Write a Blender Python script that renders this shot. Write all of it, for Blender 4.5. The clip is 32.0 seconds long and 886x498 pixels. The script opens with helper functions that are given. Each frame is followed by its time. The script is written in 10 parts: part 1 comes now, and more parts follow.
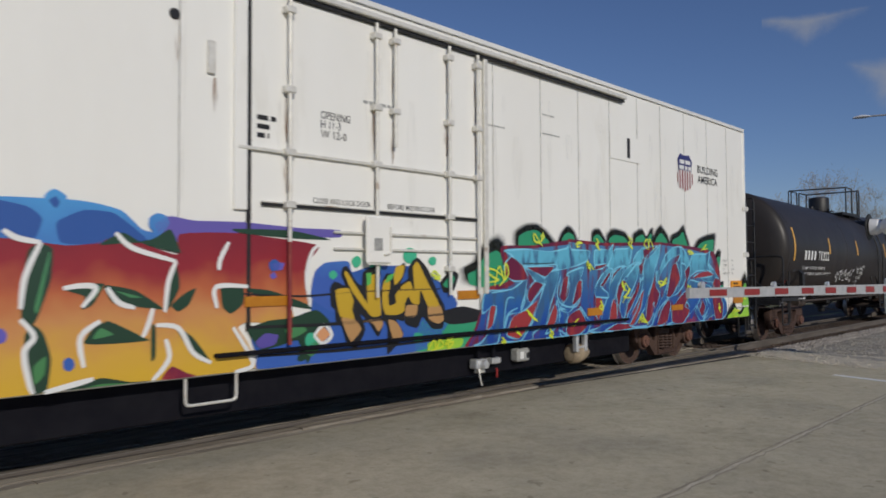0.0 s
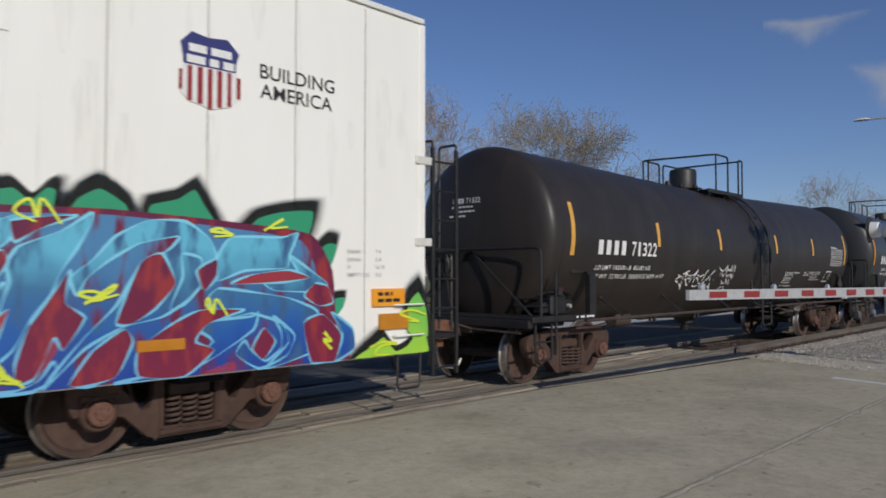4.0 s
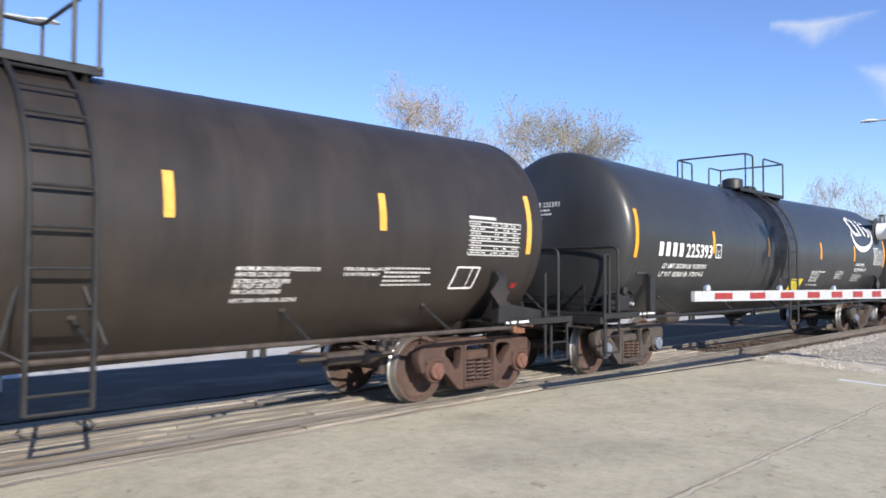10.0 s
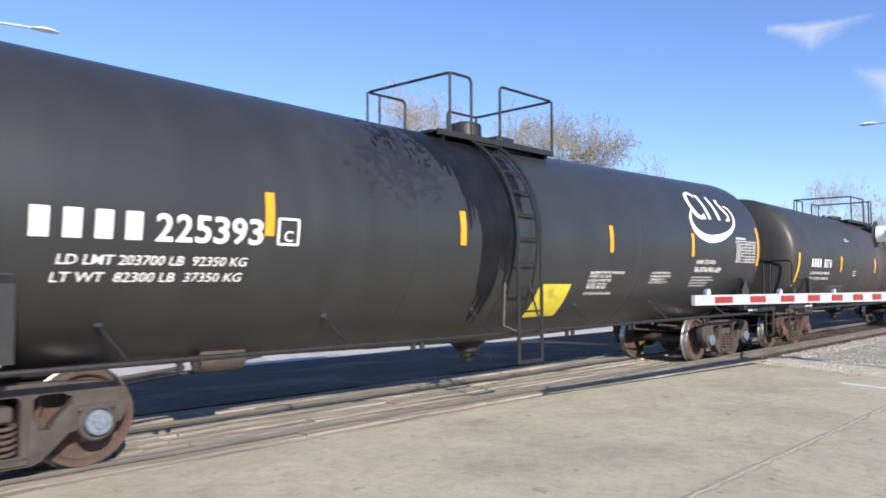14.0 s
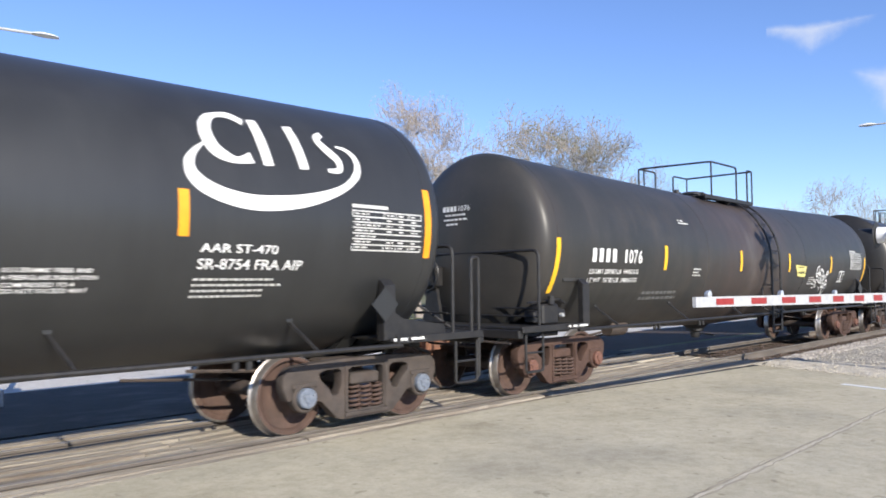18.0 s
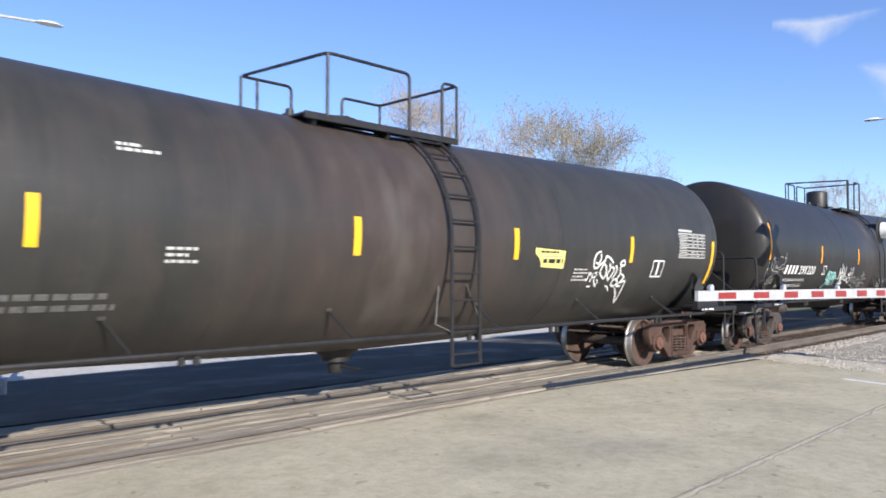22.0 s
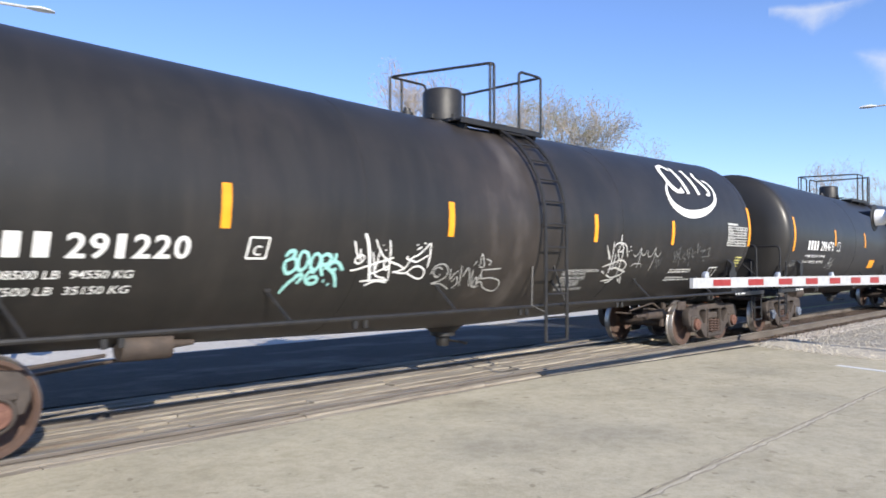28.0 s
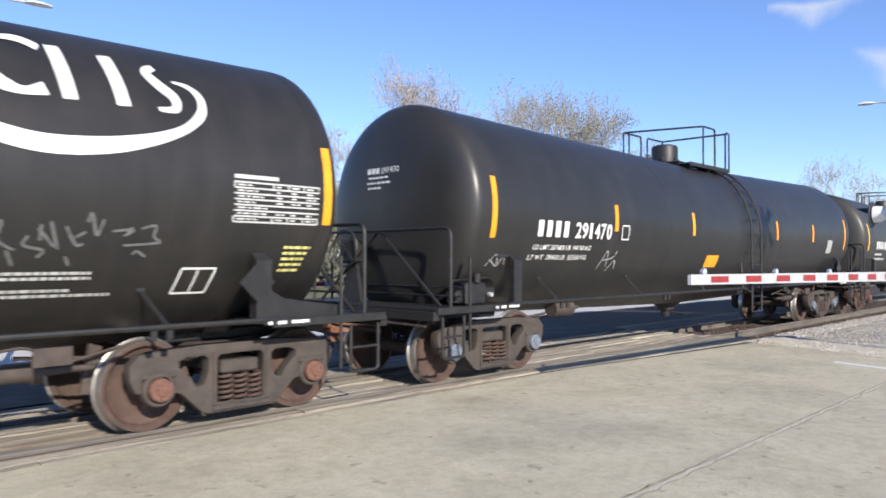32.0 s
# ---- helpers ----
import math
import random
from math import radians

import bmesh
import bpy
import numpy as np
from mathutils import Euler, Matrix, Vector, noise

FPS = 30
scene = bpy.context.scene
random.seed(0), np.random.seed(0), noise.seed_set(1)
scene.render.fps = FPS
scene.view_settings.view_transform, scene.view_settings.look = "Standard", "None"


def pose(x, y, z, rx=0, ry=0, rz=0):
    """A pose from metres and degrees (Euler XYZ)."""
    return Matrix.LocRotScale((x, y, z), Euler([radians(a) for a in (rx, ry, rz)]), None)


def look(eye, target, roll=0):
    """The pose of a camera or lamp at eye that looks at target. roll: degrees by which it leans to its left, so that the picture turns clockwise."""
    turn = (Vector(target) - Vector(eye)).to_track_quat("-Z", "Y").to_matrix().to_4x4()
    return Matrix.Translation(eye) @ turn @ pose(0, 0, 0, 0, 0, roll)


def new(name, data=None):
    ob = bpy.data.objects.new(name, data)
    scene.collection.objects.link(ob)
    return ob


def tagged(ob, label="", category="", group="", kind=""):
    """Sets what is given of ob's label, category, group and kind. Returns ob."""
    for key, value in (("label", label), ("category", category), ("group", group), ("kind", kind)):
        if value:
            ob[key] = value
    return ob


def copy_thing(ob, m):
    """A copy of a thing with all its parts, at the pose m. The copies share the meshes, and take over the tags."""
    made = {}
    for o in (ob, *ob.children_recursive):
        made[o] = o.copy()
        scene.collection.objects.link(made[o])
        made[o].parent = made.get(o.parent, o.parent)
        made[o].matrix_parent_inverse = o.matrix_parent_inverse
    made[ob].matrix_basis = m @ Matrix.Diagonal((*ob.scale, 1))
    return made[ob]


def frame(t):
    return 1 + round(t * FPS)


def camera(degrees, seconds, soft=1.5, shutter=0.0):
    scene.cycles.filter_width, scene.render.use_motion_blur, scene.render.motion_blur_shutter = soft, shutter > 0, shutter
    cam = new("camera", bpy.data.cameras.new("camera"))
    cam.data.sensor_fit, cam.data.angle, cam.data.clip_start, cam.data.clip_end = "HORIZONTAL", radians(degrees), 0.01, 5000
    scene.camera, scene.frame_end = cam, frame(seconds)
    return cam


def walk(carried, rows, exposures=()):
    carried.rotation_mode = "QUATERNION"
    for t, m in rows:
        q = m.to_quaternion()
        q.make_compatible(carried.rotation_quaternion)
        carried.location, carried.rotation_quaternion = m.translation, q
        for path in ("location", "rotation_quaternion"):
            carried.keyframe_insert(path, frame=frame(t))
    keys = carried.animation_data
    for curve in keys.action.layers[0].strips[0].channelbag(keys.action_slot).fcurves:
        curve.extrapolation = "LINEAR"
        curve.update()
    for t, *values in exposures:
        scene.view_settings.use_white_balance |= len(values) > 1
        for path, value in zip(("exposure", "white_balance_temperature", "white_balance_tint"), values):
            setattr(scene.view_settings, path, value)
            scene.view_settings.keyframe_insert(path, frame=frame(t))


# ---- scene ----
# Camera: held in the hand at one spot beside the crossing, so only its turn changes.
# seconds, yaw, pitch, lean
EYE = (0.0, 0.0, 1.70)
LENS = 62.2
cam = camera(LENS, 32.0, soft=1.7, shutter=0.4)
walk(cam, [(t, pose(*EYE, 90 + pitch, lean, yaw)) for t, yaw, pitch, lean in [
    (0, -45.87, 2.04, 0.31), (0.5, -45.82, 1.99, 0.01), (1, -45.83, 1.91, -0.13), (1.5, -45.87, 1.85, -0.14), (2, -45.95, 1.85, -0.09),
    (2.5, -45.97, 1.97, -0.05), (3, -45.96, 2.09, -0.01), (3.5, -45.89, 2.09, 0.00), (4, -45.87, 2.08, -0.00), (4.5, -45.84, 2.04, -0.02),
    (6.5, -45.52, 2.38, -0.16), (7, -45.48, 2.31, -0.25), (7.5, -45.47, 2.23, -0.30), (8, -45.49, 2.17, -0.30), (8.5, -45.43, 2.16, -0.29),
    (9, -45.47, 2.17, -0.28), (9.5, -45.45, 2.14, -0.26), (10, -45.49, 2.11, -0.19), (10.5, -45.44, 2.06, -0.09), (11, -45.50, 2.05, -0.01),
    (11.5, -45.52, 2.13, 0.03), (12, -45.55, 2.21, 0.04), (12.5, -45.45, 2.28, 0.07), (13, -45.49, 2.33, 0.14), (13.5, -45.45, 2.44, 0.20),
    (14, -45.49, 2.56, 0.21), (14.5, -45.43, 2.72, 0.13), (16.5, -45.34, 2.85, 0.34), (17, -45.36, 2.86, 0.39), (17.5, -45.37, 2.84, 0.44),
    (18, -45.43, 2.80, 0.49), (18.5, -45.48, 2.71, 0.49), (19, -45.53, 2.64, 0.44), (19.5, -45.46, 2.63, 0.34), (20, -45.51, 2.56, 0.23),
    (20.5, -45.45, 2.48, 0.14), (21, -45.41, 2.39, 0.09), (21.5, -45.30, 2.29, 0.05), (22, -45.25, 2.16, 0.03), (22.5, -45.18, 2.04, 0.02),
    (23, -45.29, 1.96, 0.02), (23.5, -45.31, 1.85, 0.04), (24, -45.37, 1.70, 0.08), (24.5, -45.40, 1.60, 0.11), (25, -45.41, 1.49, 0.12),
    (25.5, -45.42, 1.36, 0.13), (26, -45.50, 1.24, 0.16), (26.5, -45.53, 1.23, 0.20), (28.5, -45.61, 1.16, 0.06), (29, -45.66, 1.12, 0.13),
    (29.5, -45.71, 1.12, 0.16), (30, -45.67, 1.11, 0.12), (30.5, -45.59, 1.09, 0.04), (31, -45.58, 1.05, -0.03), (31.5, -45.64, 0.97, -0.05),
    (32, -45.73, 0.88, -0.01),
    ]],
     exposures=[(0.0, -1.06), (2.0, -1.0), (3.0, -0.92), (4.0, -0.78), (4.5, -0.68), (6.2, 0.60), (32.0, 0.64)])

# ---- light ----
SUN_TRAVEL = Vector((0.335, 1.0, -0.495)).normalized()
sun = new("sun", bpy.data.lights.new("sun", "SUN"))
sun.data.energy, sun.data.angle, sun.data.color = 4.6, radians(0.53), (1.0, 0.93, 0.82)
sun.matrix_world = look((0, -20, 30), Vector((0, -20, 30)) + SUN_TRAVEL)

world = bpy.data.worlds.new("sky")
scene.world = world
world.use_nodes = True
sky = world.node_tree.nodes.new("ShaderNodeTexSky")
sky.sky_type, sky.sun_disc = "NISHITA", False
sky.sun_elevation = math.asin(-SUN_TRAVEL.z)
sky.sun_rotation = math.atan2(-SUN_TRAVEL.x, -SUN_TRAVEL.y)
sky.air_density, sky.dust_density, sky.ozone_density = 1.0, 0.0, 4.0
world.node_tree.nodes["Background"].inputs["Strength"].default_value = 0.120
tint = world.node_tree.nodes.new("ShaderNodeMix")
tint.data_type, tint.blend_type = "RGBA", "MULTIPLY"
tint.inputs["Factor"].default_value, tint.inputs["B"].default_value = 1.0, (0.89, 0.90, 1.11, 1)
world.node_tree.links.new(sky.outputs[0], tint.inputs["A"])
world.node_tree.links.new(tint.outputs["Result"], world.node_tree.nodes["Background"].inputs["Color"])

# ---- where things are ----
TRACK_Y = 8.0          # middle of the track; the top of the rails is z = 0
GAUGE = 1.435

# ---- mesh building ----
class Geo:
    """Vertices and faces that grow into one mesh; slot is the material slot of the faces that follow."""

    def __init__(self):
        self.v, self.f, self.m, self.slot = [], [], [], 0

    def face(self, *ids):
        self.f.append(ids)
        self.m.append(self.slot)

    def add(self, verts, faces):
        n = len(self.v)
        self.v.extend(verts)
        for f in faces:
            self.face(*[n + i for i in f])
        return self

    def box(self, x0, x1, y0, y1, z0, z1, c=0.0):
        if c <= 0:
            return self.add([(x, y, z) for x in (x0, x1) for y in (y0, y1) for z in (z0, z1)],
                            [(0, 1, 3, 2), (4, 6, 7, 5), (0, 4, 5, 1), (2, 3, 7, 6), (0, 2, 6, 4), (1, 5, 7, 3)])
        lo, hi = (x0, y0, z0), (x1, y1, z1)
        v, ids = [], {}
        for sx in (0, 1):
            for sy in (0, 1):
                for sz in (0, 1):
                    s = (sx, sy, sz)
                    for a in range(3):
                        p = [(hi[k] if s[k] else lo[k]) + (0 if k == a else (-c if s[k] else c)) for k in range(3)]
                        ids[s, a] = len(v)
                        v.append(tuple(p))
        f = []
        for a in range(3):
            b, d = (a + 1) % 3, (a + 2) % 3
            for s in (0, 1):
                ring = []
                for q in ((0, 0), (1, 0), (1, 1), (0, 1)):
                    k = [0, 0, 0]
                    k[a], k[b], k[d] = s, q[0], q[1]
                    ring.append(ids[tuple(k), a])
                f.append(tuple(ring if s else ring[::-1]))
            for q in ((0, 0), (1, 0), (1, 1), (0, 1)):
                k0, k1 = [0, 0, 0], [0, 0, 0]
                k0[a], k1[a] = 0, 1
                k0[b] = k1[b] = q[0]
                k0[d] = k1[d] = q[1]
                quad = (ids[tuple(k0), b], ids[tuple(k1), b], ids[tuple(k1), d], ids[tuple(k0), d])
                f.append(quad if (q[0] + q[1]) % 2 == 1 else quad[::-1])
        for s in [(i, j, k) for i in (0, 1) for j in (0, 1) for k in (0, 1)]:
            tri = (ids[s, 0], ids[s, 1], ids[s, 2])
            f.append(tri if sum(s) % 2 == 1 else tri[::-1])
        return self.add(v, f)

    def tube(self, pts, r, seg=8, closed=False, caps=True):
        pts = [Vector(p) for p in pts]
        n, base, up = len(pts), len(self.v), None
        for i, p in enumerate(pts):
            a = pts[i - 1] if (i or closed) else p
            b = pts[(i + 1) % n] if (i < n - 1 or closed) else p
            d = (b - a).normalized()
            if up is None:
                up = Vector((0, 0, 1)) if abs(d.z) < 0.9 else Vector((1, 0, 0))
            side = d.cross(up).normalized()
            up = side.cross(d).normalized()
            rr = r[i] if isinstance(r, (list, tuple)) else r
            for k in range(seg):
                t = 2 * math.pi * k / seg
                self.v.append(tuple(p + side * (rr * math.cos(t)) + up * (rr * math.sin(t))))
        for i in range(n if closed else n - 1):
            for k in range(seg):
                a, b = base + i * seg, base + ((i + 1) % n) * seg
                self.face(a + k, a + (k + 1) % seg, b + (k + 1) % seg, b + k)
        if caps and not closed:
            self.face(*[base + k for k in range(seg)][::-1])
            self.face(*[base + (n - 1) * seg + k for k in range(seg)])
        return self

    def bent(self, pts, r, fillet=0.08, seg=8, steps=4):
        """A tube along pts whose corners are rounded."""
        P = [Vector(p) for p in pts]
        out = [P[0]]
        for i in range(1, len(P) - 1):
            a, b, c = P[i - 1], P[i], P[i + 1]
            f = min(fillet, (a - b).length * 0.45, (c - b).length * 0.45)
            p0, p1 = b + (a - b).normalized() * f, b + (c - b).normalized() * f
            for k in range(steps + 1):
                t = k / steps
                out.append(p0 * (1 - t) ** 2 + b * (2 * t * (1 - t)) + p1 * t * t)
        out.append(P[-1])
        return self.tube(out, r, seg)

    def lathe(self, profile, seg=32, axis="z", at=(0, 0, 0), slots=None, close=True):
        """Turns (radius, height) pairs about an axis."""
        base, n = len(self.v), len(profile)
        for k in range(seg):
            t = 2 * math.pi * k / seg
            c, s = math.cos(t), math.sin(t)
            for r, h in profile:
                p = {"z": (r * c, r * s, h), "y": (r * c, h, r * s), "x": (h, r * c, r * s)}[axis]
                self.v.append((p[0] + at[0], p[1] + at[1], p[2] + at[2]))
        for k in range(seg):
            a, b = base + k * n, base + ((k + 1) % seg) * n
            for i in range(n - 1):
                if slots:
                    self.slot = slots[i]
                q = (a + i, b + i, b + i + 1, a + i + 1)
                self.face(*(q if axis != "y" else q[::-1]))
        if slots:
            self.slot = 0
        return self

    def cyl(self, p0, p1, r, seg=16):
        return self.tube([p0, p1], r, seg)

    def prism(self, loops, d0, d1, plane="xz"):
        """Outline with holes, pushed from d0 to d1 across its plane."""
        from_plane = {"xz": lambda a, b, d: (a, d, b), "xy": lambda a, b, d: (a, b, d), "yz": lambda a, b, d: (d, a, b)}[plane]
        tris = mathutils_tess([[Vector((a, b, 0)) for a, b in loop] for loop in loops])
        flat = [p for loop in loops for p in loop]
        n, m = len(self.v), len(flat)
        self.v.extend(from_plane(a, b, d0) for a, b in flat)
        self.v.extend(from_plane(a, b, d1) for a, b in flat)
        for t in tris:
            self.face(*[n + i for i in t])
            self.face(*[n + m + i for i in t][::-1])
        k = 0
        for loop in loops:
            L = len(loop)
            for i in range(L):
                j = (i + 1) % L
                self.face(n + k + i, n + k + j, n + m + k + j, n + m + k + i)
            k += L
        return self

    def mesh(self, name, mats, sharp=32):
        me = bpy.data.meshes.new(name)
        me.from_pydata(self.v, [], self.f)
        for m in (mats if isinstance(mats, (list, tuple)) else [mats]):
            me.materials.append(m)
        me.polygons.foreach_set("material_index", self.m)
        me.polygons.foreach_set("use_smooth", [True] * len(self.f))
        bm = bmesh.new()
        bm.from_mesh(me)
        bmesh.ops.recalc_face_normals(bm, faces=bm.faces)
        bm.to_mesh(me)
        bm.free()
        me.set_sharp_from_angle(angle=radians(sharp))
        return me


from mathutils.geometry import tessellate_polygon as mathutils_tess


def part(name, geo, mats, parent, label="", kind=""):
    """One mesh object under a thing or a part."""
    me = geo.mesh(name, mats) if isinstance(geo, Geo) else geo
    ob = new(name, me)
    ob.parent = parent
    return tagged(ob, label, "", "", kind)


def thing(name, label, category, at=(0, 0, 0), group="", kind="", geo=None, mats=None):
    ob = new(name, geo.mesh(name, mats) if geo else None)
    ob.location = at
    return tagged(ob, label, category, group, kind)


def letters(text, height, width=None, lean=0.0, squeeze=None):
    """A flat mesh of built-in letters: (verts in x, z; faces), its left bottom at 0, 0."""
    cu = bpy.data.curves.new("letters", "FONT")
    cu.body = text
    cu.size = 1.0
    cu.resolution_u = 3
    cu.offset = 0.018 if height > 0.15 else 0.006
    ob = bpy.data.objects.new("letters", cu)
    me = bpy.data.meshes.new_from_object(ob)
    v = [(q.co.x, q.co.y) for q in me.vertices]
    f = [tuple(p.vertices) for p in me.polygons]
    bpy.data.objects.remove(ob)
    bpy.data.curves.remove(cu)
    bpy.data.meshes.remove(me)
    x0, x1 = min(a for a, b in v), max(a for a, b in v)
    z1 = max(b for a, b in v)
    sx = (width / (x1 - x0)) if width else height / z1
    return [((a - x0) * sx + b / z1 * height * lean, b / z1 * height) for a, b in v], f


# ---- materials ----
def material(name, c0, c1, scale=3.0, rough=0.6, metal=0.0, bump=0.0, bump_scale=40.0, stretch=(1, 1, 1), spread=(0.35, 0.65),
             dirt=None, dirt_scale=0.8, dirt_spread=(0.52, 0.7), gloss_vary=0.12, vary=0.0, spec=0.5):
    """A surface: two colours mixed by a fine and a coarse noise, worn patches of a third, relief."""
    m = bpy.data.materials.new(name)
    m.use_nodes = True
    nt = m.node_tree
    N, L = nt.nodes, nt.links
    b = N["Principled BSDF"]
    co = N.new("ShaderNodeTexCoord")
    mp = N.new("ShaderNodeMapping")
    mp.inputs["Scale"].default_value = stretch
    L.new(co.outputs["Object"], mp.inputs["Vector"])

    def noise_tex(s, detail, src):
        t = N.new("ShaderNodeTexNoise")
        t.inputs["Scale"].default_value, t.inputs["Detail"].default_value, t.inputs["Roughness"].default_value = s, detail, 0.6
        L.new(src, t.inputs["Vector"])
        return t.outputs["Fac"]

    def ramp(src, lo, hi):
        r = N.new("ShaderNodeMapRange")
        r.inputs["From Min"].default_value, r.inputs["From Max"].default_value = lo, hi
        L.new(src, r.inputs["Value"])
        return r.outputs["Result"]

    def blend(fac, a, c):
        x = N.new("ShaderNodeMix")
        x.data_type = "RGBA"
        L.new(fac, x.inputs["Factor"])
        for sock, val in ((x.inputs["A"], a), (x.inputs["B"], c)):
            if isinstance(val, tuple):
                sock.default_value = (*val, 1)
            else:
                L.new(val, sock)
        return x.outputs["Result"]

    col = blend(ramp(noise_tex(scale, 6, mp.outputs[0]), *spread), tuple(c0), tuple(c1))
    if dirt:
        col = blend(ramp(noise_tex(dirt_scale, 8, mp.outputs[0]), *dirt_spread), col, tuple(dirt))
    if vary:
        info = N.new("ShaderNodeObjectInfo")
        hsv = N.new("ShaderNodeHueSaturation")
        L.new(col, hsv.inputs["Color"])
        r = N.new("ShaderNodeMapRange")
        r.inputs["To Min"].default_value, r.inputs["To Max"].default_value = 1 - vary, 1 + vary
        L.new(info.outputs["Random"], r.inputs["Value"])
        L.new(r.outputs["Result"], hsv.inputs["Value"])
        col = hsv.outputs["Color"]
    L.new(col, b.inputs["Base Color"])
    g = N.new("ShaderNodeMapRange")
    g.inputs["To Min"].default_value, g.inputs["To Max"].default_value = max(0.02, rough - gloss_vary), min(1, rough + gloss_vary)
    L.new(noise_tex(scale * 2.3, 4, co.outputs["Object"]), g.inputs["Value"])
    L.new(g.outputs["Result"], b.inputs["Roughness"])
    b.inputs["Metallic"].default_value = metal
    b.inputs["Specular IOR Level"].default_value = spec
    if bump:
        bp = N.new("ShaderNodeBump")
        bp.inputs["Strength"].default_value, bp.inputs["Distance"].default_value = min(1.0, bump), 0.02 * max(1.0, bump)
        L.new(noise_tex(bump_scale, 5, co.outputs["Object"]), bp.inputs["Height"])
        L.new(bp.outputs[0], b.inputs["Normal"])
    return m


def tank_paint(name, c0, c1, dust, rough, coat=0.4):
    """Weathered tank enamel: a dull coat with a thin sheen over it."""
    m = material(name, c0, c1, 1.4, 0.62, 0.0, 0.05, 6.0, (1.2, 1.2, 0.25), (0.3, 0.7), dust, 0.9, (0.55, 0.85), 0.08, spec=0.25)
    b = m.node_tree.nodes["Principled BSDF"]
    b.inputs["Coat Weight"].default_value, b.inputs["Coat Roughness"].default_value = coat, rough
    return m


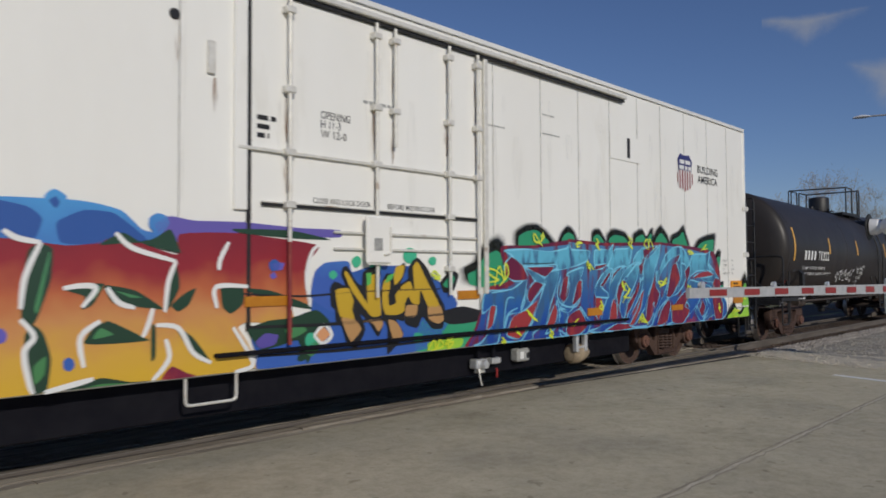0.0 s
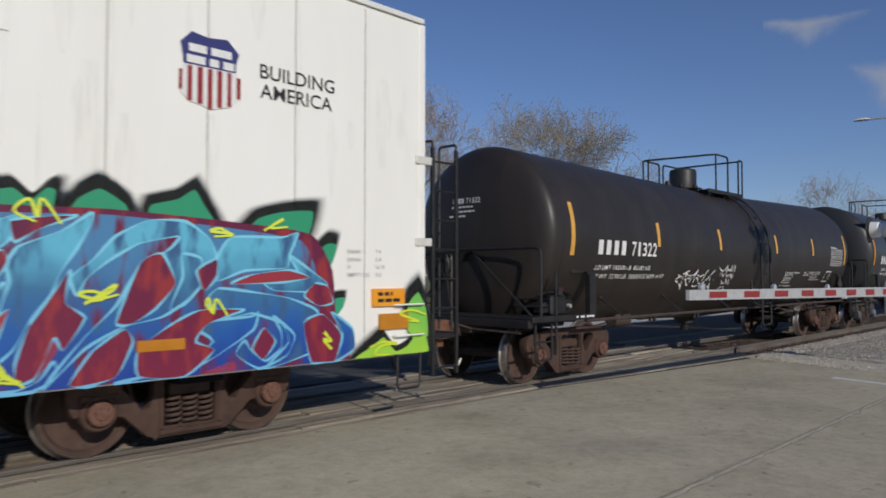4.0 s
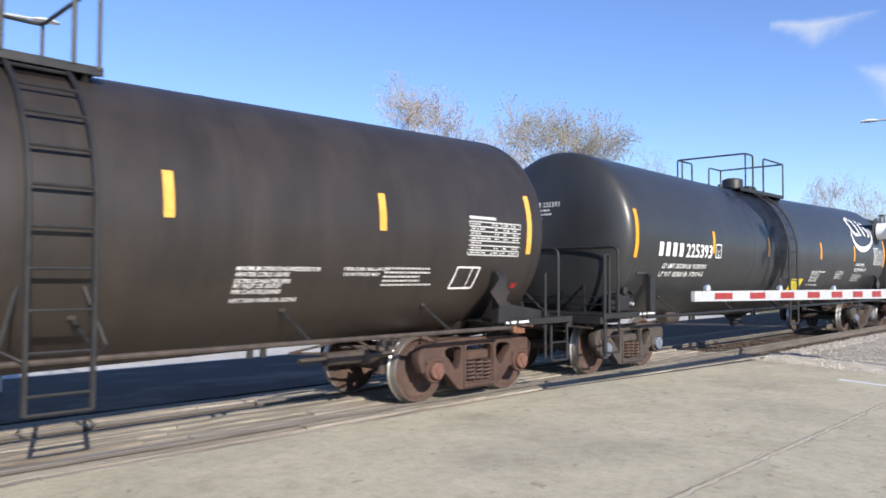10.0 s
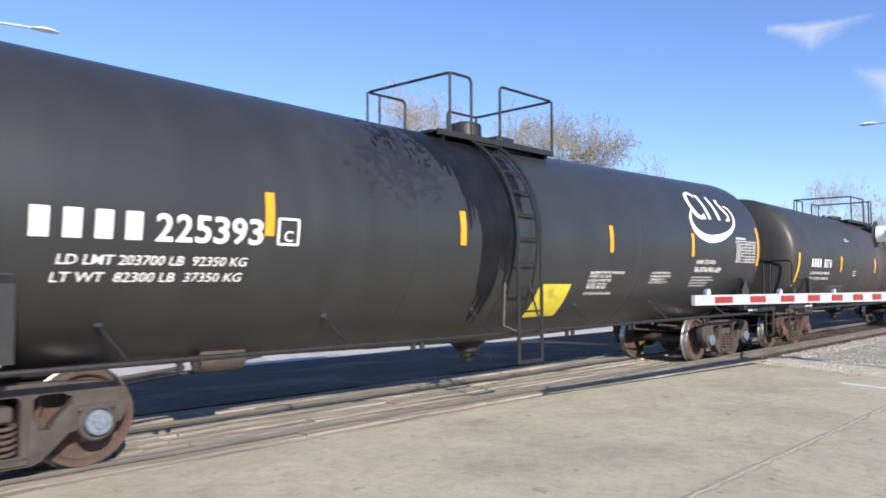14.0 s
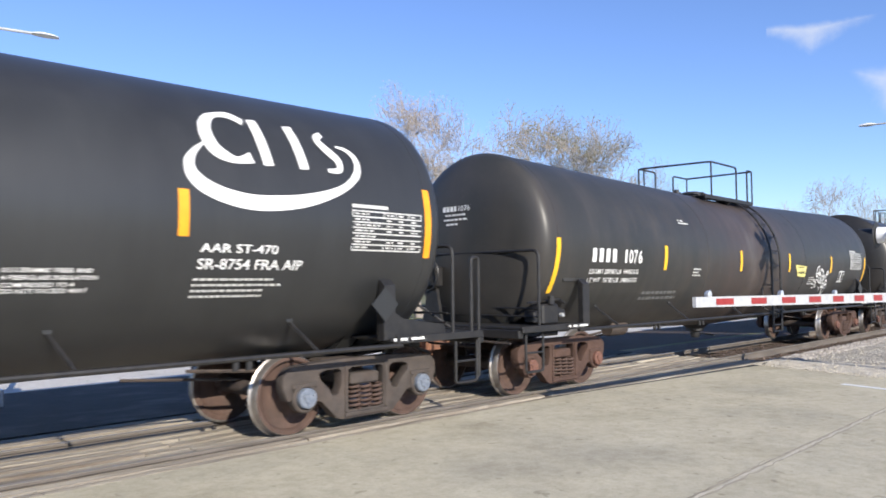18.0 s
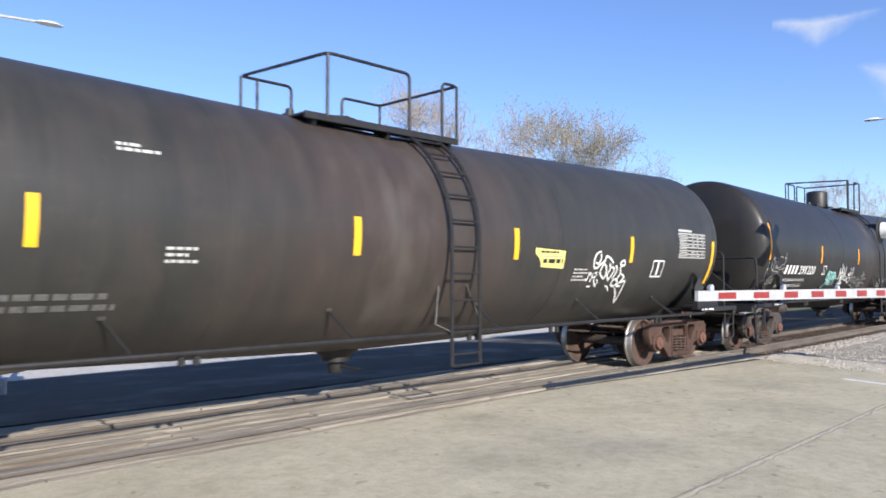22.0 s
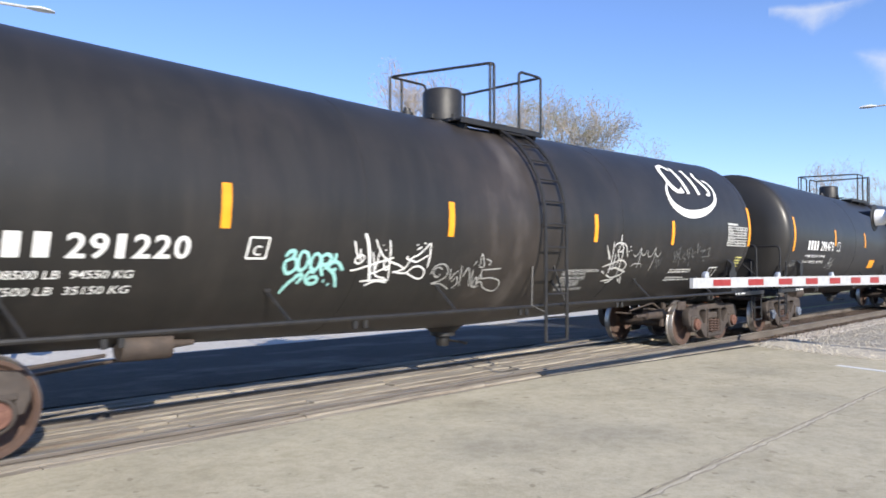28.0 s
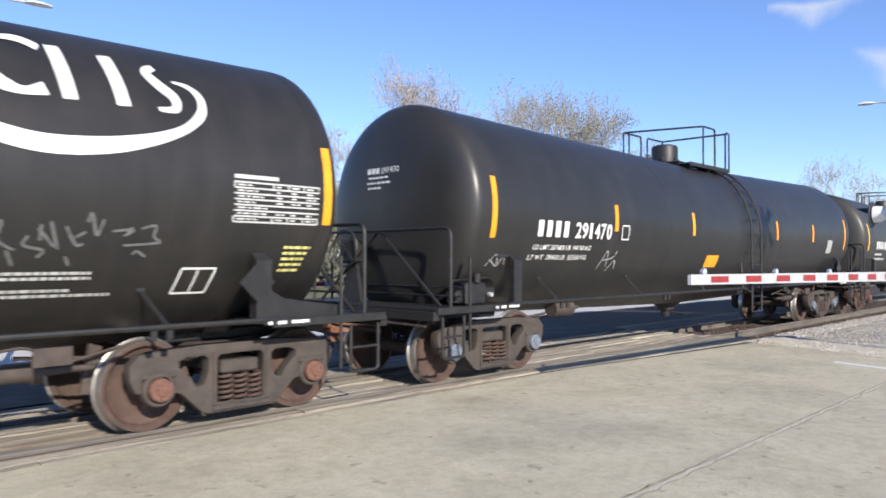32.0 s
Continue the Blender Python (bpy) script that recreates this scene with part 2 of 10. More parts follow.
M = {
    "tank_brown": tank_paint("weathered brown-black tank paint", (0.020, 0.0165, 0.015), (0.032, 0.026, 0.023), (0.050, 0.040, 0.033), 0.36, 0.40),
    "tank_blue": tank_paint("satin charcoal tank paint", (0.019, 0.0195, 0.0205), (0.027, 0.028, 0.029), (0.040, 0.040, 0.040), 0.33, 0.7),
    "tank_grey": tank_paint("dusty grey tank paint", (0.025, 0.026, 0.025), (0.035, 0.033, 0.031), (0.054, 0.044, 0.037), 0.36, 0.38),
    "tank_black": tank_paint("satin black tank paint", (0.014, 0.014, 0.0145), (0.021, 0.020, 0.0195), (0.034, 0.030, 0.027), 0.32, 0.5),
    "black_steel": material("black painted steel", (0.012, 0.012, 0.013), (0.024, 0.022, 0.021), 8, 0.5, 0, 0.1, 60),
    "brown_steel": material("grimy brown steel", (0.040, 0.030, 0.026), (0.075, 0.056, 0.046), 7, 0.75, 0, 0.25, 60, dirt=(0.035, 0.028, 0.024), dirt_scale=3),
    "rust": material("rusty cast steel", (0.15, 0.062, 0.035), (0.23, 0.105, 0.06), 9, 0.85, 0, 0.35, 70, dirt=(0.07, 0.045, 0.035), dirt_scale=4),
    "spring": material("brown coil spring steel", (0.060, 0.036, 0.028), (0.095, 0.058, 0.046), 9, 0.85, 0, 0.3, 70),
    "frame_grey": material("grey-brown cast truck steel", (0.042, 0.034, 0.030), (0.070, 0.056, 0.048), 6, 0.8, 0, 0.3, 50, dirt=(0.07, 0.05, 0.04), dirt_scale=2.5),
    "frame_rust": material("red-brown rusted truck steel", (0.050, 0.027, 0.020), (0.080, 0.044, 0.032), 6, 0.85, 0, 0.3, 50, dirt=(0.07, 0.042, 0.032), dirt_scale=2.5),
    "wheel_plate": material("rusty wheel plate", (0.060, 0.035, 0.027), (0.10, 0.060, 0.046), 5, 0.85, 0, 0.25, 60, dirt=(0.06, 0.04, 0.032), dirt_scale=2.2),
    "tread": material("polished wheel tread steel", (0.32, 0.29, 0.27), (0.44, 0.41, 0.38), 12, 0.42, 0.85),
    "cap_blue": material("faded blue bearing cap", (0.10, 0.125, 0.165), (0.19, 0.21, 0.25), 20, 0.6, 0, 0.2, 60),
    "cap_rust": material("rusty bearing cap", (0.11, 0.048, 0.034), (0.18, 0.09, 0.066), 20, 0.8, 0, 0.2, 60),
    "wire": material("weathered grey wire", (0.10, 0.11, 0.13), (0.14, 0.15, 0.17), 5, 0.6),
    "rubber": material("black rubber hose", (0.012, 0.012, 0.012), (0.025, 0.024, 0.023), 20, 0.6),
    "stripe": material("yellow reflective sheeting", (0.78, 0.42, 0.015), (0.85, 0.50, 0.03), 6, 0.4),
    "stripe_faded": material("sun-faded orange reflective sheeting", (0.66, 0.34, 0.055), (0.74, 0.41, 0.09), 6, 0.45),
    "reflector": material("dull orange reflector", (0.46, 0.17, 0.008), (0.54, 0.22, 0.015), 6, 0.45),
    "stripe_orange": material("orange reflective sheeting", (0.80, 0.30, 0.012), (0.86, 0.36, 0.02), 6, 0.4),
    "white_paint": material("white stencil paint", (0.72, 0.72, 0.70), (0.80, 0.80, 0.78), 15, 0.55),
    "stencil": material("faded white stencil paint", (0.42, 0.42, 0.40), (0.56, 0.56, 0.54), 15, 0.6),
    "grey_paint": material("faded grey paint", (0.28, 0.28, 0.27), (0.40, 0.40, 0.38), 25, 0.6),
    "faint_paint": material("thin grey spray haze", (0.085, 0.085, 0.085), (0.15, 0.15, 0.145), 25, 0.6),
    "yellow_sign": material("yellow painted panel", (0.58, 0.47, 0.03), (0.68, 0.56, 0.06), 8, 0.5, dirt=(0.35, 0.28, 0.05), dirt_scale=3),
    "faded_yellow": material("sun-faded yellow sticker", (0.62, 0.56, 0.16), (0.72, 0.66, 0.24), 8, 0.5),
    "reefer_white": material("dirty white car side paint", (0.86, 0.845, 0.79), (0.90, 0.89, 0.84), 0.8, 0.42, 0, 0.05, 5, (1, 1, 0.3), dirt=(0.70, 0.67, 0.59), dirt_scale=1.3, dirt_spread=(0.6, 0.85)),
    "reefer_roof": material("white roof paint", (0.72, 0.72, 0.70), (0.78, 0.78, 0.75), 2, 0.5),
    "galv": material("galvanised steel bar", (0.66, 0.64, 0.58), (0.78, 0.76, 0.70), 14, 0.5, 0.2, dirt=(0.32, 0.20, 0.12), dirt_scale=4, dirt_spread=(0.6, 0.75)),
    # near-black and bluish: the shade under the refrigerator car is put into this colour
    "dark_under": material("near-black underframe, shade in the colour", (0.005, 0.005, 0.009), (0.009, 0.009, 0.013), 5, 0.8, spec=0.15),
    "rail": material("rusty rail side", (0.092, 0.078, 0.066), (0.145, 0.124, 0.105), 5, 0.85, 0, 0.2, 50, (0.2, 1, 1)),
    "rail_top": material("dull brown rail head", (0.17, 0.152, 0.132), (0.25, 0.225, 0.20), 4, 0.6, 0.2, stretch=(0.1, 1, 1)),
    "timber": material("weathered crossing timber", (0.21, 0.178, 0.14), (0.43, 0.38, 0.305), 5, 0.9, 0, 0.9, 30, (0.14, 2.6, 1), dirt=(0.15, 0.115, 0.085), dirt_scale=2.2, vary=0.16),
    "tie": material("old creosoted tie", (0.09, 0.065, 0.05), (0.17, 0.125, 0.095), 6, 0.9, 0, 0.5, 30, (1.6, 0.15, 1), vary=0.2),
    "concrete": material("worn light concrete", (0.47, 0.42, 0.305), (0.56, 0.508, 0.375), 1.6, 0.9, 0, 0.45, 45, spread=(0.3, 0.7), dirt=(0.385, 0.352, 0.272), dirt_scale=0.35, dirt_spread=(0.48, 0.72)),
    "asphalt": material("grey asphalt", (0.022, 0.022, 0.023), (0.042, 0.040, 0.038), 2.0, 0.9, 0, 0.5, 70, dirt=(0.16, 0.155, 0.145), dirt_scale=0.4),
    "road_pale": material("pale old road surface", (0.54, 0.51, 0.46), (0.62, 0.59, 0.54), 0.8, 0.9, 0, 0.3, 60),
    "seal": material("dark rubber flange seal", (0.022, 0.021, 0.021), (0.04, 0.038, 0.036), 8, 0.8, 0, 0.3, 40),
    "crumbled": material("pale crumbled concrete edge", (0.44, 0.40, 0.31), (0.60, 0.54, 0.43), 14, 0.95, 0, 0.6, 40),
    "joint": material("dark joint filler", (0.26, 0.23, 0.18), (0.37, 0.33, 0.26), 6, 0.95),
    "stone": material("grey ballast stone", (0.22, 0.20, 0.18), (0.44, 0.40, 0.355), 3.0, 0.9, 0, 0.3, 60),
    "rusty_ballast": material("rust-stained brown ballast", (0.075, 0.052, 0.042), (0.16, 0.115, 0.09), 9.0, 0.95, 0, 0.8, 40, dirt=(0.05, 0.038, 0.032), dirt_scale=1.5),
    "pale_gravel": material("pale gravel", (0.40, 0.36, 0.295), (0.56, 0.51, 0.42), 3.0, 0.9, 0, 0.3, 60),
    "dirt": material("pale gravelly dirt", (0.36, 0.335, 0.29), (0.48, 0.45, 0.40), 2.5, 0.95, 0, 0.7, 50, dirt=(0.25, 0.225, 0.185), dirt_scale=1.2),
    "earth": material("dark brown bare earth", (0.036, 0.022, 0.015), (0.062, 0.040, 0.027), 1.8, 0.95, 0, 0.8, 30, dirt=(0.10, 0.08, 0.045), dirt_scale=0.7, dirt_spread=(0.6, 0.8)),
    "grass": material("spring grass", (0.095, 0.10, 0.036), (0.16, 0.16, 0.065), 1.2, 0.95, 0, 0.8, 30, dirt=(0.24, 0.20, 0.125), dirt_scale=0.25),
    "bark": material("grey tree bark", (0.20, 0.17, 0.145), (0.30, 0.26, 0.22), 8, 0.9, 0, 0.4, 30, (1, 1, 0.3)),
    "twig": material("pale fine twigs", (0.30, 0.26, 0.235), (0.42, 0.37, 0.33), 4, 0.9),
    "bud_pink": material("pale pinkish spring buds", (0.37, 0.315, 0.26), (0.48, 0.415, 0.35), 5, 0.85, vary=0.0),
    "bud_green": material("yellow-green young leaves", (0.22, 0.215, 0.13), (0.31, 0.30, 0.20), 5, 0.85),
    "leaf_far": material("far budding foliage", (0.13, 0.13, 0.085), (0.22, 0.205, 0.15), 0.6, 0.9),
    "evergreen": material("dark evergreen needles", (0.025, 0.045, 0.018), (0.05, 0.075, 0.03), 1.0, 0.9),
    "tan_paint": material("dirty tan paint", (0.26, 0.20, 0.13), (0.42, 0.33, 0.22), 7, 0.8),
    "sprayed_bar": material("dark red paint over a lock bar", (0.20, 0.018, 0.022), (0.30, 0.05, 0.04), 6, 0.6),
    "gate_white": material("white reflective sheeting", (0.39, 0.40, 0.41), (0.47, 0.47, 0.48), 10, 0.35),
    "gate_red": material("red reflective sheeting", (0.25, 0.018, 0.018), (0.31, 0.026, 0.026), 10, 0.35),
    "alu": material("weathered aluminium", (0.55, 0.56, 0.57), (0.68, 0.69, 0.70), 10, 0.4, 0.5),
    "sign_white": material("white sign face", (0.74, 0.74, 0.74), (0.82, 0.82, 0.82), 5, 0.5),
    "lens_red": material("dark red lamp lens", (0.18, 0.008, 0.01), (0.28, 0.012, 0.014), 10, 0.15),
    "wood_pole": material("grey-brown utility pole", (0.20, 0.165, 0.13), (0.30, 0.255, 0.205), 3, 0.9, 0, 0.3, 30, (1, 1, 0.1)),
    "brick": material("orange-brown brick wall", (0.30, 0.165, 0.115), (0.38, 0.22, 0.155), 4, 0.9),
    "siding": material("pale house siding", (0.62, 0.60, 0.56), (0.70, 0.68, 0.64), 2, 0.8),
    "roofing": material("brown shingle roof", (0.14, 0.11, 0.095), (0.21, 0.17, 0.145), 4, 0.9),
    "glass_dark": material("dark window glass", (0.02, 0.024, 0.03), (0.04, 0.045, 0.055), 2, 0.08),
}


def add_grime(m, x0, half, colour, pale):
    """A brown grimy band round the shell with pale runs in it, fading out along the car."""
    N, L = m.node_tree.nodes, m.node_tree.links
    b = N["Principled BSDF"]
    old = b.inputs["Base Color"].links[0].from_socket
    co, sep, nz, nz2 = N.new("ShaderNodeTexCoord"), N.new("ShaderNodeSeparateXYZ"), N.new("ShaderNodeTexNoise"), N.new("ShaderNodeTexNoise")
    mp = N.new("ShaderNodeMapping")
    mp.inputs["Scale"].default_value = (1.3, 0.7, 0.7)
    L.new(co.outputs["Object"], mp.inputs["Vector"])
    nz.inputs["Scale"].default_value, nz.inputs["Detail"].default_value = 2.0, 6
    nz2.inputs["Scale"].default_value, nz2.inputs["Detail"].default_value = 1.6, 8
    L.new(mp.outputs[0], nz.inputs["Vector"])
    L.new(mp.outputs[0], nz2.inputs["Vector"])
    L.new(co.outputs["Object"], sep.inputs[0])

    def calc(op, a, c, d=None):
        q = N.new("ShaderNodeMath")
        q.operation = op
        for k, v in enumerate((a, c, d)):
            if v is None:
                continue
            if isinstance(v, (int, float)):
                q.inputs[k].default_value = v
            else:
                L.new(v, q.inputs[k])
        return q.outputs[0]
    dist = calc("ABSOLUTE", calc("SUBTRACT", sep.outputs["X"], x0), 0)
    near = calc("SUBTRACT", 1.0, calc("DIVIDE", dist, half))
    fac = calc("MULTIPLY_ADD", nz.outputs["Fac"], 1.4, calc("SUBTRACT", near, 0.75))
    for f, c, lo, hi in ((fac, colour, 0.0, 0.9), (calc("ADD", fac, calc("SUBTRACT", nz2.outputs["Fac"], 0.52)), pale, 0.72, 1.25)):
        r, mx = N.new("ShaderNodeMapRange"), N.new("ShaderNodeMix")
        r.inputs["From Min"].default_value, r.inputs["From Max"].default_value, r.inputs["To Max"].default_value = lo, hi, 0.75
        L.new(f, r.inputs["Value"])
        mx.data_type = "RGBA"
        L.new(r.outputs["Result"], mx.inputs["Factor"])
        L.new(old, mx.inputs["A"])
        mx.inputs["B"].default_value = (*c, 1)
        old = mx.outputs["Result"]
    L.new(old, b.inputs["Base Color"])


add_grime(M["tank_grey"], -0.4, 3.2, (0.060, 0.041, 0.035), (0.088, 0.076, 0.068))


def weathered(m, scale, amount, stain, stain_scale):
    """Speckle and blotches of a second and third size over a paving material."""
    N, L = m.node_tree.nodes, m.node_tree.links
    b = N["Principled BSDF"]
    col = b.inputs["Base Color"].links[0].from_socket
    co = N.new("ShaderNodeTexCoord")
    for s, lo, hi, a, c, det in ((scale, 0.42, 0.66, amount, (0.62, 0.60, 0.55), 3), (scale * 5, 0.40, 0.70, amount * 0.8, (0.60, 0.58, 0.55), 2), (stain_scale, 0.50, 0.68, 0.55, stain, 8), (stain_scale * 3.1, 0.56, 0.70, 0.5, stain, 6), (5.0, 0.66, 0.70, 0.55, (0.5, 0.48, 0.44), 2)):
        nz, r, mx = N.new("ShaderNodeTexNoise"), N.new("ShaderNodeMapRange"), N.new("ShaderNodeMix")
        nz.inputs["Scale"].default_value, nz.inputs["Detail"].default_value, nz.inputs["Roughness"].default_value = s, det, 0.65
        L.new(co.outputs["Object"], nz.inputs["Vector"])
        r.inputs["From Min"].default_value, r.inputs["From Max"].default_value, r.inputs["To Max"].default_value = lo, hi, a
        L.new(nz.outputs["Fac"], r.inputs["Value"])
        mx.data_type, mx.blend_type = "RGBA", "MULTIPLY"
        L.new(r.outputs["Result"], mx.inputs["Factor"])
        L.new(col, mx.inputs["A"])
        mx.inputs["B"].default_value = (*c, 1)
        col = mx.outputs["Result"]
    L.new(col, b.inputs["Base Color"])


weathered(M["concrete"], 7.0, 0.34, (0.74, 0.725, 0.68), 0.55)
weathered(M["dirt"], 14.0, 0.7, (0.75, 0.72, 0.66), 0.8)
weathered(M["asphalt"], 16.0, 0.6, (0.75, 0.75, 0.75), 0.6)
weathered(M["road_pale"], 10.0, 0.4, (0.8, 0.78, 0.74), 0.5)


def lower_coat(m, z, colour):
    """A rust-brown coat on the lower shell, with an uneven upper edge."""
    N, L = m.node_tree.nodes, m.node_tree.links
    b = N["Principled BSDF"]
    old = b.inputs["Base Color"].links[0].from_socket
    co, sep, nz, ad, r, mx = (N.new("ShaderNode" + k) for k in ("TexCoord", "SeparateXYZ", "TexNoise", "Math", "MapRange", "Mix"))
    L.new(co.outputs["Object"], sep.inputs[0])
    L.new(co.outputs["Object"], nz.inputs["Vector"])
    nz.inputs["Scale"].default_value, nz.inputs["Detail"].default_value = 1.8, 6
    ad.operation = "MULTIPLY_ADD"
    L.new(nz.outputs["Fac"], ad.inputs[0])
    ad.inputs[1].default_value = 0.25
    L.new(sep.outputs["Z"], ad.inputs[2])
    r.inputs["From Min"].default_value, r.inputs["From Max"].default_value, r.inputs["To Min"].default_value, r.inputs["To Max"].default_value = z + 0.02, z + 0.30, 0.8, 0.0
    L.new(ad.outputs[0], r.inputs["Value"])
    mx.data_type = "RGBA"
    L.new(r.outputs["Result"], mx.inputs["Factor"])
    L.new(old, mx.inputs["A"])
    mx.inputs["B"].default_value = (*colour, 1)
    L.new(mx.outputs["Result"], b.inputs["Base Color"])


lower_coat(M["tank_brown"], 1.50, (0.038, 0.028, 0.0235))


def splashed(m, x0, half, z0, z_half, colour):
    """A cloud of small dark splash marks on the shell round one spot."""
    N, L = m.node_tree.nodes, m.node_tree.links
    b = N["Principled BSDF"]
    old = b.inputs["Base Color"].links[0].from_socket
    co, mp, ln, nz, ad, r, mx = (N.new("ShaderNode" + k) for k in ("TexCoord", "Mapping", "VectorMath", "TexNoise", "Math", "MapRange", "Mix"))
    mp.inputs["Location"].default_value = (-x0 / half, 0, -z0 / z_half)
    mp.inputs["Scale"].default_value = (1 / half, 0, 1 / z_half)
    L.new(co.outputs["Object"], mp.inputs["Vector"])
    ln.operation = "LENGTH"
    L.new(mp.outputs[0], ln.inputs[0])
    nz.inputs["Scale"].default_value, nz.inputs["Detail"].default_value, nz.inputs["Roughness"].default_value = 9.0, 4, 0.6
    L.new(co.outputs["Object"], nz.inputs["Vector"])
    ad.operation = "MULTIPLY_ADD"
    L.new(ln.outputs["Value"], ad.inputs[0])
    ad.inputs[1].default_value = -0.20
    L.new(nz.outputs["Fac"], ad.inputs[2])
    r.inputs["From Min"].default_value, r.inputs["From Max"].default_value, r.inputs["To Max"].default_value = 0.385, 0.42, 0.8
    L.new(ad.outputs[0], r.inputs["Value"])
    mx.data_type = "RGBA"
    L.new(r.outputs["Result"], mx.inputs["Factor"])
    L.new(old, mx.inputs["A"])
    mx.inputs["B"].default_value = (*colour, 1)
    L.new(mx.outputs["Result"], b.inputs["Base Color"])


splashed(M["tank_blue"], -2.75, 0.95, 3.15, 0.62, (0.012, 0.012, 0.013))
M["tank_sooty"] = tank_paint("sooty black tank paint with brown runs", (0.013, 0.0125, 0.0125), (0.021, 0.0195, 0.018), (0.034, 0.028, 0.025), 0.34, 0.45)
add_grime(M["tank_sooty"], 0.0, 1.5, (0.042, 0.033, 0.028), (0.10, 0.088, 0.080))



def streaked(m, pale, amount, seed):
    """Upright runs and blotches of dust, and darker washed streaks, over a tank's paint."""
    N, L = m.node_tree.nodes, m.node_tree.links
    b = N["Principled BSDF"]
    col = b.inputs["Base Color"].links[0].from_socket
    co = N.new("ShaderNodeTexCoord")
    for k, (stretch, sc, det, lo, hi, a, c) in enumerate((((2.2, 0.35, 0.35), 1.5, 8, 0.48, 0.76, amount, pale), ((0.8, 0.8, 1.3), 1.1, 7, 0.52, 0.72, amount * 0.8, pale),
                                                         ((2.8, 0.35, 0.35), 1.3, 7, 0.52, 0.74, amount, (0.008, 0.007, 0.007)), ((1.0, 1.0, 1.0), 7.0, 4, 0.60, 0.74, amount * 0.7, pale))):
        mp, nz, r, mx = N.new("ShaderNodeMapping"), N.new("ShaderNodeTexNoise"), N.new("ShaderNodeMapRange"), N.new("ShaderNodeMix")
        mp.inputs["Location"].default_value, mp.inputs["Scale"].default_value = (seed + 3.1 * k, seed, 0), stretch
        nz.inputs["Scale"].default_value, nz.inputs["Detail"].default_value, nz.inputs["Roughness"].default_value = sc, det, 0.6
        L.new(co.outputs["Object"], mp.inputs["Vector"])
        L.new(mp.outputs[0], nz.inputs["Vector"])
        r.inputs["From Min"].default_value, r.inputs["From Max"].default_value, r.inputs["To Max"].default_value = lo, hi, a
        L.new(nz.outputs["Fac"], r.inputs["Value"])
        mx.data_type = "RGBA"
        L.new(r.outputs["Result"], mx.inputs["Factor"])
        L.new(col, mx.inputs["A"])
        mx.inputs["B"].default_value = (*c, 1)
        col = mx.outputs["Result"]
    L.new(col, b.inputs["Base Color"])


streaked(M["tank_brown"], (0.052, 0.042, 0.036), 0.28, 2.0)
streaked(M["tank_grey"], (0.075, 0.066, 0.057), 0.30, 5.0)
streaked(M["tank_sooty"], (0.050, 0.042, 0.037), 0.27, 9.0)
streaked(M["tank_black"], (0.042, 0.038, 0.034), 0.22, 12.0)
streaked(M["tank_blue"], (0.045, 0.045, 0.046), 0.12, 15.0)

# ---- rolling stock ----
WHEEL_R = 0.45
def travel(t):
    """Metres the train has gone to the left after t seconds: it slowly gathers speed."""
    q = (t - 16) / 16
    return 40.6696 + q * (40.9369 + q * (1.07651 + q * (3.89908 + q * (2.33303 + q * (-3.90601 + q * (-1.60522 + q * 1.24656))))))


SHARED = {}


def shared(key, build):
    if key not in SHARED:
        SHARED[key] = build()
    return SHARED[key]


def wheel_mesh():
    g = Geo()
    prof = [(0.0, -0.09), (0.085, -0.09), (0.11, -0.075), (0.135, -0.03), (0.24, 0.02), (0.33, 0.0), (0.375, -0.015), (0.385, -0.045),
            (0.405, -0.065), (0.441, -0.065), (0.450, -0.055), (0.455, 0.03), (0.462, 0.04), (0.482, 0.05), (0.482, 0.07), (0.455, 0.08),
            (0.39, 0.08), (0.375, 0.05), (0.33, 0.03), (0.24, 0.05), (0.14, 0.04), (0.10, 0.10), (0.0, 0.10)]
    slots = [0] * 8 + [0, 1, 1, 1, 1, 1, 1, 0, 0, 0, 0, 0, 0, 0]
    g.lathe(prof, 44, "y", slots=slots)
    return g.mesh("wheel", [M["wheel_plate"], M["tread"]], 40)


def axle_mesh():
    g = Geo()
    g.lathe([(0.0, -0.98), (0.07, -0.98), (0.07, -0.86), (0.10, -0.80), (0.09, -0.3), (0.09, 0.3), (0.10, 0.80), (0.07, 0.86), (0.07, 0.98), (0.0, 0.98)], 16, "y")
    return g.mesh("wheelset", M["brown_steel"])


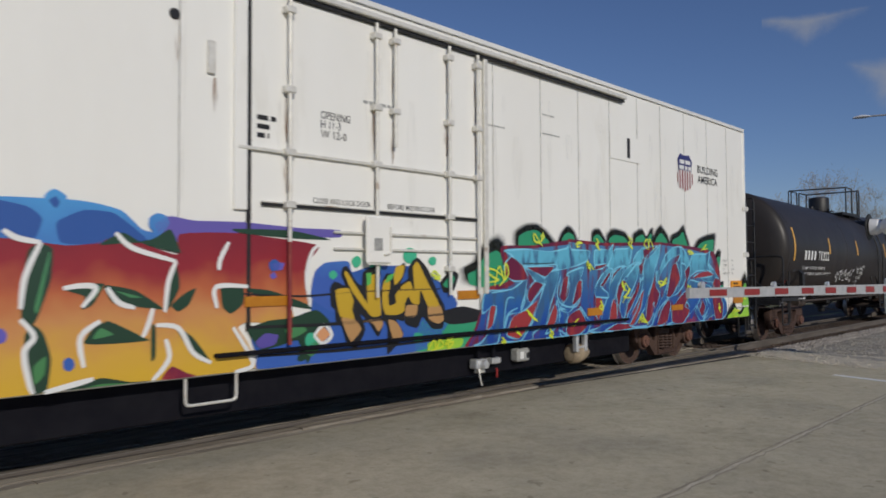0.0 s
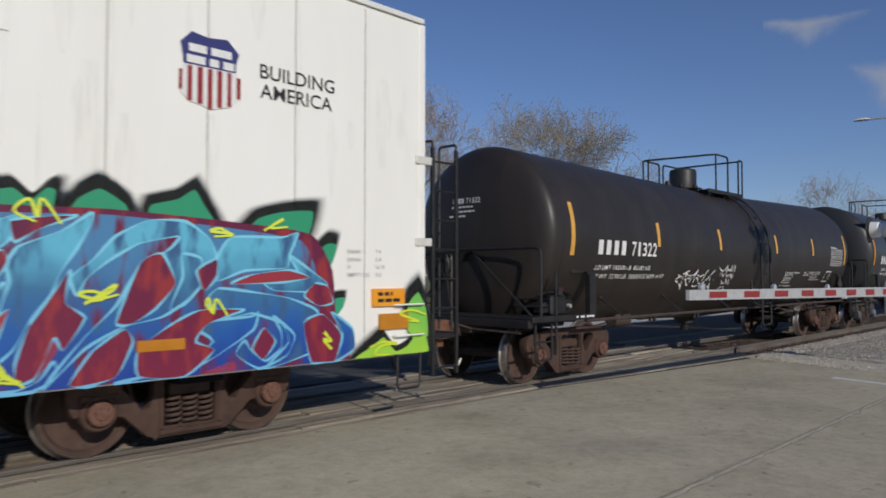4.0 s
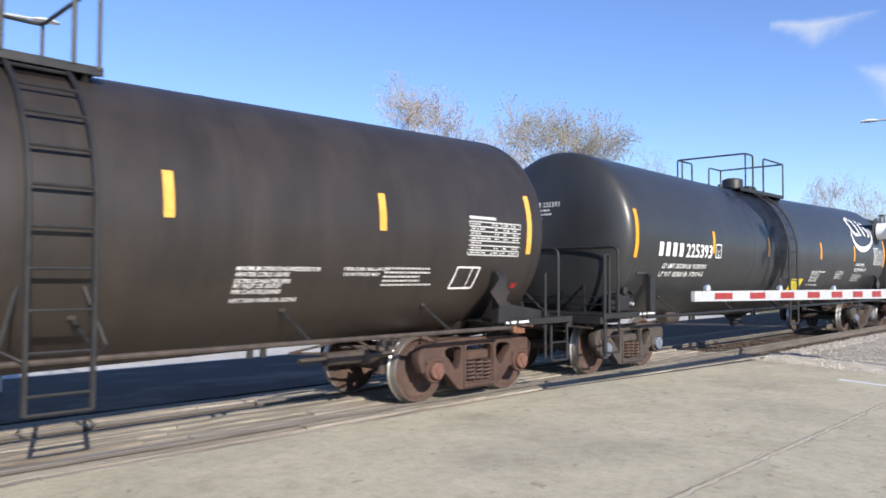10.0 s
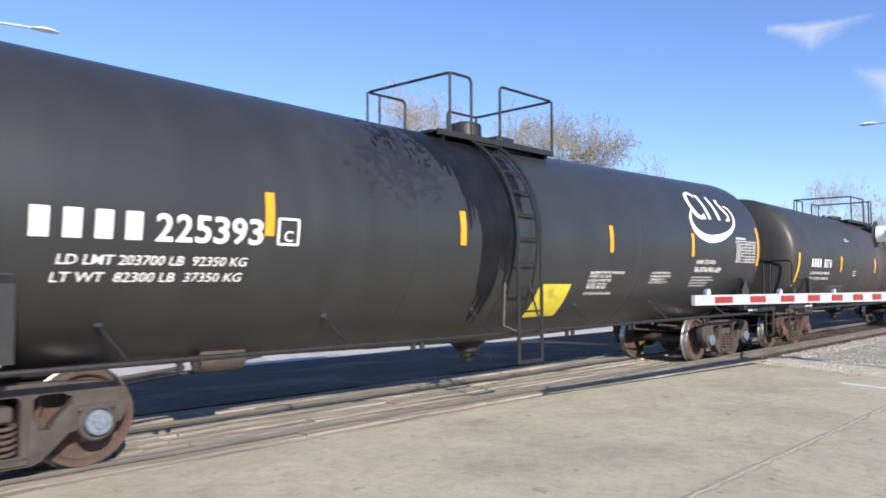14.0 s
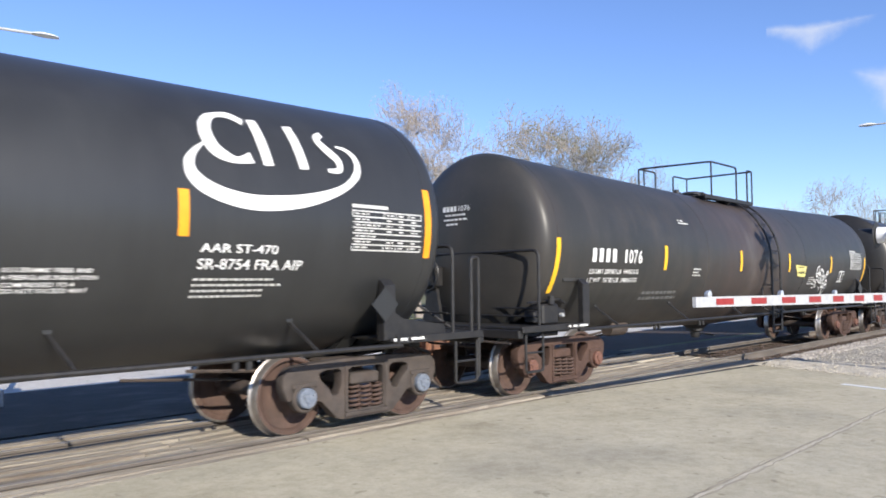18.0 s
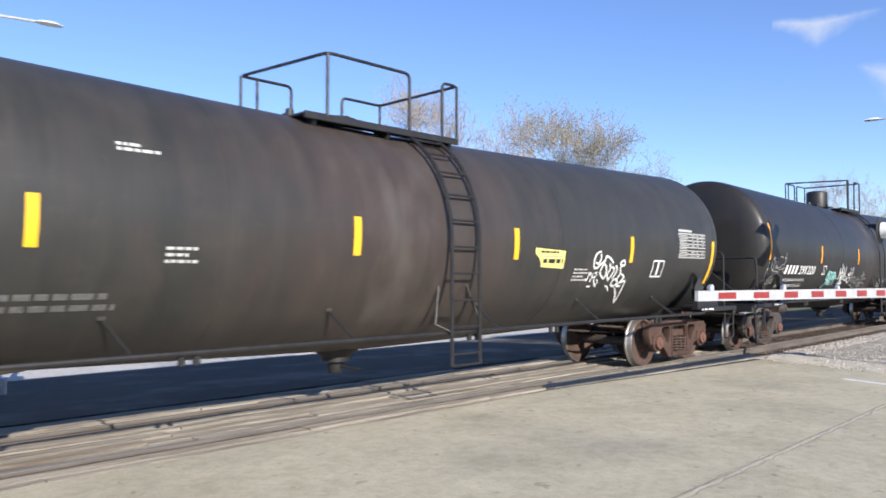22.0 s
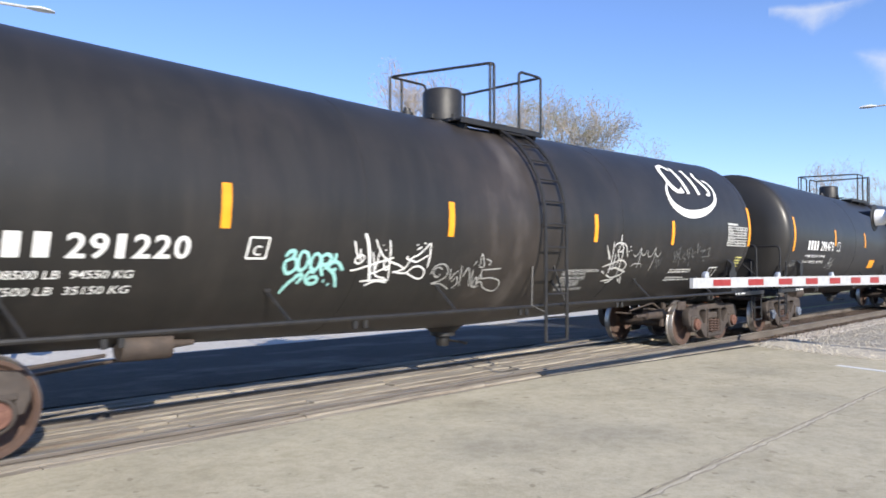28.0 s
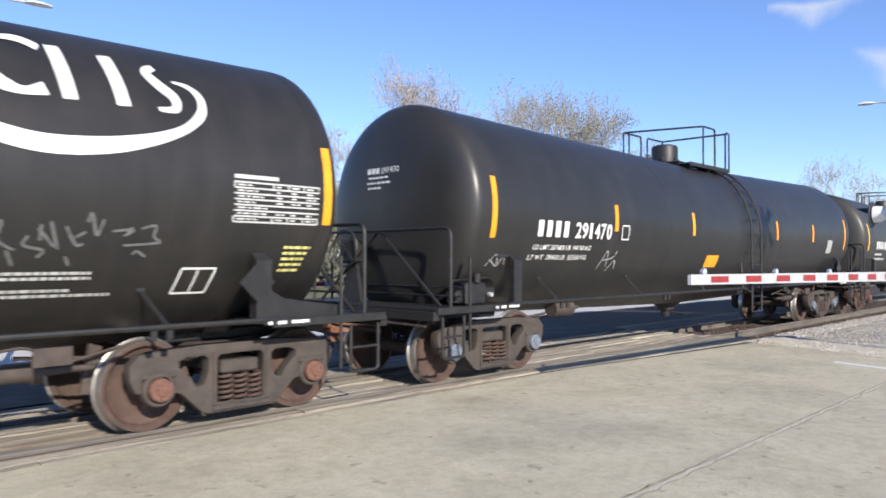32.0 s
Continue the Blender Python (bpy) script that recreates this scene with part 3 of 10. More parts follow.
def side_frame_mesh(mat_key):
    """Cast side frame with its two lightening holes and the spring window."""
    outer = [(-1.17, 0.56), (-1.17, 0.70), (-1.08, 0.79), (-0.92, 0.815), (-0.45, 0.845), (0.45, 0.845), (0.92, 0.815), (1.08, 0.79), (1.17, 0.70),
             (1.17, 0.56), (1.11, 0.43), (1.06, 0.43), (1.04, 0.585), (0.74, 0.585), (0.74, 0.40), (0.66, 0.38), (0.44, 0.17), (0.36, 0.14),
             (-0.36, 0.14), (-0.44, 0.17), (-0.66, 0.38), (-0.74, 0.40), (-0.74, 0.585), (-1.04, 0.585), (-1.06, 0.43), (-1.11, 0.43)]
    hole = [(0.37, 0.70), (0.37, 0.56), (0.42, 0.44), (0.50, 0.43), (0.55, 0.52), (0.68, 0.64), (0.68, 0.70), (0.60, 0.735), (0.42, 0.735)]
    window = [(-0.27, 0.24), (0.27, 0.24), (0.27, 0.70), (0.23, 0.735), (-0.23, 0.735), (-0.27, 0.70)]
    bm = bmesh.new()
    g = Geo().prism([outer, hole, [(-a, b) for a, b in hole][::-1], window], -0.075, 0.075)
    me = g.mesh("side_frame", M[mat_key], 30)
    bm.from_mesh(me)
    edges = [e for e in bm.edges if len(e.link_faces) == 2 and e.calc_face_angle(0) > 1.2]
    bmesh.ops.bevel(bm, geom=edges, offset=0.013, segments=2, affect="EDGES", profile=0.6)
    for p in bm.faces:
        p.smooth = True
    bm.to_mesh(me)
    bm.free()
    me.set_sharp_from_angle(angle=radians(50))
    return me


def rib_mesh(mat_key):
    """Raised rims round the spring window and along the top of the side frame."""
    g = Geo()
    g.box(-0.33, 0.33, -0.105, -0.077, 0.165, 0.215, 0.008)
    g.box(-0.325, -0.285, -0.095, -0.077, 0.22, 0.76, 0.006)
    g.box(0.285, 0.325, -0.095, -0.077, 0.22, 0.76, 0.006)
    return g.mesh("window_rim", M[mat_key])


def spring_mesh():
    g = Geo()
    turns, n = 5, 70
    g.tube([(0.068 * math.cos(a), 0.068 * math.sin(a), z) for a, z in
            ((2 * math.pi * turns * i / n, 0.245 + 0.27 * i / n) for i in range(n + 1))], 0.0165, 6)
    return g.mesh("spring", M["spring"], 60)


def bolster_mesh(mat_key):
    g = Geo()
    g.box(-0.22, 0.22, -1.06, 1.06, 0.525, 0.66, 0.02)
    g.box(-0.28, 0.28, -0.55, 0.55, 0.58, 0.80, 0.03)
    return g.mesh("bolster", M[mat_key])


def jaw_mesh(mat_key):
    """Bearing adapter with its curved shroud."""
    g = Geo()
    g.lathe([(0.155, -0.07), (0.17, -0.05), (0.17, 0.06), (0.13, 0.07), (0.13, -0.07), (0.155, -0.07)], 20, "y", at=(0, 0, 0.45))
    g.box(-0.17, 0.17, -0.06, 0.06, 0.56, 0.615, 0.01)
    return g.mesh("bearing_adapter", M[mat_key])


def cap_mesh(key):
    g = Geo()
    g.lathe([(0.0, -0.06), (0.05, -0.06), (0.058, -0.045), (0.105, -0.04), (0.115, -0.025), (0.115, 0.06), (0.0, 0.06)], 24, "y")
    for k in range(3):
        a = k * 2.094 + 0.5
        g.lathe([(0.0, -0.062), (0.017, -0.062), (0.019, -0.03)], 6, "y", at=(0.07 * math.cos(a), 0, 0.07 * math.sin(a)))
    return g.mesh("bearing_cap", M[key])


def truck(car, x, frame_key, cap_key, wheels):
    """A two-axle truck under the car, its parts straight under the car."""
    for s in (-1, 1):
        sf = part("side_frame", shared(("sf", frame_key), lambda: side_frame_mesh(frame_key)), None, car)
        sf.matrix_basis = pose(x, s * 1.0, 0, 0, 0, 0 if s < 0 else 180)
        rim = part("window_rim", shared(("rim", frame_key), lambda: rib_mesh(frame_key)), None, sf)
        for dx in (-0.165, 0.0, 0.165):
            sp = part("spring", shared("spring", spring_mesh), None, sf)
            sp.location = (dx, -0.045, 0)
            sp.rotation_euler = (0, 0, dx * 7)
        for dx in (-0.89, 0.89):
            ad = part("bearing_adapter", shared(("ad", frame_key), lambda: jaw_mesh(frame_key)), None, sf)
            ad.location = (dx, -0.035, 0)
            cp = part("bearing_cap", shared(("cap", cap_key), lambda: cap_mesh(cap_key)), None, sf)
            cp.location = (dx, -0.12, WHEEL_R)
    part("bolster", shared(("bol", frame_key), lambda: bolster_mesh(frame_key)), None, car).location = (x, 0, 0)
    beam = Geo()
    for dx in (-0.42, 0.42):
        beam.tube([(dx, -0.75, 0.36), (dx * 0.85, 0, 0.38), (dx, 0.75, 0.36)], 0.04, 6)
        for s in (-1, 1):
            beam.box(dx - 0.04, dx + 0.09 * (1 if dx > 0 else -1) + 0.05, s * 0.74 - 0.06, s * 0.74 + 0.06, 0.27, 0.50, 0.01)
    part("brake_beam", shared(("beam",), lambda: beam.mesh("brake_beam", M["brown_steel"])), None, car).location = (x, 0, 0)
    for dx in (-0.89, 0.89):
        ax = part("wheelset", shared("axle", axle_mesh), None, car)
        ax.location = (x + dx, 0, WHEEL_R)
        for s in (-1, 1):
            w = part("wheel", shared("wheel", wheel_mesh), None, ax)
            w.location = (0, s * 0.735, 0)
            w.rotation_euler = (0, 0, 0 if s < 0 else math.pi)
        wheels.append(ax)


def coupler_geo(side):
    g = Geo()
    s = side
    g.box(min(0, s * 0.55), max(0, s * 0.55), -0.09, 0.09, 0.80, 0.95, 0.02)
    head = [(0.50, -0.14), (0.62, -0.20), (0.74, -0.19), (0.80, -0.10), (0.72, -0.04), (0.66, 0.02), (0.70, 0.10), (0.78, 0.16), (0.70, 0.22), (0.55, 0.16), (0.50, 0.12)]
    g.prism([[(s * a, b) for a, b in head]], 0.74, 1.02, "xy")
    g.box(min(s * 0.52, s * 0.66), max(s * 0.52, s * 0.66), -0.05, 0.05, 0.60, 0.74, 0.01)
    return g


def on_tank(x, z, r, zc, off=0.008):
    """A point on the near side of a tank whose axis is at height zc there."""
    return (x, -math.sqrt(max(0.0, (r + off) ** 2 - (z - zc) ** 2)), z)


class Skin:
    """Flat shapes laid on the near side of a car: curved for a tank, flat for a box car."""

    def __init__(self, car, r=None, axis=None, flat=None, shift=0.0):
        self.car, self.r, self.axis, self.flat, self.shift = car, r, axis, flat, shift

    def put(self, x, z, off):
        return on_tank(x + self.shift, z, self.r, self.axis(x), off) if self.flat is None else (x, self.flat - off, z)

    def text(self, s, x, z, h, w=None, mat="white_paint", name="lettering", lean=0.0, off=0.006):
        v, f = letters(s, h, w, lean)
        g = Geo().add([self.put(x + a, z + b, off) for a, b in v], f)
        return part(name, g, M[mat], self.car, "", "stuff" if len(s) > 1 else "")

    def number(self, s, x, z, h, w):
        """A car number, digit by digit."""
        step = w / (len(s) - 0.12)
        for k, ch in enumerate(s):
            self.text(ch, x + k * step + (step * 0.2 if ch == "1" else 0), z, h, step * (0.42 if ch == "1" else 0.84), name="digit", off=0.010)

    def shape(self, loop, mat, name, off=0.005, holes=()):
        loops = [loop, *holes]
        tris = mathutils_tess([[Vector((a, b, 0)) for a, b in l] for l in loops])
        g = Geo().add([self.put(a, b, off) for l in loops for a, b in l], tris)
        return part(name, g, M[mat] if isinstance(mat, str) else mat, self.car)

    def strips(self, strips, mat, name, off=0.005, label=""):
        """Painted strokes: each strip is a list of (x, z, half width)."""
        g = Geo()
        runs = []
        for st in strips:
            run = [st[0]]
            for i in range(1, len(st) - 1):
                run.append(st[i])
                ax, az, bx_, bz = st[i][0] - st[i - 1][0], st[i][1] - st[i - 1][1], st[i + 1][0] - st[i][0], st[i + 1][1] - st[i][1]
                if ax * bx_ + az * bz < 0.35 * math.hypot(ax, az) * math.hypot(bx_, bz):
                    runs.append(run)
                    run = [st[i]]
            runs.append(run + [st[-1]])
        for st in runs:
            fine = [st[0]]
            for p, q in zip(st, st[1:]):
                m = max(1, int(abs(q[1] - p[1]) / 0.07 + 0.99)) if self.flat is None else 1
                fine += [tuple(u + (v - u) * j / m for u, v in zip(p, q)) for j in range(1, m + 1)]
            st = fine
            n = len(st)
            base = len(g.v)
            for i, (x, z, w) in enumerate(st):
                x0, z0 = st[max(0, i - 1)][:2]
                x1, z1 = st[min(n - 1, i + 1)][:2]
                d = math.hypot(x1 - x0, z1 - z0) or 1.0
                nx, nz = -(z1 - z0) / d * w, (x1 - x0) / d * w
                g.v.append(self.put(x + nx, z + nz, off))
                g.v.append(self.put(x - nx, z - nz, off))
            for i in range(n - 1):
                a = base + 2 * i
                g.face(a, a + 1, a + 3, a + 2)
        return part(name, g, M[mat] if isinstance(mat, str) else mat, self.car, label, "stuff" if len(strips) > 1 else "")

    def panel(self, x0, x1, z0, z1, mat, name, off=0.006, cuts=4, slant=0.0):
        g = Geo()
        for i in range(cuts + 1):
            z = z0 + (z1 - z0) * i / cuts
            d = slant * i / cuts
            g.v += [self.put(x0 + d, z, off), self.put(x1 + d, z, off)]
        for i in range(cuts):
            g.face(2 * i, 2 * i + 1, 2 * i + 3, 2 * i + 2)
        return part(name, g, M[mat], self.car)

    def bars(self, x, z, w, rows, gap, h, seed, mat="stencil", name="stencil_block", slant=0.0, ragged=0.5, off=0.005):
        """Small print that cannot be read: rows of plain bars."""
        rnd = random.Random(seed)
        g = Geo()
        for k in range(rows):
            zz, xx = z - k * gap, x - k * gap * slant
            end = xx + w * (1 - ragged * rnd.random())
            while xx < end:
                ww = min(h * rnd.uniform(1.2, 3.4), end - xx + 0.01)
                n = len(g.v)
                for a, b in ((xx, zz), (xx + ww, zz), (xx + ww, zz + h), (xx, zz + h)):
                    g.v.append(self.put(a, b, off))
                g.face(n, n + 1, n + 2, n + 3)
                xx += ww + h * 0.6
        return part(name, g, M[mat], self.car, "", "stuff")

    def mark(self, x, z, w, h, mat="white_paint"):
        """An owner's mark of four characters, as four plain bars."""
        cw = w / 4.6
        for k in range(4):
            a = x + k * cw * 1.2
            self.panel(a, a + cw * 0.68, z, z + h, mat, "mark_bar", 0.007, 3)

    def table(self, x0, x1, z0, z1, seed):
        """A ruled table of dates, too small to read."""
        g = Geo()
        rnd = random.Random(seed)

        def quad(a, b, c, d):
            n = len(g.v)
            for p, q in ((a, c), (b, c), (b, d), (a, d)):
                g.v.append(self.put(p, q, 0.005))
            g.face(n, n + 1, n + 2, n + 3)
        t = 0.017
        rows = 7
        for k in range(rows + 1):
            z = z0 + (z1 - z0) * k / rows
            quad(x0, x1, z - t / 2, z + t / 2)
        cols = [x0, x0 + (x1 - x0) * 0.44, x0 + (x1 - x0) * 0.62, x0 + (x1 - x0) * 0.81, x1]
        for x in cols:
            quad(x - t / 2, x + t / 2, z0, z1)
        for k in range(rows):
            za = z0 + (z1 - z0) * (k + 0.36) / rows
            zb = z0 + (z1 - z0) * (k + 0.66) / rows
            for i in range(4):
                a, b = cols[i] + 0.035, cols[i] + 0.035 + (cols[i + 1] - cols[i] - 0.07) * rnd.uniform(0.45, 1.0)
                if k == 2 and i:
                    continue
                x = a
                while x < b - 0.02:
                    w = rnd.uniform(0.04, 0.10)
                    quad(x, min(b, x + w), za, zb)
                    x += w + 0.02
        quad(x0, x0 + (x1 - x0) * 0.5, z1 + 0.035, z1 + 0.075)
        return part("inspection_table", g, M["stencil"], self.car, "white ruled inspection table", "stuff")


def tag(skin, strokes, w, mat, label):
    """Hand-sprayed strokes, each a smooth line of (x, z) on the car's side, thinning at its ends."""
    runs = []
    for line in strokes:
        n, out = len(line), []
        for i in range(n - 1):
            p0, p1, p2, p3 = line[max(0, i - 1)], line[i], line[i + 1], line[min(n - 1, i + 2)]
            for k in range(4):
                t = k / 4
                out.append(tuple(0.5 * (2 * b + (c - a) * t + (2 * a - 5 * b + 4 * c - d) * t * t + (3 * b - a - 3 * c + d) * t ** 3) for a, b, c, d in zip(p0, p1, p2, p3)))
        out.append(line[-1])
        m = len(out) - 1
        runs.append([(a, b, w * (0.7 + 0.35 * math.sin(math.pi * (0.15 + 0.7 * i / m)))) for i, (a, b) in enumerate(out)])
    return skin.strips(runs, mat, "spray_tag", 0.008, label)


HEAD = 0.42


def head_in(rr):
    """How far the dished head lies in at a share rr of its radius."""
    return HEAD * (1 - math.cos(math.asin(min(1.0, rr ** 1.28))) ** 0.74)


def tank_geo(half, r, axis):
    """The shell: its two halves slope down to the middle."""
    prof = [(r * q, -half + head_in(q)) for q in (0, 0.2, 0.4, 0.55, 0.68, 0.78, 0.86, 0.92, 0.955, 0.975, 0.988, 0.996, 1.0)]
    n = len(prof) - 1
    prof += [(r, -half + HEAD + (2 * half - 2 * HEAD) * k / 24) for k in range(1, 24)]
    prof += [(rr, -xx) for rr, xx in prof[n::-1]]
    g = Geo().lathe(prof, 72, "x")
    g.v = [(x, y, z + axis(x)) for x, y, z in g.v]
    return g


def band_geo(x, r, zc, w, t=0.006):
    """A weld seam or girth band round the tank."""
    return Geo().lathe([(r - 0.01, -w), (r + t, -w * 0.6), (r + t, w * 0.6), (r - 0.01, w)], 72, "x", at=(x, 0, zc))


def sloped(mid, slope):
    """Height of a tank's axis along the car: lowest in the middle."""
    return lambda x: mid + slope * abs(x)


def tank_car(name, label, centre, tc, half, r, axis, paint, frame_key, cap_key, ladder_x, dome_x, plat, stripes, stripe_mat="stripe",
             end_style="cage", dome_r=0.26, dome_h=0.38, shift=0.0, rail_h=0.76, pipe_z=0.99):
    """A tank car: everything along x from its middle, rails at z = 0."""
    car = thing(name, label, "tank car", (centre, TRACK_Y, 0), "tank cars of the train")
    wheels = []
    skin = Skin(car, r, axis, None, shift)
    zc = axis(0.4)
    blk = M["black_steel"]
    tank = part("tank", tank_geo(half, r, axis), M[paint], car)
    for k, x in enumerate((-half + 0.5, -half * 0.33, half * 0.33, half - 0.5)):
        part("weld_seam", band_geo(x, r, axis(x), 0.015, 0.003), M[paint], tank)
    top = zc + r
    # manway and valves
    g = Geo().lathe([(0.0, dome_h), (dome_r * 0.6, dome_h), (dome_r * 0.93, dome_h - 0.03), (dome_r, dome_h - 0.07), (dome_r, 0.05), (dome_r * 1.15, 0.02), (dome_r * 1.15, -0.16)], 28, "z", at=(dome_x, 0, top))
    for k in range(6):
        a = k * math.pi / 3 + 0.3
        g.box(dome_x + dome_r * 1.05 * math.cos(a) - 0.03, dome_x + dome_r * 1.05 * math.cos(a) + 0.03, dome_r * 1.05 * math.sin(a) - 0.03, dome_r * 1.05 * math.sin(a) + 0.03, top + 0.05, top + 0.13, 0.008)
    part("manway", g, blk, car)
    vx = dome_x - 0.75
    g = Geo().lathe([(0.0, 0.16), (0.05, 0.16), (0.06, 0.10), (0.10, 0.09), (0.10, 0.05), (0.06, 0.04), (0.06, -0.06)], 14, "z", at=(vx, 0.0, top))
    part("relief_valve", g, blk, car)
    # two walkway strips on the top, and level loops of rail round them
    p0, pn, gap0, gap1, p1 = plat
    pz = zc + math.sqrt(r * r - 0.25) + 0.035
    hz = pz + rail_h
    for s in (-1, 1):
        for k in range(3):
            y = s * (0.55 + k * 0.105)
            part("platform_board", Geo().box(p0 - 0.12, p1 + 0.04, y - 0.045, y + 0.045, pz - 0.03, pz, 0.006), blk, car)
        part("platform_beam", Geo().box(p0 - 0.12, p1 + 0.04, s * 0.825 - 0.018, s * 0.825 + 0.018, pz - 0.075, pz + 0.012, 0.005), blk, car)
        for x in (p0 + 0.05, (p0 + p1) / 2, p1 - 0.1):
            part("platform_bracket", Geo().prism([[(s * 0.45, pz - 0.032), (s * 0.80, pz - 0.032), (s * 0.80, pz - 0.08), (s * 0.74, zc + math.sqrt(r * r - 0.55) - 0.02), (s * 0.45, zc + math.sqrt(r * r - 0.2) - 0.02)]], x - 0.03, x + 0.03, "yz"), blk, car)
    for x in (p0 + 0.2, p1 - 0.16):
        part("platform_board", Geo().box(x - 0.12, x + 0.12, -0.49, 0.49, zc + r + 0.004, zc + r + 0.03, 0.006), blk, car)
    ry = 0.84
    part("platform_rail", Geo().bent([(gap0, -ry, pz), (gap0, -ry, hz), (pn, -ry, hz), (p0, ry, hz), (p0 + 0.80, ry, hz), (p0 + 0.80, ry, pz)], 0.022, 0.09), blk, car)
    part("platform_rail", Geo().bent([(gap1, -ry, pz), (gap1, -ry, hz), (p1, -ry, hz), (p1, ry, hz), (p1 - 0.75, ry, hz), (p1 - 0.75, ry, pz)], 0.022, 0.09), blk, car)
    for x, y in ((pn, -ry), (p0, ry), (p1, -ry), (p1, ry), (p0 + 0.25, ry)):
        part("rail_post", Geo().tube([(x, y, pz - 0.02), (x, y, hz)], 0.02, 8), blk, car)
    # side ladders, bent over the shell
    for s in (-1, 1):
        a_top = math.acos(min(1.0, (pz - 0.05 - zc) / (r + 0.09)))
        path = [(math.sin(a_top + (math.pi / 2 - a_top) * i / 10), math.cos(a_top + (math.pi / 2 - a_top) * i / 10)) for i in range(11)]
        pts = [(s * (r + 0.09) * a, zc + (r + 0.09) * b) for a, b in path] + [(s * (r + 0.09), 1.1), (s * (r + 0.09), 0.58)]
        for dx in (-0.26, 0.26):
            part("ladder_stringer", Geo().tube([(ladder_x + dx, y, z) for y, z in pts], 0.026, 6), blk, car)
        total, acc, step = 0.0, 0.12, 0.34
        for (ya, za), (yb, zb) in zip(pts, pts[1:]):
            d = math.hypot(yb - ya, zb - za)
            while acc <= total + d:
                f = (acc - total) / d
                part("ladder_rung", Geo().tube([(ladder_x - 0.26, ya + (yb - ya) * f, za + (zb - za) * f), (ladder_x + 0.26, ya + (yb - ya) * f, za + (zb - za) * f)], 0.016, 6), blk, car)
                acc += step
            total += d
        part("ladder_rung", Geo().tube([(ladder_x - 0.26, s * (r + 0.09), 0.58), (ladder_x + 0.26, s * (r + 0.09), 0.58)], 0.018, 6), blk, car)
        for dx in (-0.26, 0.26):
            part("ladder_brace", Geo().tube([(ladder_x + dx, s * (r + 0.09), 1.0), (ladder_x + dx * 1.6, s * (r - 0.05), 1.10), (ladder_x + dx, s * (r - 0.15), zc - 0.62)], 0.017, 6), blk, car)
    # side running pipe, brackets
    for s in (-1, 1):
        ex = tc / 2 + 0.2
        part("side_pipe", Geo().tube([(-ex, s * 1.5, pipe_z), (ex, s * 1.5, pipe_z)], 0.028, 8), M["brown_steel"] if paint == "tank_brown" else blk, car)
        nb = 6
        for k in range(nb):
            x = -ex + 1.2 + (2 * ex - 2.4) * k / (nb - 1)
            part("pipe_bracket", Geo().tube([(x, s * 1.5, pipe_z), (x - 0.14, s * (math.sqrt(r * r - (axis(x) - pipe_z - 0.33) ** 2) - 0.01), pipe_z + 0.33)], 0.02, 5), blk, car)
            pad = s * (math.sqrt(r * r - (axis(x) - pipe_z - 0.34) ** 2) + 0.008)
            part("bracket_pad", Geo().box(x - 0.18, x - 0.10, pad - 0.008, pad + 0.008, pipe_z + 0.315, pipe_z + 0.355, 0.004), M[paint], car)
    # bottom outlet, brake gear, piping
    low = zc - r
    g = Geo().lathe([(0.0, -0.30), (0.09, -0.30), (0.11, -0.24), (0.11, -0.16), (0.20, -0.14), (0.20, -0.08), (0.30, 0.0), (0.36, 0.06)], 20, "z", at=(dome_x, 0, low))
    g.cyl((dome_x, -0.06, low - 0.2), (dome_x + 0.10, -0.42, low - 0.24), 0.02, 6)
    part("bottom_outlet", g, blk, car)
    part("brake_cylinder", Geo().lathe([(0.0, -0.3), (0.13, -0.3), (0.15, -0.26), (0.15, 0.22), (0.05, 0.25), (0.03, 0.5), (0.0, 0.5)], 16, "x", at=(-tc / 2 + 2.4, -0.55, 0.87)), M["brown_steel"], car)
    for e in (-1, 1):
        part("brake_pipe", Geo().tube([(e * (tc / 2 + 1.2), -0.35, 0.84), (e * (tc / 2 - 1.0), -0.5, 0.72), (e * (tc / 2 - 2.0), -0.5, 0.80)], 0.022, 6), M["brown_steel"], car)
        part("brake_rod", Geo().tube([(e * (tc / 2 - 1.2), -0.25, 0.62), (e * (tc / 2 - 2.6), -0.25, 0.74)], 0.018, 6), M["brown_steel"], car)
    hang = random.Random(int(centre))
    for k in range(5):
        x = -tc / 2 + 1.6 + (tc - 3.2) * (k + hang.uniform(-0.25, 0.25)) / 4
        for dx in (0.0, 0.15):
            part("pipe_hanger", Geo().box(x + dx - 0.03, x + dx + 0.03, -1.50, -1.46, pipe_z - 0.12, pipe_z - 0.01, 0.006), blk, car)
    # brake gear beside the truck: slack adjuster, lever, hanging bracket
    e0 = tc / 2 - 1.35
    if end_style == "brace":
        part("slack_adjuster", Geo().lathe([(0.0, -0.55), (0.035, -0.55), (0.035, -0.2), (0.085, -0.18), (0.085, 0.34), (0.11, 0.36), (0.11, 0.44), (0.04, 0.46), (0.03, 0.9), (0.0, 0.9)], 14, "x", at=(e0 - 0.95, -0.82, 0.70)), M["brown_steel"], car)
        part("brake_lever", Geo().prism([[(e0 - 0.10, 0.42), (e0 + 0.02, 0.40), (e0 + 0.10, 0.86), (e0 - 0.02, 0.90)]], -0.62, -0.57), M["brown_steel"], car)
        part("hanging_bracket", Geo().box(e0 - 0.72, e0 - 0.40, -1.30, -1.27, 0.80, 0.97, 0.006), M["brown_steel"], car)
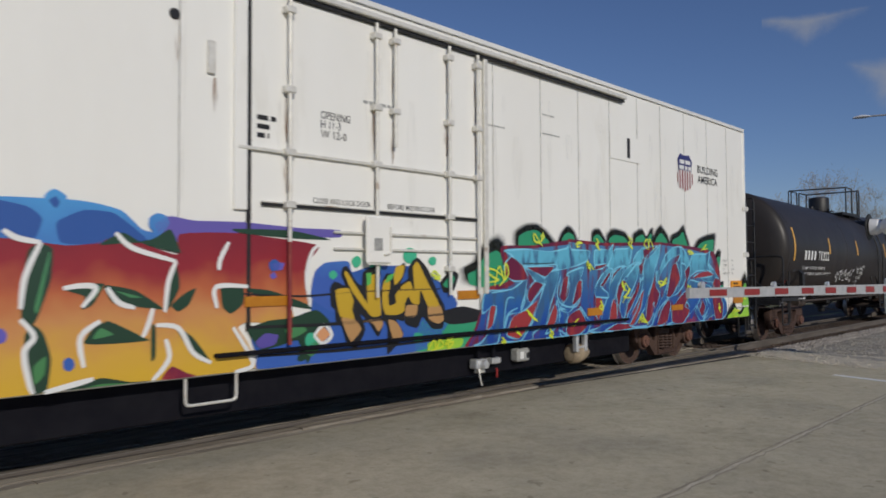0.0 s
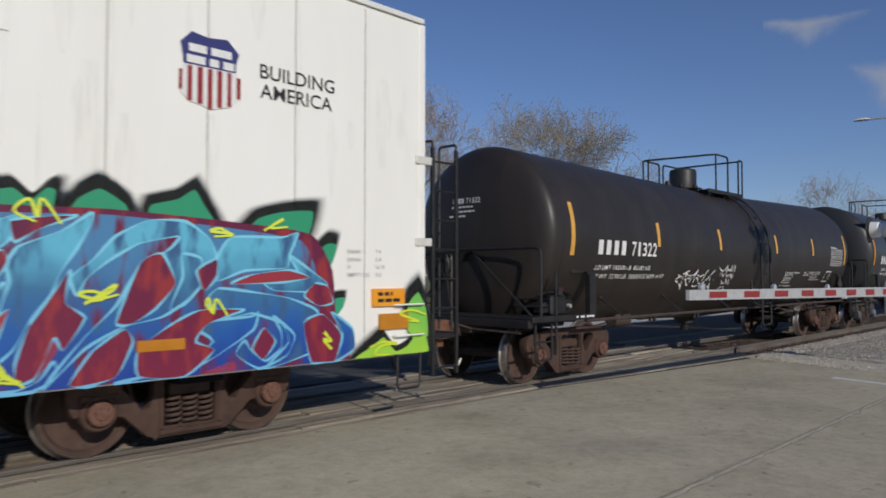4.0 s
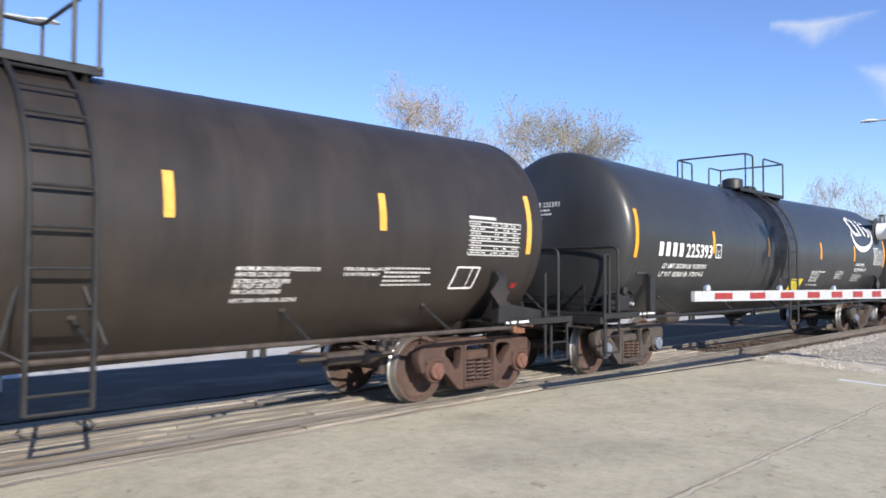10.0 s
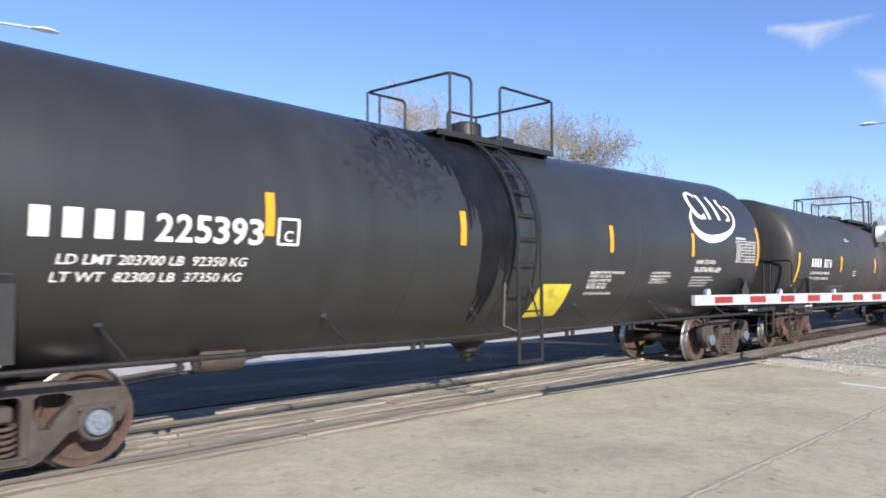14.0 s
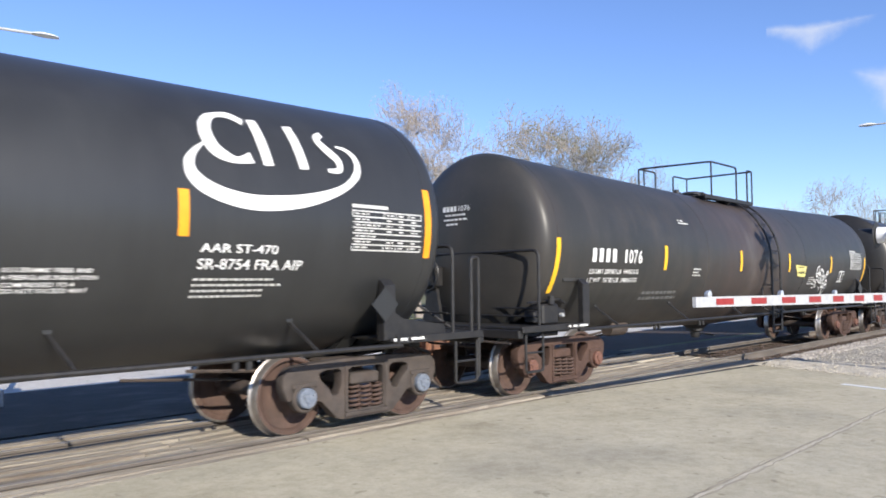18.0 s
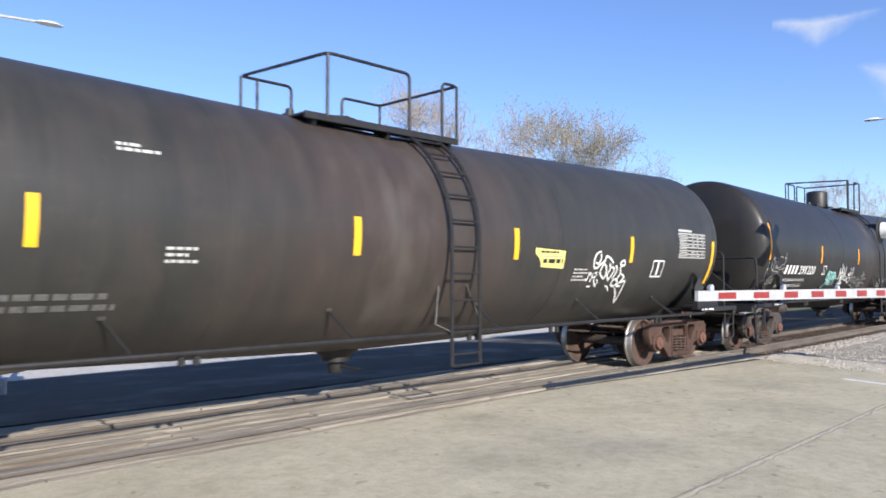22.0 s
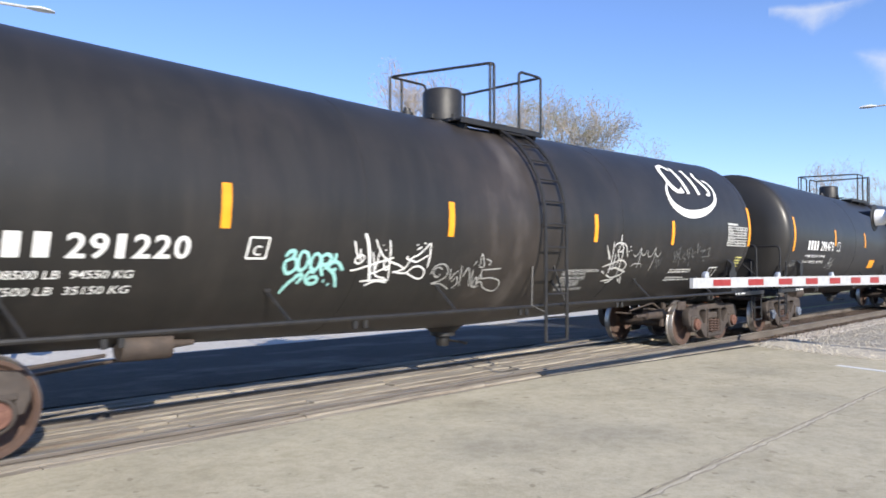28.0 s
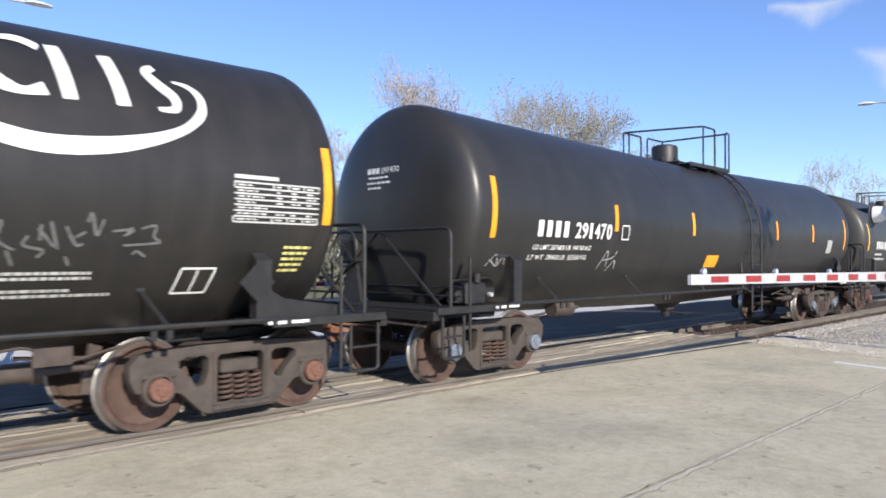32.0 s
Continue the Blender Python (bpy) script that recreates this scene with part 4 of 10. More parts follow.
        part("brake_chain_rod", Geo().bent([(e0 - 1.5, -0.7, 0.80), (e0 - 0.6, -0.7, 0.92), (e0 - 0.3, -0.75, 0.74), (e0 + 0.25, -0.7, 0.86)], 0.016, 0.1, 6), M["brown_steel"], car)
    # saddles, stub sills, end platforms, couplers, rails
    for e in (-1, 1):
        x = e * tc / 2
        sad = []
        for i in range(9):
            a = math.radians(-68 + 136 * i / 8)
            sad.append((r * math.sin(a) * 1.0, axis(x) - r * math.cos(a) + 0.004))
        part("tank_saddle", Geo().prism([sad + [(0.62, 0.92), (-0.62, 0.92)]], x - 0.14, x + 0.14, "yz"), M[paint], car)
        for s in (-1, 1):
            part("saddle_post", Geo().prism([[(s * 1.42, 1.06), (s * 1.51, 1.06), (s * 1.51, 1.70), (s * 1.42, 1.78)]], x - 0.09, x + 0.09, "yz"), blk, car)
            if e > 0:
                part("saddle_gusset", Geo().prism([[(x - 0.09, 1.06), (x + 1.05, 1.06), (x + 1.00, 1.20), (x + 0.30, 1.30), (x + 0.09, 1.42), (x - 0.09, 1.46)]], s * 1.40 - 0.012, s * 1.40 + 0.012), blk, car)
            else:
                part("post_plate", Geo().prism([[(x - 0.42, 1.74), (x + 0.10, 1.74), (x + 0.10, 1.88), (x - 0.42, 1.88)]], s * (math.sqrt(r * r - (axis(x) - 1.74) ** 2) + 0.01) - 0.01, s * (math.sqrt(r * r - (axis(x) - 1.74) ** 2) + 0.01) + 0.01), M[paint], car)
        x_in, x_out = x - e * 0.9, x + e * 1.62
        part("draft_sill", Geo().box(min(x_in, x_out), max(x_in, x_out), -0.33, 0.33, 0.80, 1.05, 0.02), blk, car)
        part("end_platform", Geo().box(min(x, x_out), max(x, x_out), -1.50, 1.50, 1.05, 1.09, 0.008), blk, car)
        for s in (-1, 1):
            part("platform_edge", Geo().box(min(x + e * 0.1, x_out), max(x + e * 0.1, x_out), s * 1.515 - 0.02, s * 1.515 + 0.02, 1.01, 1.10, 0.006), blk, car)
        part("reach_plate", Geo().box(x - 0.02 - 0.55 * (e < 0), x + 0.57 - 0.55 * (e < 0) - 0.02, -1.545, -1.537, 1.045, 1.08), M["black_steel"], car)
        plate = Geo()
        for k in range(9):
            a = x + 0.03 - 0.55 * (e < 0) + 0.056 * k
            if k in (1, 4):
                continue
            plate.box(a, a + 0.045, -1.549, -1.546, 1.045, 1.078)
        part("plate_stencil", plate, M["white_paint"], car, "white stencilled bars", "stuff")
        part("end_beam", Geo().box(x_out - 0.05, x_out + 0.05, -1.50, 1.50, 0.93, 1.05, 0.01), blk, car)
        cp = part("coupler", coupler_geo(e), M["rust"], car)
        cp.location = (x + e * 1.42, 0, 0)
        part("air_hose", Geo().bent([(x_out - e * 0.1, -0.25 * e, 0.82), (x_out + e * 0.25, -0.28 * e, 0.72), (x_out + e * 0.36, -0.22 * e, 0.42), (x_out + e * 0.50, -0.10 * e, 0.34)], 0.024, 0.15), M["rubber"], car)
        part("uncoupling_lever", Geo().bent([(x_out + e * 0.06, -1.35, 0.86), (x_out + e * 0.06, -0.4, 0.88), (x_out + e * 0.3, -0.12, 1.0)], 0.016, 0.1), M["brown_steel"], car)
        for s in (-1, 1):
            # step below the platform corner
            part("corner_step", Geo().bent([(x_out - e * 0.10, s * 1.5, 0.98), (x_out - e * 0.10, s * 1.5, 0.45), (x_out - e * 0.50, s * 1.5, 0.45), (x_out - e * 0.50, s * 1.5, 0.98)], 0.02, 0.05), blk, car)
            part("corner_step", Geo().tube([(x_out - e * 0.10, s * 1.5, 0.72), (x_out - e * 0.50, s * 1.5, 0.72)], 0.016, 6), blk, car)
        xr = x_out - e * {"cage": 0.52, "loop": 0.46, "brace": 0.28}[end_style]
        zr = 2.12 if end_style == "brace" else 2.20
        part("end_rail", Geo().bent([(xr, -1.47, 1.09), (xr, -1.47, zr), (xr, 1.47, zr), (xr, 1.47, 1.09)], 0.023, 0.12), blk, car)
        for s in (-1, 1):
            if end_style == "cage":
                part("end_post", Geo().bent([(x_out - e * 0.06, s * 1.5, 0.5), (x_out - e * 0.06, s * 1.5, 2.06), (x_out - e * 0.2, s * 1.5, 2.06), (x_out - e * 0.2, s * 1.5, 1.09)], 0.024, 0.06), blk, car)
                part("end_brace", Geo().tube([(x_out - e * 0.10, s * 1.1, 1.09), (x - e * -0.75, s * 0.55, 1.75)], 0.018, 6), blk, car)
            elif end_style == "brace":
                part("end_brace", Geo().tube([(xr, s * 1.30, 1.09), (xr - e * 0.06, s * 0.03, zr - 0.02)], 0.022, 8), blk, car)
                part("end_post", Geo().tube([(xr - e * 0.35, s * 1.49, 0.5), (xr - e * 0.35, s * 1.49, 1.75)], 0.02, 8), blk, car)
        for zz in (1.22, 1.34):
            part("end_pipe", Geo().tube([(x_out - e * 0.55, -1.4, zz), (x_out - e * 0.55, 1.4, zz)], 0.014, 6), blk, car)
        if e > 0:
            px_ = x - 0.10
            part("placard", Geo().prism([[(px_ - 0.20, 1.48), (px_, 1.28), (px_ + 0.20, 1.48), (px_, 1.68)]], -1.55, -1.535), M[paint], car)
        truck(car, x, frame_key, cap_key, wheels)
    # hand brake at the leading end
    bx = -tc / 2 - 1.25
    g = Geo()
    g.tube([(bx - 0.16, 0.62 + 0.27 * math.cos(t), 1.88 + 0.27 * math.sin(t)) for t in [2 * math.pi * k / 20 for k in range(20)]], 0.018, 6, closed=True)
    for k in range(4):
        t = math.pi / 4 + k * math.pi / 2
        g.tube([(bx - 0.16, 0.62, 1.88), (bx - 0.16, 0.62 + 0.27 * math.cos(t), 1.88 + 0.27 * math.sin(t))], 0.011, 5)
    part("brake_wheel", g, blk, car)
    part("brake_housing", Geo().box(bx - 0.13, bx + 0.08, 0.46, 0.80, 1.66, 2.0, 0.03), blk, car)
    part("brake_stand", Geo().prism([[(0.42, 1.09), (0.86, 1.09), (0.72, 1.68), (0.54, 1.68)]], bx - 0.03, bx + 0.03, "yz"), blk, car)
    g = Geo().box(bx + 0.35, bx + 0.75, -1.35, -1.02, 1.09, 1.40, 0.03)
    g.cyl((bx + 0.75, -1.18, 1.26), (bx + 1.05, -1.18, 1.26), 0.07, 10)
    g.box(bx + 0.20, bx + 0.36, -1.30, -1.10, 1.12, 1.30, 0.02)
    g.cyl((bx + 0.55, -1.35, 1.40), (bx + 0.55, -1.35, 1.52), 0.05, 10)
    g.tube([(bx + 0.1, -1.25, 1.42), (bx + 0.9, -1.25, 1.46), (bx + 1.1, -1.2, 1.40)], 0.02, 6)
    part("control_valve", g, blk, car)
    part("valve_cap", Geo().lathe([(0.0, -0.03), (0.03, -0.03), (0.036, -0.01), (0.036, 0.03)], 14, "y", at=(bx + 0.92, -1.28, 1.22)), M["alu"], car, "bright valve cap")
    part("reservoir", Geo().lathe([(0.0, -0.42), (0.12, -0.40), (0.19, -0.30), (0.19, 0.30), (0.12, 0.40), (0.0, 0.42)], 18, "y", at=(bx + 0.55, 0.2, 1.30)), blk, car)
    # reflective sheeting
    for i, (x, z0, z1) in enumerate(stripes):
        skin.panel(x - 0.052, x + 0.052, z0, z1, stripe_mat, "reflector_stripe", 0.006, 6)
    return car, wheels, skin


def end_marks(skin, car, half, r, axis, seed, number):
    """Small white marks and the number on the leading tank head."""
    zc = axis(half)
    g = Geo()
    rnd = random.Random(seed)
    for k, (h, w) in enumerate(((0.085, 0.26), (0.03, 0.46), (0.03, 0.5), (0.03, 0.3))):
        y, z = 0.42 - w, zc + 0.52 - (0 if k == 0 else 0.075 * k)
        while y < 0.40:
            ww = rnd.uniform(0.04, 0.09)
            n = len(g.v)
            for a, b in ((y, z), (y + ww, z), (y + ww, z + h), (y, z + h)):
                rr = math.hypot(a, b - zc) / r
                g.v.append((-half + head_in(rr) - 0.01, a, b))
            g.face(n, n + 1, n + 2, n + 3)
            y += ww + 0.02
    part("head_stencil", g, M["white_paint"], car, "", "stuff")
    v, f = letters(number, 0.085, 0.062 * len(number))
    pts = [(0.11 - a, zc + 0.52 + b) for a, b in v]
    part("head_number", Geo().add([(-half + head_in(math.hypot(a, b - zc) / r) - 0.012, a, b) for a, b in pts], f), M["white_paint"], car, "", "stuff")


# ---- the five tank cars that pass, and the one that follows ----
def stripes_at(centre, ends, mids, zc_end=2.43, zc_mid=2.38):
    out = [(u - centre, zc_end - 0.42, zc_end + 0.42) for u in ends]
    return out + [(u - centre, zc_mid - 0.22, zc_mid + 0.22) for u in mids]


MOVING = []

C1, R1, Z1 = 26.7, 1.487, sloped(2.212, 0.0205)
car1, w1, s1 = tank_car("tank_car", "weathered brown-black tank car with faded orange stripes and white graffiti", C1, 12.82, 7.66, R1, Z1, "tank_brown", "frame_rust", "cap_rust",
                        0.73, -0.14, (-0.49, -0.22, 0.43, 1.03, 1.26), stripes_at(C1, (19.82, 33.77), (22.58, 25.24, 28.41, 31.0), 2.44, 2.45), "stripe_faded", end_style="brace", dome_r=0.31, dome_h=0.52, shift=-0.043, rail_h=0.82)
MOVING.append((car1, C1, w1))
s1.mark(20.561 - C1, 2.05, 0.92, 0.24)
s1.number("71322", 21.62 - C1, 2.05, 0.24, 0.88)
s1.text("LD LMT 190300 LB  86300 KG", 20.561 - C1, 1.80, 0.075, 1.80, lean=0.15)
s1.text("LT WT  72700 LB  33000 KG NEW 6-97", 20.581 - C1, 1.65, 0.075, 2.35, lean=0.15)
s1.bars(31.115 - C1, 1.78, 0.85, 5, 0.05, 0.022, 4)
s1.table(5.80, 6.86, 1.985, 2.425, 5)
s1.strips([[(5.62, 1.54, 0.012), (6.06, 1.54, 0.012), (6.11, 1.815, 0.012), (5.67, 1.815, 0.012), (5.62, 1.54, 0.012)], [(5.92, 1.545, 0.008), (5.96, 1.81, 0.008)]], "white_paint", "stencil_frame")
s1.panel(19.72 - C1, 19.957 - C1, 1.43, 1.51, "gate_red", "red_tag", 0.006, 2)
tag(s1, [[(-3.21, 1.63), (-3.13, 1.66), (-3.01, 1.69)], [(-3.18, 1.73), (-3.12, 1.69), (-3.09, 1.67)], [(-3.21, 1.6), (-3.06, 1.57)], [(-3.01, 1.55), (-2.92, 1.5), (-2.84, 1.43)], [(-2.96, 1.68), (-2.94, 1.62)], [(-2.92, 1.58), (-2.88, 1.5), (-2.84, 1.43)], [(-3.0, 1.73), (-2.9, 1.75), (-2.75, 1.8)], [(-2.89, 1.74), (-2.82, 1.67)], [(-2.87, 1.75), (-2.76, 1.71)], [(-2.72, 1.7), (-2.62, 1.7)], [(-2.85, 1.62), (-2.78, 1.63)], [(-2.75, 1.64), (-2.61, 1.65)], [(-2.78, 1.61), (-2.71, 1.54), (-2.64, 1.51), (-2.61, 1.52)], [(-2.61, 1.56), (-2.57, 1.64)], [(-2.58, 1.71), (-2.47, 1.74), (-2.39, 1.81)]], 0.014, "white_paint", "white spray-paint scrawl")
tag(s1, [[(-2.39, 1.81), (-2.45, 1.72), (-2.51, 1.65)], [(-2.47, 1.77), (-2.4, 1.73)], [(-2.41, 1.64), (-2.44, 1.59), (-2.44, 1.56)], [(-2.41, 1.51), (-2.32, 1.48), (-2.19, 1.5)], [(-2.36, 1.72), (-2.28, 1.68)], [(-2.24, 1.68), (-2.16, 1.69), (-2.07, 1.72)], [(-2.38, 1.66), (-2.3, 1.64), (-2.23, 1.58)], [(-2.19, 1.55), (-2.13, 1.54), (-2.1, 1.55)], [(-2.07, 1.59), (-2.03, 1.68), (-2.0, 1.75)], [(-2.04, 1.71), (-1.99, 1.77)], [(-1.98, 1.77), (-1.93, 1.82)], [(-2.07, 1.51), (-1.93, 1.58)], [(-1.91, 1.6), (-1.8, 1.68), (-1.78, 1.69)], [(-1.75, 1.72), (-1.7, 1.76), (-1.61, 1.81)], [(-2.06, 1.51), (-1.91, 1.51)]], 0.014, "white_paint", "white spray-paint scrawl")
tag(s1, [[(-1.86, 1.51), (-1.81, 1.51)], [(-1.73, 1.49), (-1.64, 1.46), (-1.55, 1.41)], [(-1.75, 1.66), (-1.7, 1.59)], [(-1.67, 1.54), (-1.61, 1.47), (-1.55, 1.41)], [(-1.55, 1.62), (-1.53, 1.61)]], 0.014, "white_paint", "white spray-paint scrawl")
tag(s1, [[(-1.43, 1.87), (-1.36, 1.82)], [(-1.35, 1.82), (-1.27, 1.8), (-1.21, 1.8)], [(-1.18, 1.81), (-1.13, 1.85), (-1.09, 1.89)], [(-1.06, 1.92), (-1.02, 1.85), (-0.93, 1.81), (-0.87, 1.85)], [(-0.84, 1.87), (-0.81, 1.93)], [(-0.8, 1.78), (-0.74, 1.92)], [(-0.66, 1.93), (-0.67, 1.77)], [(-1.32, 1.75), (-1.29, 1.74)], [(-1.31, 1.7), (-1.28, 1.7)], [(-1.24, 1.76), (-1.21, 1.71), (-1.17, 1.68)], [(-1.15, 1.68), (-1.1, 1.75)], [(-1.09, 1.79), (-1.07, 1.83)], [(-1.05, 1.83), (-1.03, 1.78)], [(-1.03, 1.76), (-1.0, 1.68)], [(-0.96, 1.67), (-0.91, 1.73)], [(-0.89, 1.68), (-0.86, 1.74)], [(-0.88, 1.78), (-0.86, 1.84)]], 0.013, "white_paint", "white spray-paint scrawl")
tag(s1, [[(-0.82, 1.74), (-0.76, 1.71), (-0.69, 1.64), (-0.67, 1.73)], [(-0.8, 1.66), (-0.76, 1.73)], [(-1.14, 1.61), (-1.1, 1.55), (-1.06, 1.51)], [(-1.04, 1.52), (-0.98, 1.55)], [(-0.96, 1.63), (-0.91, 1.6), (-0.92, 1.55), (-0.92, 1.52)], [(-0.93, 1.56), (-0.88, 1.59)], [(-0.92, 1.62), (-0.84, 1.53)], [(-0.79, 1.63), (-0.79, 1.55), (-0.76, 1.51), (-0.71, 1.55)], [(-1.11, 1.4), (-1.07, 1.46)], [(-1.03, 1.44), (-1.0, 1.47)], [(-0.93, 1.47), (-0.84, 1.41)], [(-0.81, 1.37), (-0.76, 1.31)], [(-0.72, 1.38), (-0.7, 1.39)]], 0.013, "white_paint", "white spray-paint scrawl")
for line, z, w in (("MAXIMUM OPERATING PRESSURE FOR", 1.75, 1.02), ("HEATER COILS 150 PSI", 1.69, 0.63), ("EXTERIOR HEATER PIPES", 1.62, 0.67), ("NO INLET OR OUTLET", 1.57, 0.58), ("PIPE CAPS REQUIRED", 1.51, 0.58), ("VENT TANK WHEN UNLOADING", 1.42, 0.82)):
    s1.text(line, 2.45, z, 0.043, w, "white_paint", lean=0.2)
s1.text("FIBERGLASS INSULATION", 3.80, 1.76, 0.036, 0.67, "white_paint", lean=0.2)
s1.text("DO NOT EXCEED 450 F", 3.81, 1.70, 0.036, 0.53, "white_paint", lean=0.2)
s1.panel(6.90, 7.02, 1.53, 1.60, "gate_red", "red_tag", 0.006, 2)
end_marks(s1, car1, 7.66, R1, Z1, 1, "71322")

C2, R2, Z2 = 44.38, 1.570, sloped(2.308, 0.0165)
car2, w2, s2 = tank_car("tank_car", "clean charcoal tank car with orange stripes and a white swoosh", C2, 14.26, 8.19, R2, Z2, "tank_blue", "frame_grey", "cap_blue",
                        -0.63, -0.15, (-1.50, -1.38, -0.93, -0.28, 1.05), stripes_at(C2, (36.65, 52.12), (39.65, 42.52, 46.08, 48.98), 2.45, 2.39), "stripe_orange", shift=-0.035, rail_h=0.84)
MOVING.append((car2, C2, w2))
s2.mark(37.447 - C2, 2.08, 0.98, 0.25)
s2.number("225393", 38.484 - C2, 2.08, 0.25, 1.10)
s2.text("LD LMT 203700 LB  92350 KG", 37.677 - C2, 1.86, 0.085, 1.75, lean=0.12)
s2.text("LT WT  82300 LB  37350 KG", 37.647 - C2, 1.71, 0.085, 1.75, lean=0.12)
s2.strips([[(39.759 - C2, 2.09, 0.012), (39.998 - C2, 2.09, 0.012), (39.998 - C2, 2.35, 0.012), (39.759 - C2, 2.35, 0.012), (39.759 - C2, 2.09, 0.012)]], "white_paint", "stencil_frame")
s2.text("C", 39.829 - C2, 2.12, 0.11, 0.10)
s2.panel(44.314 - C2, 45.121 - C2, 1.16, 1.66, "yellow_sign", "warning_panel", 0.006, 6, 0.0)
s2.text("AAR ST-470", 49.16 - C2, 2.03, 0.085, 0.85)
s2.text("SR-8754 FRA AIP", 49.15 - C2, 1.87, 0.10, 1.18)
s2.bars(49.13 - C2, 1.76, 1.0, 4, 0.055, 0.022, 13)
s2.table(50.952 - C2, 52.001 - C2, 2.10, 2.54, 14)
for line, z, w in (("MAXIMUM OPERATING PRESSURE FOR", 1.82, 1.02), ("HEATER COILS 150 PSI", 1.76, 0.63), ("EXTERIOR HEATER PIPES", 1.69, 0.67), ("NO INLET OR OUTLET", 1.63, 0.58), ("PIPE CAPS REQUIRED", 1.58, 0.58), ("VENT TANK WHEN UNLOADING", 1.48, 0.82)):
    s2.text(line, 1.18, z, 0.043, w, "white_paint", lean=0.2)
for line, z, w in (("0.5 CERAMIC FIBER AND", 1.83, 0.69), ("4 FIBERGLASS INSULATION", 1.77, 0.73), ("COMPRESSED TO 4", 1.71, 0.55), ("DO NOT EXCEED 450 F", 1.66, 0.66)):
    s2.text(line, 3.14, z, 0.036, w, "white_paint", lean=0.2)
end_marks(s2, car2, 8.19, R2, Z2, 2, "225393")

C3, R3, Z3 = 62.79, 1.490, sloped(2.198, 0.0203)
car3, w3, s3 = tank_car("tank_car", "dusty grey tank car with brown grime round its ladder", C3, 14.4, 8.38, R3, Z3, "tank_grey", "frame_rust", "cap_rust",
                        0.5, -0.38, (-1.35, -1.15, 0.19, 0.81, 1.1), stripes_at(C3, (54.95, 70.68), (58.29, 61.63, 64.47, 67.58), 1.98, 2.16), end_style="loop", dome_h=0.16, dome_r=0.3, shift=-0.035)
MOVING.append((car3, C3, w3))
s3.mark(55.881 - C3, 2.05, 0.76, 0.22)
s3.number("1076", 56.833 - C3, 2.05, 0.22, 0.60)
s3.text("LD LMT 209300 LB  94950 KG", 55.861 - C3, 1.86, 0.075, 1.5)
s3.text("LT WT  76700 LB  34800 KG", 55.861 - C3, 1.72, 0.075, 1.5)
s3.bars(59.421 - C3, 1.95, 0.35, 3, 0.06, 0.028, 21)
s3.bars(58.99 - C3, 2.88, 0.45, 2, 0.05, 0.03, 22)
s3.shape([(2.11, 2.12), (2.36, 2.11), (2.61, 2.10), (2.86, 2.09), (2.855, 1.955), (2.85, 1.82), (2.57, 1.83), (2.28, 1.84), (2.27, 1.88), (2.23, 1.95), (2.17, 2.0), (2.11, 2.04)], "faded_yellow", "faded_sticker", 0.007)
s3.bars(2.24, 2.05, 0.5, 1, 0.05, 0.03, 23, "black_steel", off=0.010, ragged=0.1)
s3.bars(2.30, 1.99, 0.5, 1, 0.05, 0.022, 30, "grey_paint", off=0.010, ragged=0.1)
s3.bars(2.32, 1.90, 0.48, 1, 0.05, 0.062, 28, "black_steel", off=0.010, ragged=0.02)
s3.bars(65.952 - C3, 1.80, 0.55, 4, 0.055, 0.024, 24)
s3.table(69.26 - C3, 70.34 - C3, 2.06, 2.51, 27)
s3.strips([[(68.375 - C3, 1.70, 0.012), (68.751 - C3, 1.70, 0.012), (68.751 - C3, 1.98, 0.012), (68.375 - C3, 1.98, 0.012), (68.375 - C3, 1.70, 0.012)], [(68.563 - C3, 1.72, 0.03), (68.563 - C3, 1.96, 0.03)]], "white_paint", "stencil_frame")
tag(s3, [[(3.84, 2.1), (3.72, 2.07), (3.67, 1.96), (3.7, 1.85), (3.78, 1.84), (3.89, 1.91), (3.99, 1.97)], [(3.83, 2.07), (3.86, 1.99), (3.8, 1.91), (3.72, 1.93)], [(3.99, 1.97), (4.01, 2.03), (4.13, 2.0), (4.26, 1.92)], [(3.99, 1.97), (3.92, 1.83), (3.92, 1.75), (4.07, 1.66)], [(3.97, 1.91), (4.05, 1.86), (4.1, 1.75), (4.07, 1.66)], [(4.14, 1.92), (4.19, 1.83), (4.15, 1.72), (4.24, 1.63)], [(4.21, 1.86), (4.32, 1.83), (4.28, 1.72), (4.23, 1.66)], [(4.34, 1.89), (4.41, 1.81), (4.34, 1.66)], [(4.48, 1.87), (4.54, 1.75), (4.47, 1.63)]], 0.017, "white_paint", "white spray-paint tag")
tag(s3, [[(4.37, 1.63), (4.37, 1.57), (4.47, 1.54), (4.55, 1.6), (4.46, 1.66), (4.37, 1.63)], [(4.57, 1.75), (4.7, 1.69), (4.62, 1.6), (4.57, 1.54), (4.71, 1.54)], [(4.79, 1.63), (4.62, 1.6)], [(4.79, 1.63), (4.81, 1.44), (4.86, 1.25), (4.71, 1.38), (4.55, 1.51)], [(4.53, 1.97), (4.47, 1.92), (4.55, 1.88), (4.62, 1.91), (4.58, 1.97), (4.53, 1.97)]], 0.017, "white_paint", "white spray-paint tag")
